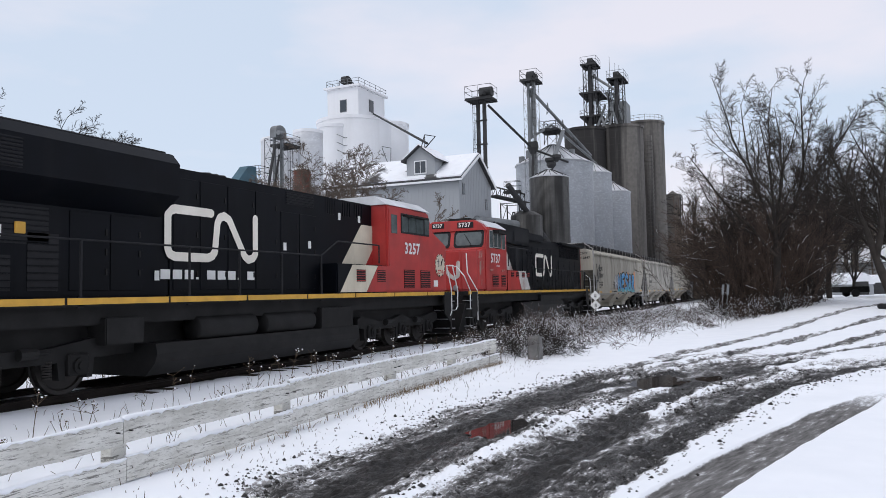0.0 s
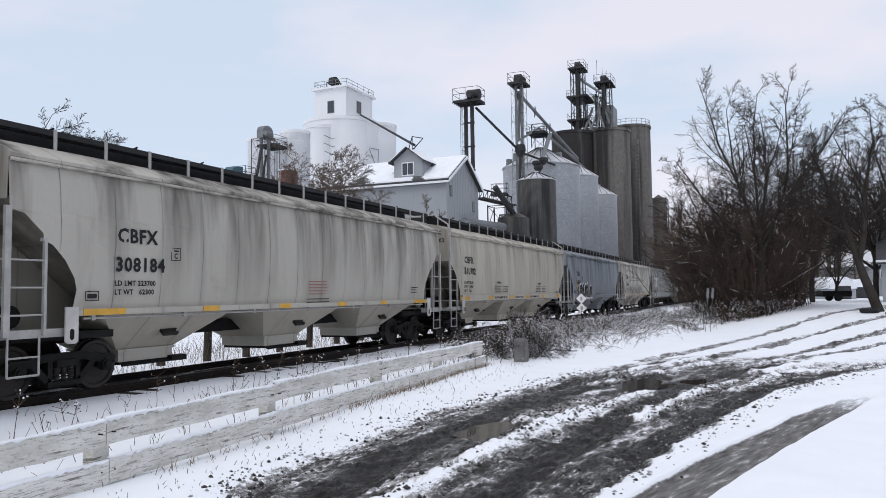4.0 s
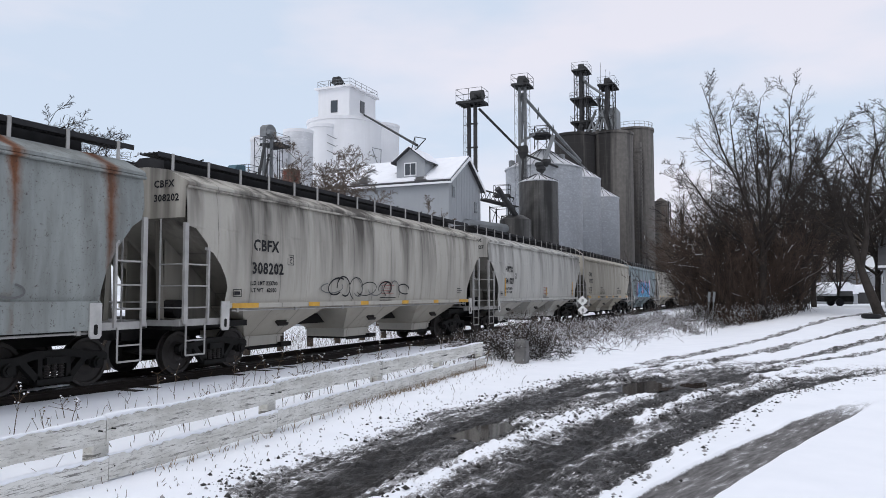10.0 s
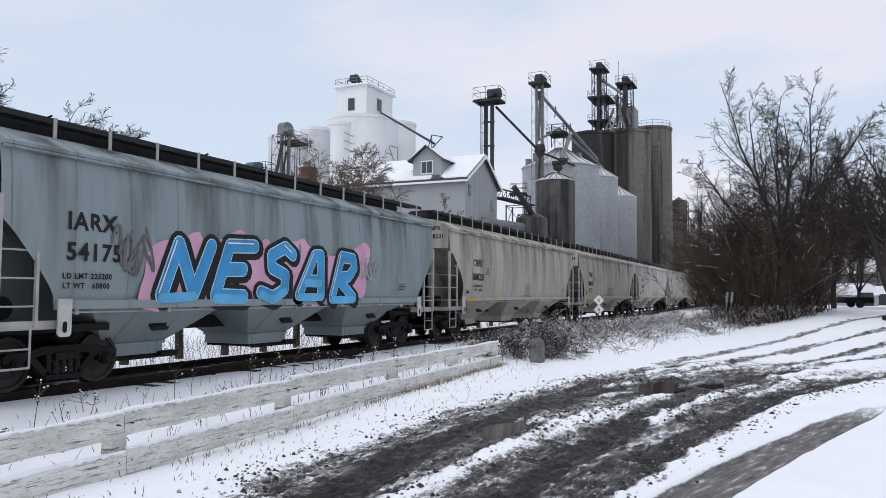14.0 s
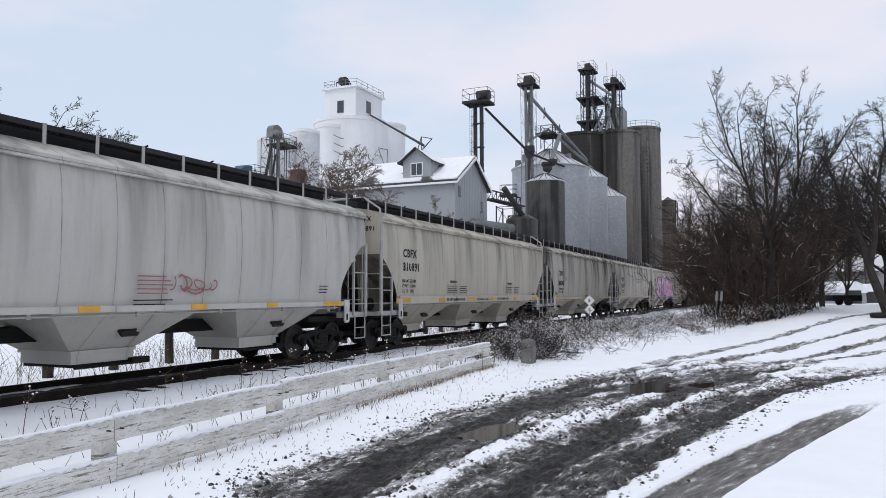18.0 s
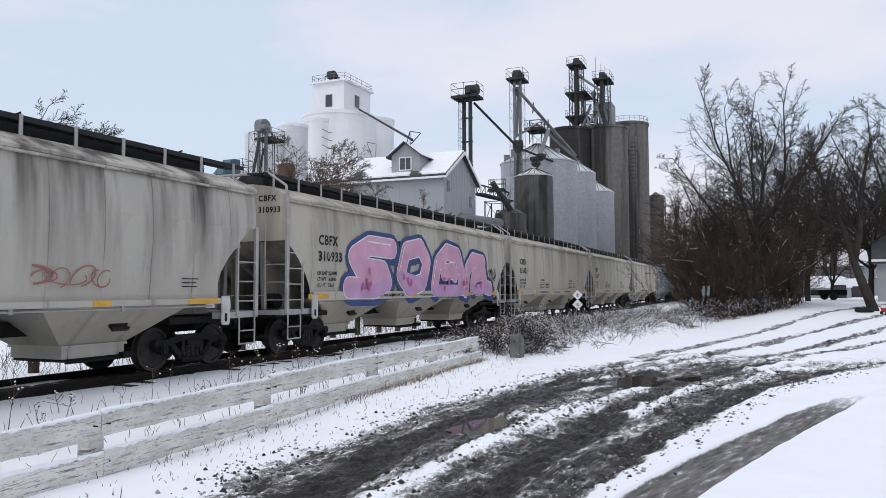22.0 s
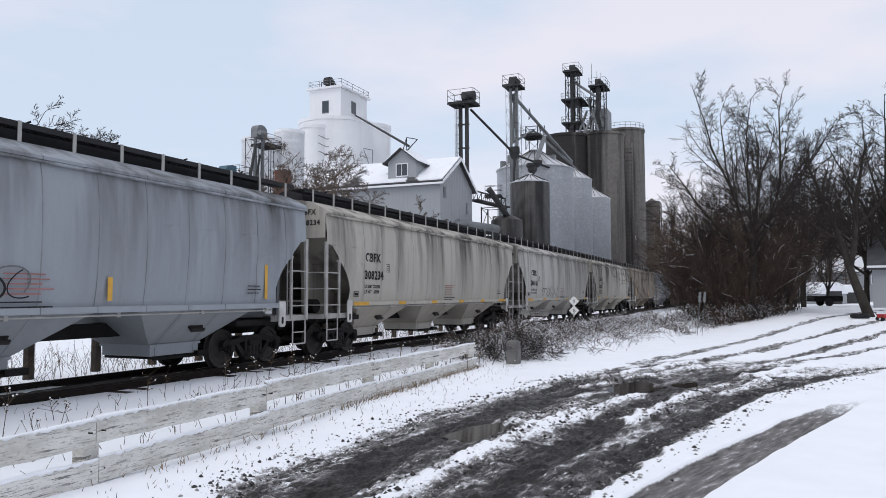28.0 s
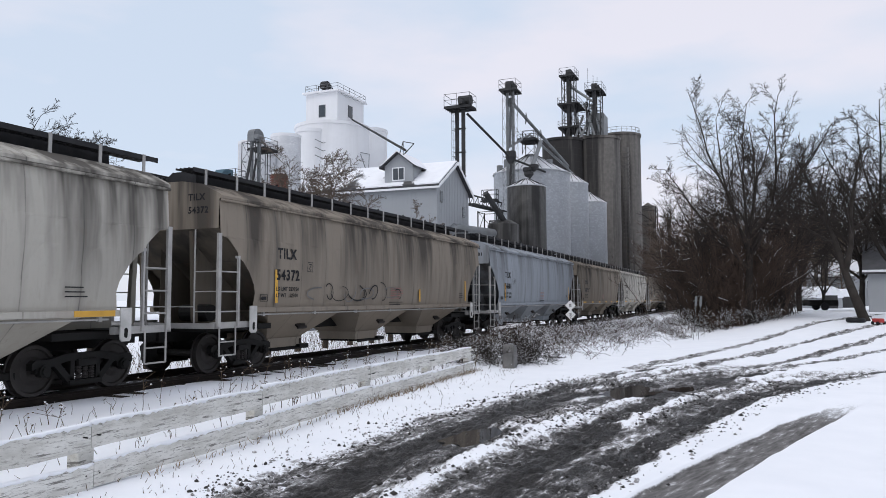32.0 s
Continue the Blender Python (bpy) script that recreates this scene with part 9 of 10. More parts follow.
def rails_and_posts(loco, xs, z0, z1, y, material, top=True):
    hr = None
    for k, x in enumerate(xs):
        bm = bmesh.new()
        rod(bm, (x, y, z0), (x, y, z1), 0.028, 6)
        box(bm, x - 0.06, x + 0.06, y - 0.02, y + 0.03, z0 - 0.18, z0 + 0.02)
        part("stanchion", bm, material, loco)
    if top:
        bm = bmesh.new()
        path_rod(bm, [(x, y, z1) for x in xs], 0.02, 6)
        part("handrail", bm, material, loco)


def grab(loco, pts, material, r=0.022, name="grab_rail"):
    bm = bmesh.new()
    path_rod(bm, pts, r, 6)
    part(name, bm, material, loco, "white bent grab rail" if material is WHITE_INK else "")


def steps(loco, x, facing, material):
    """Corner step well: side plate and treads."""
    bm = bmesh.new()
    extrude_y(bm, [(x, 1.70), (x + facing * 0.62, 1.70), (x + facing * 0.62, 0.30), (x + facing * 0.50, 0.30), (x + facing * 0.50, 0.62), (x, 0.95)], -1.56, -1.52)
    s = part("step_well", bm, material, loco)
    for k in range(4):
        bm = bmesh.new()
        z = 0.36 + 0.33 * k
        box(bm, min(x + facing * 0.62, x + facing * 0.92), max(x + facing * 0.62, x + facing * 0.92), -1.56, -0.85, z, z + 0.025)
        part("tread", bm, GALV, s, "snow-flecked steel tread")


def loco_common(name, s0, label, ends, trucks, tank, number, tank_top=1.16):
    X = lambda s: s - s0
    loco = thing(name, pose(0, 0, 0), label, "locomotive", "locomotives")
    a, b = X(ends[0]), X(ends[1])
    # frame, walkway, yellow edge stripe, anti-climber
    block(loco, "underframe", a, b, -1.30, 1.30, 1.22, 1.58, LOCO_FRAME)
    block(loco, "walkway", a, b, -1.54, 1.54, 1.56, 1.72, LOCO_FRAME, "", 0.01)
    n = 9
    for k in range(n):
        bm = bmesh.new()
        x0, x1 = a + (b - a) * k / n + 0.03, a + (b - a) * (k + 1) / n - 0.03
        box(bm, x0, x1, -1.556, -1.538, 1.60, 1.715)
        part("edge_stripe", bm, YELLOW, loco, "scuffed yellow edge stripe")
    for cx in trucks:
        loco_truck(loco, X(cx))
    # fuel tank with rounded lower edges
    bm = bmesh.new()
    t0, t1 = X(tank[0]), X(tank[1])
    extrude_x(bm, [(-1.42, tank_top), (-1.46, tank_top - 0.2), (-1.40, 0.42), (-1.15, 0.16), (1.15, 0.16), (1.40, 0.42), (1.46, tank_top - 0.2), (1.42, tank_top)], t0, t1)
    part("fuel_tank", bm, LOCO_FRAME, loco, "big grimy fuel tank")
    block(loco, "centre_sill", t0 - 0.6, t1 + 0.6, -0.85, 0.85, 0.62, 1.30, LOCO_FRAME)
    for s, e in ((-1, a), (1, b)):
        block(loco, "coupler", e, e + s * 0.85, -0.15, 0.15, 0.74, 1.0, STEEL_DARK)
        bm = bmesh.new()
        hexa(bm, [(e - s * 0.1, -1.35, 0.2), (e - s * 0.1, 1.35, 0.2), (e - s * 0.05, 1.45, 1.25), (e - s * 0.05, -1.45, 1.25)],
             [(e + s * 0.25, -1.2, 0.14), (e + s * 0.25, 1.2, 0.14), (e + s * 0.12, 1.45, 1.25), (e + s * 0.12, -1.45, 1.25)])
        part("pilot_plough", bm, LOCO_FRAME, loco, "black snow plough pilot")
        steps(loco, e - s * 0.95, s, LOCO_FRAME)
        for k, yy in enumerate((-0.7, -0.55, 0.5, 0.65)):
            bm = bmesh.new()
            path_rod(bm, [(e + s * 0.2, yy, 1.0), (e + s * 0.42, yy, 0.75), (e + s * 0.5, yy, 0.45)], 0.03, 6)
            part("air_hose", bm, INK, loco)
    TRAIN.append((loco, s0))
    return loco, X


def build_lead_loco():
    """The one whose cab faces back along the train."""
    loco, X = loco_common("locomotive", 14.6, "black and red diesel locomotive with cream stripe and white emblem", (4.1, 25.2), (7.3, 21.6), (10.9, 18.5), "3257", 0.80)
    B, R, y = LOCO_BLACK, LOCO_RED, -0.95
    # hood in sections, radiator house wider and higher
    block(loco, "hood", X(11.7), X(20.2), y, -y, 1.72, 4.46, B, "", 0.03)
    block(loco, "rear_hood", X(5.0), X(11.7), y, -y, 1.72, 4.46, B, "", 0.03)
    bm = bmesh.new()
    extrude_x(bm, [(-0.95, 3.35), (-1.50, 3.75), (-1.50, 4.40), (-1.30, 4.62), (1.30, 4.62), (1.50, 4.40), (1.50, 3.75), (0.95, 3.35)], X(4.9), X(11.45))
    part("radiator_house", bm, B, loco, "overhanging radiator house with snow on top")
    bm = bmesh.new()
    box(bm, X(4.95), X(11.3), -1.28, 1.28, 4.618, 4.66)
    bevel(bm, 0.015, 1)
    part("roof_snow", bm, GRATING, loco, "snow-dusted radiator screens")
    block(loco, "exhaust_stack", X(11.75), X(12.25), -0.5, 0.5, 4.46, 4.62, WHEEL_STEEL, "rusty exhaust stack")
    hood_doors(loco, [X(v) for v in (11.8, 12.6, 13.5, 14.5, 15.4)], 1.85, 4.25, y)
    hood_doors(loco, [X(v) for v in (15.5, 16.3, 17.1)], 1.85, 3.85, y)
    louvre(loco, X(15.75), X(17.0), 4.06, 4.40, y, 5, B)
    for v in (17.6, 18.4, 19.1):
        louvre(loco, X(v), X(v + 0.5), 3.98, 4.40, y, 5, B, True)
    louvre(loco, X(7.9), X(8.9), 3.25 - 0.6, 3.30, y - 0.004, 7, B)
    louvre(loco, X(7.5), X(8.2), 1.85, 2.45, y - 0.004, 5, B)
    louvre(loco, X(8.5), X(9.1), 1.85, 2.85, y - 0.004, 8, B)
    for v in (5.2, 6.2, 7.2):
        louvre(loco, X(v), X(v + 0.8), 3.82, 4.32, -1.505, 8, B)
    hood_doors(loco, [X(v) for v in (9.3, 10.2, 11.0)], 1.85, 3.3, y)
    emblem(loco, X(11.55), X(14.56), 2.46, 3.66, y - 0.032, EMBLEM)
    # web address, unread: one light bar
    bm = bmesh.new()
    for k in range(9):
        x = X(11.45) + 0.34 * k
        box(bm, x, x + (0.26 if k % 4 != 3 else 0.07), y - 0.034, y - 0.028, 2.08, 2.28 if k % 4 != 3 else 2.13)
    part("stencil_block", bm, WHITE_INK, loco, "row of light stencilled bars")
    for xx, zz in ((10.9, 4.0), (11.1, 3.75), (15.6, 2.85), (16.7, 2.95), (18.2, 3.85), (19.3, 3.85), (7.9, 2.75), (11.3, 2.05)):
        block(loco, "notice_plate", X(xx), X(xx) + 0.12, y - 0.03, y - 0.018, zz, zz + 0.2, WHITE_INK, "", 0)
    block(loco, "marker_light", X(8.25), X(8.45), y - 0.04, y - 0.01, 2.82, 3.02, YELLOW, "amber marker light", 0.01)
    # cream slash and red behind the cab
    plate(loco, "cream_stripe", [(X(17.6), 1.73), (X(18.95), 1.73), (X(20.15), 3.05), (X(20.15), 3.80), (X(19.5), 3.80)], y - 0.026, y - 0.012, LOCO_CREAM, "wide cream diagonal stripe")
    plate(loco, "red_panel", [(X(18.95), 1.73), (X(20.2), 1.73), (X(20.2), 3.05), (X(20.15), 3.05)], y - 0.026, y - 0.012, R)
    block(loco, "battery_box", X(17.3), X(20.2), -1.50, y, 1.72, 2.55, B, "low equipment box under the cab walkway", 0.03)
    plate(loco, "cream_stripe", [(X(17.45), 1.75), (X(18.85), 1.75), (X(19.55), 2.53), (X(18.1), 2.53)], -1.512, -1.50, LOCO_CREAM)
    plate(loco, "red_panel", [(X(18.87), 1.75), (X(20.18), 1.75), (X(20.18), 2.53), (X(19.57), 2.53)], -1.512, -1.50, R)
    for v in (18.3, 19.5):
        louvre(loco, X(v), X(v + 0.5), 2.05, 2.40, -1.508, 5, R)
    # cab with slanted nose
    bm = bmesh.new()
    prof = [(20.15, 1.72), (20.15, 4.48), (23.12, 4.44), (23.38, 3.76), (24.45, 3.45), (24.6, 3.36), (24.6, 1.72)]
    hexa(bm, [(X(s), -1.50, z) for s, z in prof], [(X(s), 1.50, z) for s, z in prof])
    bevel(bm, 0.05, 2)
    cab = part("cab", bm, R, loco, "red wide cab with slanting nose")
    bm = bmesh.new()
    extrude_x(bm, [(-1.52, 4.46), (-1.1, 4.74), (1.1, 4.74), (1.52, 4.46)], X(20.1), X(23.2))
    part("cab_roof", bm, BIN_ROOF, loco, "pale snow-covered cab roof")
    block(loco, "roof_vent", X(21.6), X(22.5), -0.7, 0.4, 4.74, 4.88, LOCO_FRAME)
    block(loco, "window_band", X(21.08), X(23.17), -1.512, -1.49, 3.62, 4.27, INK, "dark framed side windows", 0.01)
    for u, v in ((21.14, 21.55), (21.6, 22.1), (22.16, 22.68), (22.79, 23.12)):
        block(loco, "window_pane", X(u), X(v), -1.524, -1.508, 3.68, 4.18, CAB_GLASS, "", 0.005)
    block(loco, "sunshade", X(21.2), X(22.7), -1.72, -1.50, 4.16, 4.22, LOCO_FRAME, "", 0.01)
    block(loco, "cab_door", X(20.25), X(20.95), -1.515, -1.49, 2.55, 4.36, R, "red cab door with rounded window", 0.01)
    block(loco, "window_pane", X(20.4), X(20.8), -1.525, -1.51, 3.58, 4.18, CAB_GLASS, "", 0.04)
    lettering("3257", 0.50, X(21.3), -1.516, 2.98, WHITE_INK, loco)
    for u in (21.25, 22.45):
        louvre(loco, X(u), X(u + 0.75), 1.85, 2.45, -1.506, 8, R)
    bm = bmesh.new()
    lathe(bm, [(0.0, 0.0), (0.41, 0.0), (0.41, 0.012), (0.0, 0.012)], 32)
    badge = part("round_badge", bm, LOCO_CREAM, loco, "round cream badge with dark and red marks", at=pose(X(24.0), -1.512, 2.65, 90, 0, 0))
    for k in range(16):
        bm = bmesh.new()
        a0, a1 = 2 * math.pi * k / 16, 2 * math.pi * (k + 0.62) / 16
        ring = [(r * math.cos(a), r * math.sin(a)) for r, a in ((0.365, a0), (0.41, a0), (0.41, a1), (0.365, a1))]
        hexa(bm, [(x, y2, 0.014) for x, y2 in ring], [(x, y2, 0.018) for x, y2 in ring])
        part("badge_ring", bm, INK if k % 2 else LOCO_RED, badge)
    bm = bmesh.new()
    hexa(bm, [(0.02, -0.02, 0.014), (0.08, -0.02, 0.014), (0.22, 0.20, 0.014), (0.20, 0.25, 0.014), (0.10, 0.16, 0.014)], [(0.02, -0.02, 0.018), (0.08, -0.02, 0.018), (0.22, 0.20, 0.018), (0.20, 0.25, 0.018), (0.10, 0.16, 0.018)])
    part("badge_mark", bm, INK, badge)
    bm = bmesh.new()
    for q in ((-0.20, -0.14, 0.06, 0.24), (-0.26, -0.08, 0.12, 0.16), (-0.20, -0.16, -0.06, 0.06), (-0.13, -0.09, -0.06, 0.06)):
        box(bm, q[0], q[1], q[2], q[3], 0.014, 0.018)
    part("badge_mark", bm, FELT, badge)
    bm = bmesh.new()
    strokes(bm, [(-0.06, -0.17), (-0.16, -0.17), (-0.18, -0.2), (-0.18, -0.25), (-0.16, -0.28), (-0.04, -0.28), (-0.02, -0.2), (0.04, -0.17), (0.12, -0.27), (0.17, -0.27), (0.17, -0.17)], 0.035, 0, 6)
    part("badge_mark", bm, LOCO_RED, badge, at=pose(0, 0, 0.016, -90, 0, 0))
    block(loco, "notice_plate", X(23.49), X(23.81), -1.512, -1.50, 1.9, 2.12, WHITE_INK, "", 0)
    # tall front windows
    for yy in (-1.2, -0.35, 0.5):
        bm = bmesh.new()
        hexa(bm, [(X(23.16), yy, 4.36), (X(23.16), yy + 0.7, 4.36), (X(23.38), yy + 0.7, 3.80), (X(23.38), yy, 3.80)],
             [(X(23.19), yy, 4.37), (X(23.19), yy + 0.7, 4.37), (X(23.41), yy + 0.7, 3.81), (X(23.41), yy, 3.81)])
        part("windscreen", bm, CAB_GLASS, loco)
    # air tanks over the fuel tank, equipment
    for u, v in ((12.1, 14.0), (14.35, 16.35)):
        bm = bmesh.new()
        rod(bm, (X(u), -1.20, 1.04), (X(v), -1.20, 1.04), 0.27, 18)
        bevel(bm, 0.03, 1)
        part("air_reservoir", bm, LOCO_FRAME, loco, "long cylindrical air reservoir", True)
    block(loco, "filter_box", X(9.7), X(10.6), -1.45, -0.9, 0.85, 1.35, LOCO_FRAME)
    block(loco, "sand_box", X(16.6), X(18.2), -1.44, -0.9, 0.8, 1.35, LOCO_FRAME)
    rails_and_posts(loco, [X(v) for v in (5.2, 7.2, 9.1, 11.7, 13.25, 14.8, 16.5)], 1.72, 2.73, -1.52, INK)
    grab(loco, [(X(16.5), -1.52, 2.73), (X(17.3), -1.52, 3.15), (X(19.6), -1.52, 3.15), (X(19.6), -1.52, 2.6)], INK)
    grab(loco, [(X(24.63), -1.50, 2.63), (X(24.86), -1.56, 1.79), (X(24.86), -1.56, 1.01), (X(24.72), -1.56, 0.84)], WHITE_INK)
    grab(loco, [(X(24.7), -1.50, 2.67), (X(25.04), -1.54, 2.68), (X(25.48), -1.54, 1.75), (X(25.45), -1.54, 1.16), (X(25.29), -1.54, 1.05)], WHITE_INK)
    for k in range(3):
        bm = bmesh.new()
        rod(bm, (X(13.4) + 0.25 * k, -0.2, 4.58), (X(13.75) + 0.25 * k, -0.2, 4.58), 0.05, 8, 0.09)
        rod(bm, (X(13.5) + 0.25 * k, -0.2, 4.44), (X(13.5) + 0.25 * k, -0.2, 4.58), 0.03, 6)
        part("air_horn", bm, LOCO_FRAME, loco)


def build_second_loco():
    """The one whose cab leads, coupled nose to nose."""
    loco, X = loco_common("locomotive", 36.4, "red-nosed black diesel locomotive with worn paint and white emblem", (26.5, 46.3), (29.85, 43.35), (33.5, 40.5), "5737")
    B, R, y = LOCO_BLACK, LOCO_RED, -0.95
    bm = bmesh.new()
    prof = [(28.52, 1.72), (28.55, 3.5), (28.74, 4.28), (28.98, 4.42), (31.15, 4.42), (31.15, 1.72)]
    hexa(bm, [(X(s), -1.50, z) for s, z in prof], [(X(s), 1.50, z) for s, z in prof])
    bevel(bm, 0.05, 2)
    part("cab", bm, R, loco, "worn red wide cab")
    bm = bmesh.new()
    plan = ((28.56, -1.49, 3.54), (27.74, -1.49, 3.40), (27.12, -0.98, 3.36), (27.12, 0.98, 3.36), (27.74, 1.49, 3.40), (28.56, 1.49, 3.54))
    hexa(bm, [(X(s), yy, 1.72) for s, yy, z in plan], [(X(s), yy, z) for s, yy, z in plan])
    bevel(bm, 0.07, 3)
    nose = part("nose", bm, R, loco, "short faceted red nose with scuffed paint")
    for q in ((27.78, 3.05, 3.36, 0.42), (27.85, 2.35, 2.95, 0.22), (28.15, 2.6, 2.95, 0.2), (28.0, 1.95, 2.2, 0.16)):
        plate(nose, "bare_patch", [(X(q[0]), q[1]), (X(q[0]) + q[3] * 0.8, q[1] + 0.04), (X(q[0]) + q[3], q[2]), (X(q[0]) + q[3] * 0.2, q[2] - 0.05)], -1.497, -1.488, FADED_RED, "faded bare patch in the paint")
    bm = bmesh.new()
    extrude_x(bm, [(-1.50, 4.26), (-1.28, 4.52), (-0.95, 4.70), (0.95, 4.70), (1.28, 4.52), (1.50, 4.26)], X(28.66), X(28.99))
    brow = part("brow", bm, R, loco, "curved red brow over the windscreens")
    bm = bmesh.new()
    extrude_x(bm, [(-1.50, 4.40), (-1.05, 4.72), (1.05, 4.72), (1.50, 4.40)], X(28.99), X(31.2))
    part("cab_roof", bm, BIN_ROOF, loco, "grey cab roof dusted with snow")
    block(loco, "roof_vent", X(29.3), X(30.1), -0.5, 0.5, 4.72, 4.86, LOCO_FRAME)
    for ya, yb, za, zb in ((-0.94, -0.21, 4.37, 4.62), (0.40, 0.98, 4.40, 4.62)):
        bm = bmesh.new()
        box(bm, X(28.64), X(28.67), ya, yb, za, zb)
        bevel(bm, 0.01, 1)
        nb = part("number_board", bm, INK, brow, "black number board")
        lettering("5737", (yb - ya) * 0.34, X(28.632), yb - 0.06, za + 0.05, WHITE_INK, nb, -90)
    for ya, yb in ((-1.40, -0.05), (0.12, 1.40)):
        for name, ins, out, mat in (("windscreen_frame", 0.0, 0.012, INK), ("windscreen", 0.09, 0.03, CAB_GLASS)):
            bm = bmesh.new()
            z0, z1, y0, y1 = 3.54 + ins, 4.27 - ins, ya + ins, yb - ins
            xs = lambda z: X(28.55) + (z - 3.5) * 0.244 - out
            ring = [(y0 + 0.08, z0), (y1 - 0.08, z0), (y1, z0 + 0.1), (y1, z1 - 0.1), (y1 - 0.08, z1), (y0 + 0.08, z1), (y0, z1 - 0.1), (y0, z0 + 0.1)]
            hexa(bm, [(xs(z), yy, z) for yy, z in ring], [(xs(z) + 0.03, yy, z) for yy, z in ring])
            ws = part(name, bm, mat, loco, "black rubber windscreen frame" if ins == 0 else "large windscreen pane, painted grey for reflected sky")
        bm = bmesh.new()
        rod(bm, (X(28.53), ya + 0.5, 3.60), (X(28.62), ya + 0.85, 4.10), 0.014, 4)
        part("wiper", bm, INK, ws)
    block(loco, "window_band", X(29.46), X(30.42), -1.512, -1.49, 3.52, 4.32, LOCO_FRAME, "", 0.01)
    for u, v, z0, z1 in ((29.0, 29.4, 3.53, 4.25), (29.5, 29.94, 3.56, 4.28), (29.98, 30.38, 3.56, 4.28), (30.5, 30.9, 3.53, 4.2)):
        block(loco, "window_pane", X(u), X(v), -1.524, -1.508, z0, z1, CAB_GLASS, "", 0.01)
        grab(loco, [(X(u), -1.52, z0), (X(v), -1.52, z0), (X(v), -1.52, z1), (X(u), -1.52, z1), (X(u), -1.52, z0)], LADDER_PAINT, 0.014, "window_frame")
    block(loco, "sunshade", X(29.4), X(30.5), -1.80, -1.50, 4.14, 4.30, LOCO_FRAME, "", 0.01)
    lettering("5737", 0.52, X(29.1), -1.516, 2.92, WHITE_INK, loco)
    lettering("UF-640S", 0.11, X(29.75), -1.516, 2.74, WHITE_INK, loco)
    for u in (29.0, 30.35):
        plate(loco, "bare_patch", [(X(u), 2.62), (X(u) + 0.5, 2.66), (X(u) + 0.42, 2.58), (X(u) + 0.1, 2.54)], -1.507, -1.498, FADED_RED)
    for u, v in ((29.3, 30.0), (30.4, 30.9)):
        louvre(loco, X(u), X(v), 1.9, 2.4, -1.506, 7, R)
    # headlights on the nose
    bm = bmesh.new()
    box(bm, X(27.08), X(27.13), -0.02, 0.24, 3.0, 3.36)
    lamp = part("headlight_housing", bm, INK, nose, "black headlight housing")
    for zz in (3.09, 3.27):
        bm = bmesh.new()
        lathe(bm, [(0.0, 0.02), (0.06, 0.03), (0.075, 0.05), (0.09, 0.05), (0.09, 0.0), (0.0, 0.0)], 16)
        part("headlight", bm, GALV, lamp, "unlit round headlight", at=pose(X(27.08), 0.11, zz, 0, -90, 0))
    bm = bmesh.new()
    strokes(bm, [(-0.3, 2.82), (-0.72, 2.82), (-0.84, 2.72), (-0.86, 2.32), (-0.74, 2.20), (-0.3, 2.20), (-0.16, 2.30), (-0.12, 2.68), (0.0, 2.84), (0.2, 2.80), (0.5, 2.36), (0.7, 2.24), (0.86, 2.34), (0.88, 2.86)], 0.16, 0, 10)
    part("emblem", bm, FADED_WHITE, nose, "faded white bent-band emblem", at=pose(X(27.105), 0, 0, 0, 0, -90))
    for yy in (-0.75, 0.75):
        bm = bmesh.new()
        lathe(bm, [(0.0, 0.03), (0.10, 0.03), (0.12, 0.0), (0.0, 0.0)], 14)
        part("ditch_light", bm, GALV, nose, "unlit ditch light", at=pose(X(27.10), yy, 1.86, 0, -90, 0))
    # hood with dynamic brake hump and radiator end
    block(loco, "hood", X(31.15), X(46.55), y, -y, 1.72, 4.36, B, "", 0.03)
    block(loco, "inertial_house", X(31.2), X(35.6), -1.12, 1.12, 3.9, 4.78, B, "", 0.03)
    block(loco, "brake_blister", X(35.6), X(38.2), -1.05, 1.05, 4.2, 4.62, B, "", 0.05)
    for u, v, z0, z1 in ((31.75, 32.9, 3.98, 4.40), (33.3, 35.3, 4.05, 4.62)):
        block(loco, "intake_screen", X(u), X(v), -1.132, -1.115, z0, z1, INK, "black recessed intake screen", 0)
    block(loco, "intake_screen", X(31.3), X(32.9), y - 0.012, y, 3.55, 3.88, INK, "", 0)
    block(loco, "door_recess", X(33.9), X(34.4), y - 0.012, y, 2.72, 3.85, INK, "black door opening in the hood", 0)
    louvre(loco, X(41.6), X(46.0), 3.55, 4.25, y - 0.004, 26, B, True)
    block(loco, "radiator_wing", X(41.4), X(46.6), -1.2, 1.2, 4.28, 4.42, B, "", 0.03)
    for v in (42.3, 44.0, 45.4):
        bm = bmesh.new()
        lathe(bm, [(0.0, 4.40), (0.62, 4.40), (0.60, 4.52), (0.0, 4.53)], 20)
        part("radiator_fan", bm, LOCO_FRAME, loco, at=pose(X(v), 0, 0))
    hood_doors(loco, [X(v) for v in (34.9, 35.7, 36.5, 37.4, 38.3, 39.2, 40.1, 41.0)], 1.85, 3.95, y)
    hood_doors(loco, [X(v) for v in (41.4, 42.6, 43.8, 45.0, 46.2)], 1.85, 3.45, y)
    emblem(loco, X(36.95), X(39.98), 2.43, 3.63, y - 0.034, EMBLEM)
    # red, white slash over the low boxes behind the cab
    plate(loco, "cream_stripe", [(X(31.2), 2.68), (X(33.4), 2.68), (X(32.63), 3.52), (X(31.2), 3.52)], y - 0.03, y - 0.012, FADED_WHITE, "faded white diagonal stripe")
    block(loco, "battery_box", X(31.2), X(34.9), -1.48, y, 1.72, 2.64, B, "low black, white and red equipment box", 0.03)
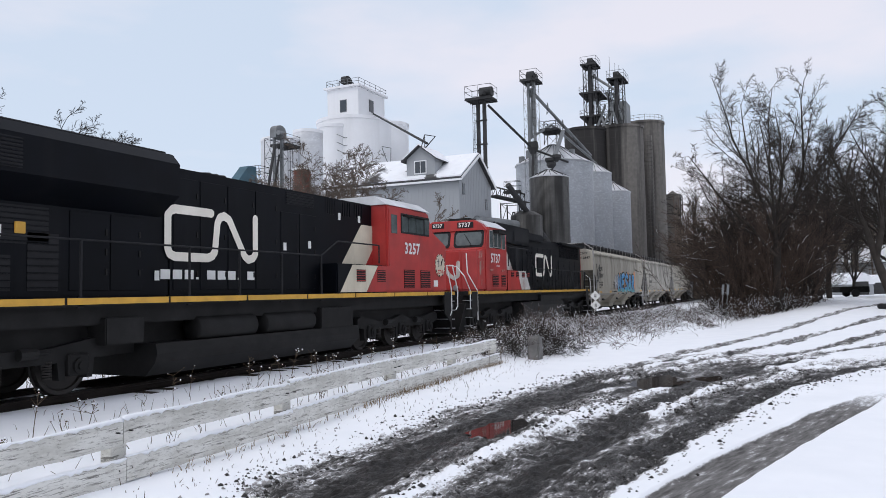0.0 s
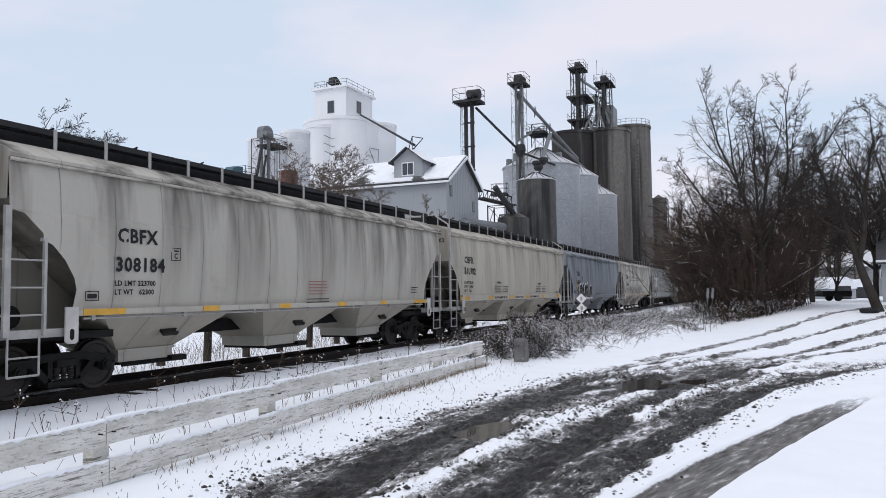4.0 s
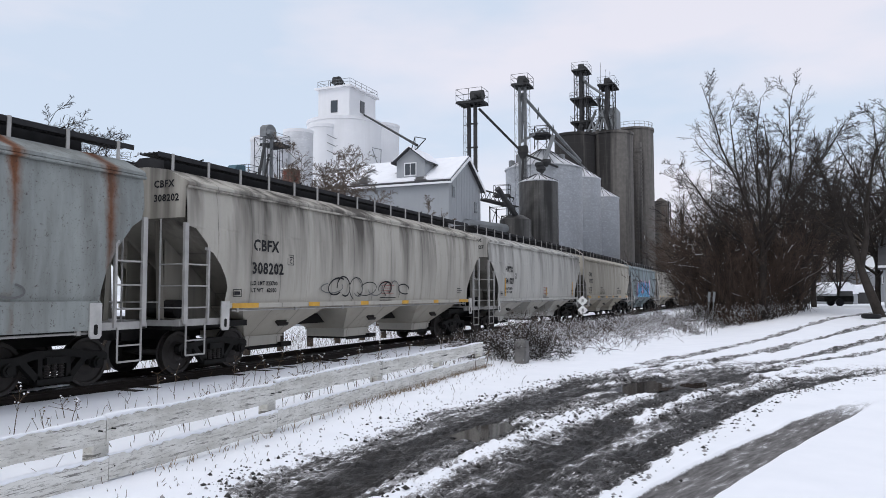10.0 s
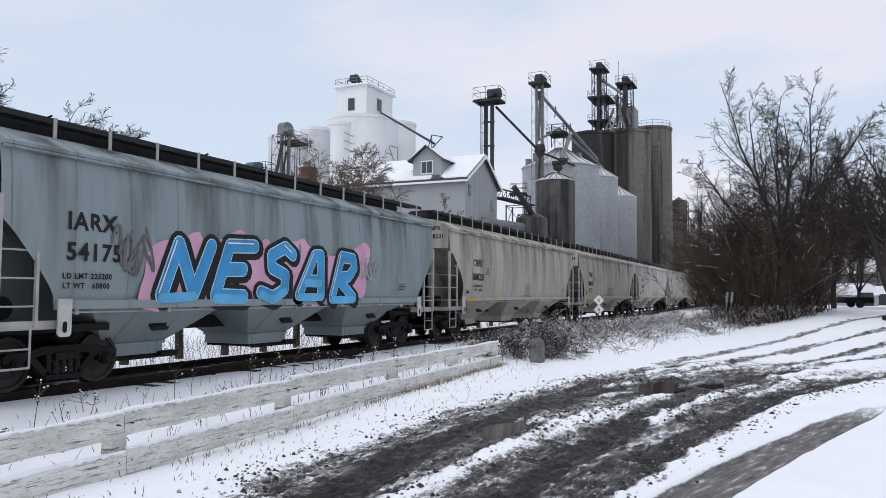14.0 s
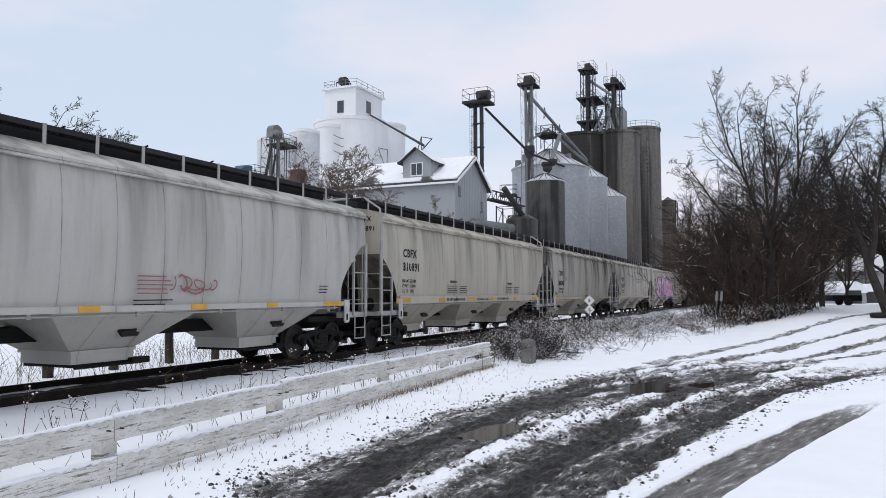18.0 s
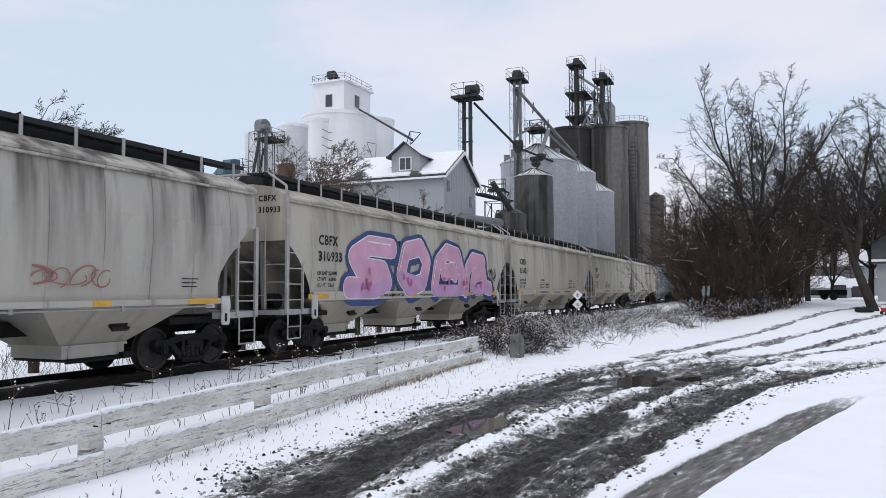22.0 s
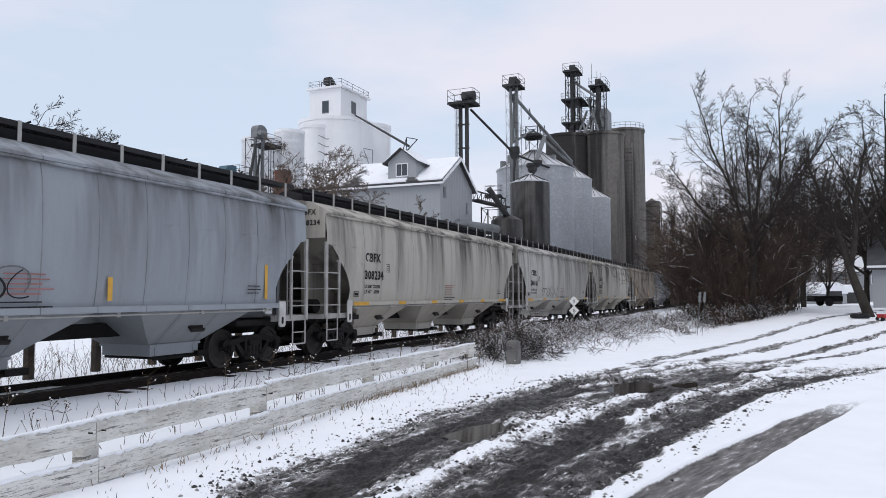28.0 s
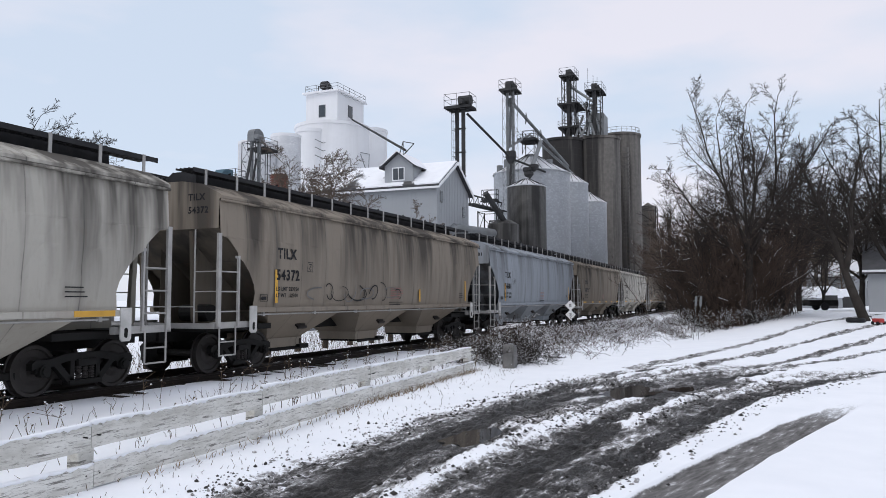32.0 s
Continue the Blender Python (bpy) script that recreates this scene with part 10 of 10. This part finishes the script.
    plate(loco, "red_panel", [(X(31.22), 1.75), (X(33.14), 1.75), (X(32.58), 2.62), (X(31.22), 2.62)], -1.494, -1.48, R)
    plate(loco, "cream_stripe", [(X(33.16), 1.75), (X(34.45), 1.75), (X(33.78), 2.62), (X(32.6), 2.62)], -1.494, -1.48, FADED_WHITE)
    for v in (31.7, 32.4, 33.2, 33.9):
        louvre(loco, X(v), X(v + 0.38), 2.32, 2.56, -1.498, 3, R)
    block(loco, "equipment_tray", X(36.2), X(40.0), -1.46, -0.9, 1.16, 1.48, LOCO_FRAME)
    rails_and_posts(loco, [X(v) for v in (35.2, 36.4, 37.6, 38.8, 40.0, 41.2, 42.5, 43.8, 45.2)], 1.72, 2.78, -1.52, INK)
    grab(loco, [(X(31.3), -1.52, 2.8), (X(31.3), -1.52, 3.65), (X(34.2), -1.52, 3.65), (X(35.2), -1.52, 2.78)], INK)
    grab(loco, [(X(45.2), -1.52, 2.78), (X(46.2), -1.52, 2.5), (X(46.4), -1.52, 1.8)], INK)
    grab(loco, [(X(26.2), -1.2, 2.67), (X(26.25), -1.5, 2.3), (X(26.72), -1.54, 1.74), (X(26.70), -1.54, 1.03)], WHITE_INK)
    grab(loco, [(X(26.65), -0.4, 2.75), (X(26.5), -0.9, 2.72), (X(26.2), -1.2, 2.67)], WHITE_INK)
    grab(loco, [(X(27.2), -1.2, 3.24), (X(27.15), -1.25, 2.45), (X(27.45), -1.54, 1.75), (X(27.42), -1.56, 0.57)], WHITE_INK)
    grab(loco, [(X(46.7), -1.54, 0.7), (X(46.7), -1.54, 1.9), (X(46.5), -1.54, 2.4), (X(46.45), -1.3, 2.6)], WHITE_INK)
    for v in (32.0, 34.5):
        bm = bmesh.new()
        path_rod(bm, [(X(v), -0.6, 4.76), (X(v), -0.6, 4.88), (X(v) + 0.1, -0.6, 4.9), (X(v) + 0.1, -0.6, 4.76)], 0.03, 6)
        part("lifting_eye", bm, LOCO_FRAME, loco)
    block(loco, "red_end_post", X(46.5), X(46.62), y, y + 0.3, 1.8, 4.2, LOCO_RED, "", 0)


build_lead_loco()
build_second_loco()


# ---- what moves: the train, to the left along the track, its wheels turning ----
def motions():
    for car, s in TRAIN:
        walk(car, [(t, pose(s - SPEED * t, TRACK_Y, 0)) for t in (0, 8, 16, 24, 32)])
        sets = [o for o in car.children_recursive if o.name.startswith("wheelset")]
        for w in sets:
            off = w.parent.location.x + w.location.x
            t0, t1 = max(0.0, (s + off - 44) / SPEED), min(32.0, (s + off + 2) / SPEED)
            if t1 <= t0:
                continue
            x, z = w.location.x, w.location.z
            k0, k1 = int(t0 * FPS), int(t1 * FPS)
            rows = [(k / FPS, pose(x, 0, z, 0, -math.degrees(SPEED * k / FPS / z) % 360, 0)) for k in range(k0, k1 + 1)]
            if k0 > 0:
                rows.insert(0, (0.0, rows[0][1]))
            if k1 < 32 * FPS:
                rows.append((32.0, rows[-1][1]))
            walk(w, rows)


motions()
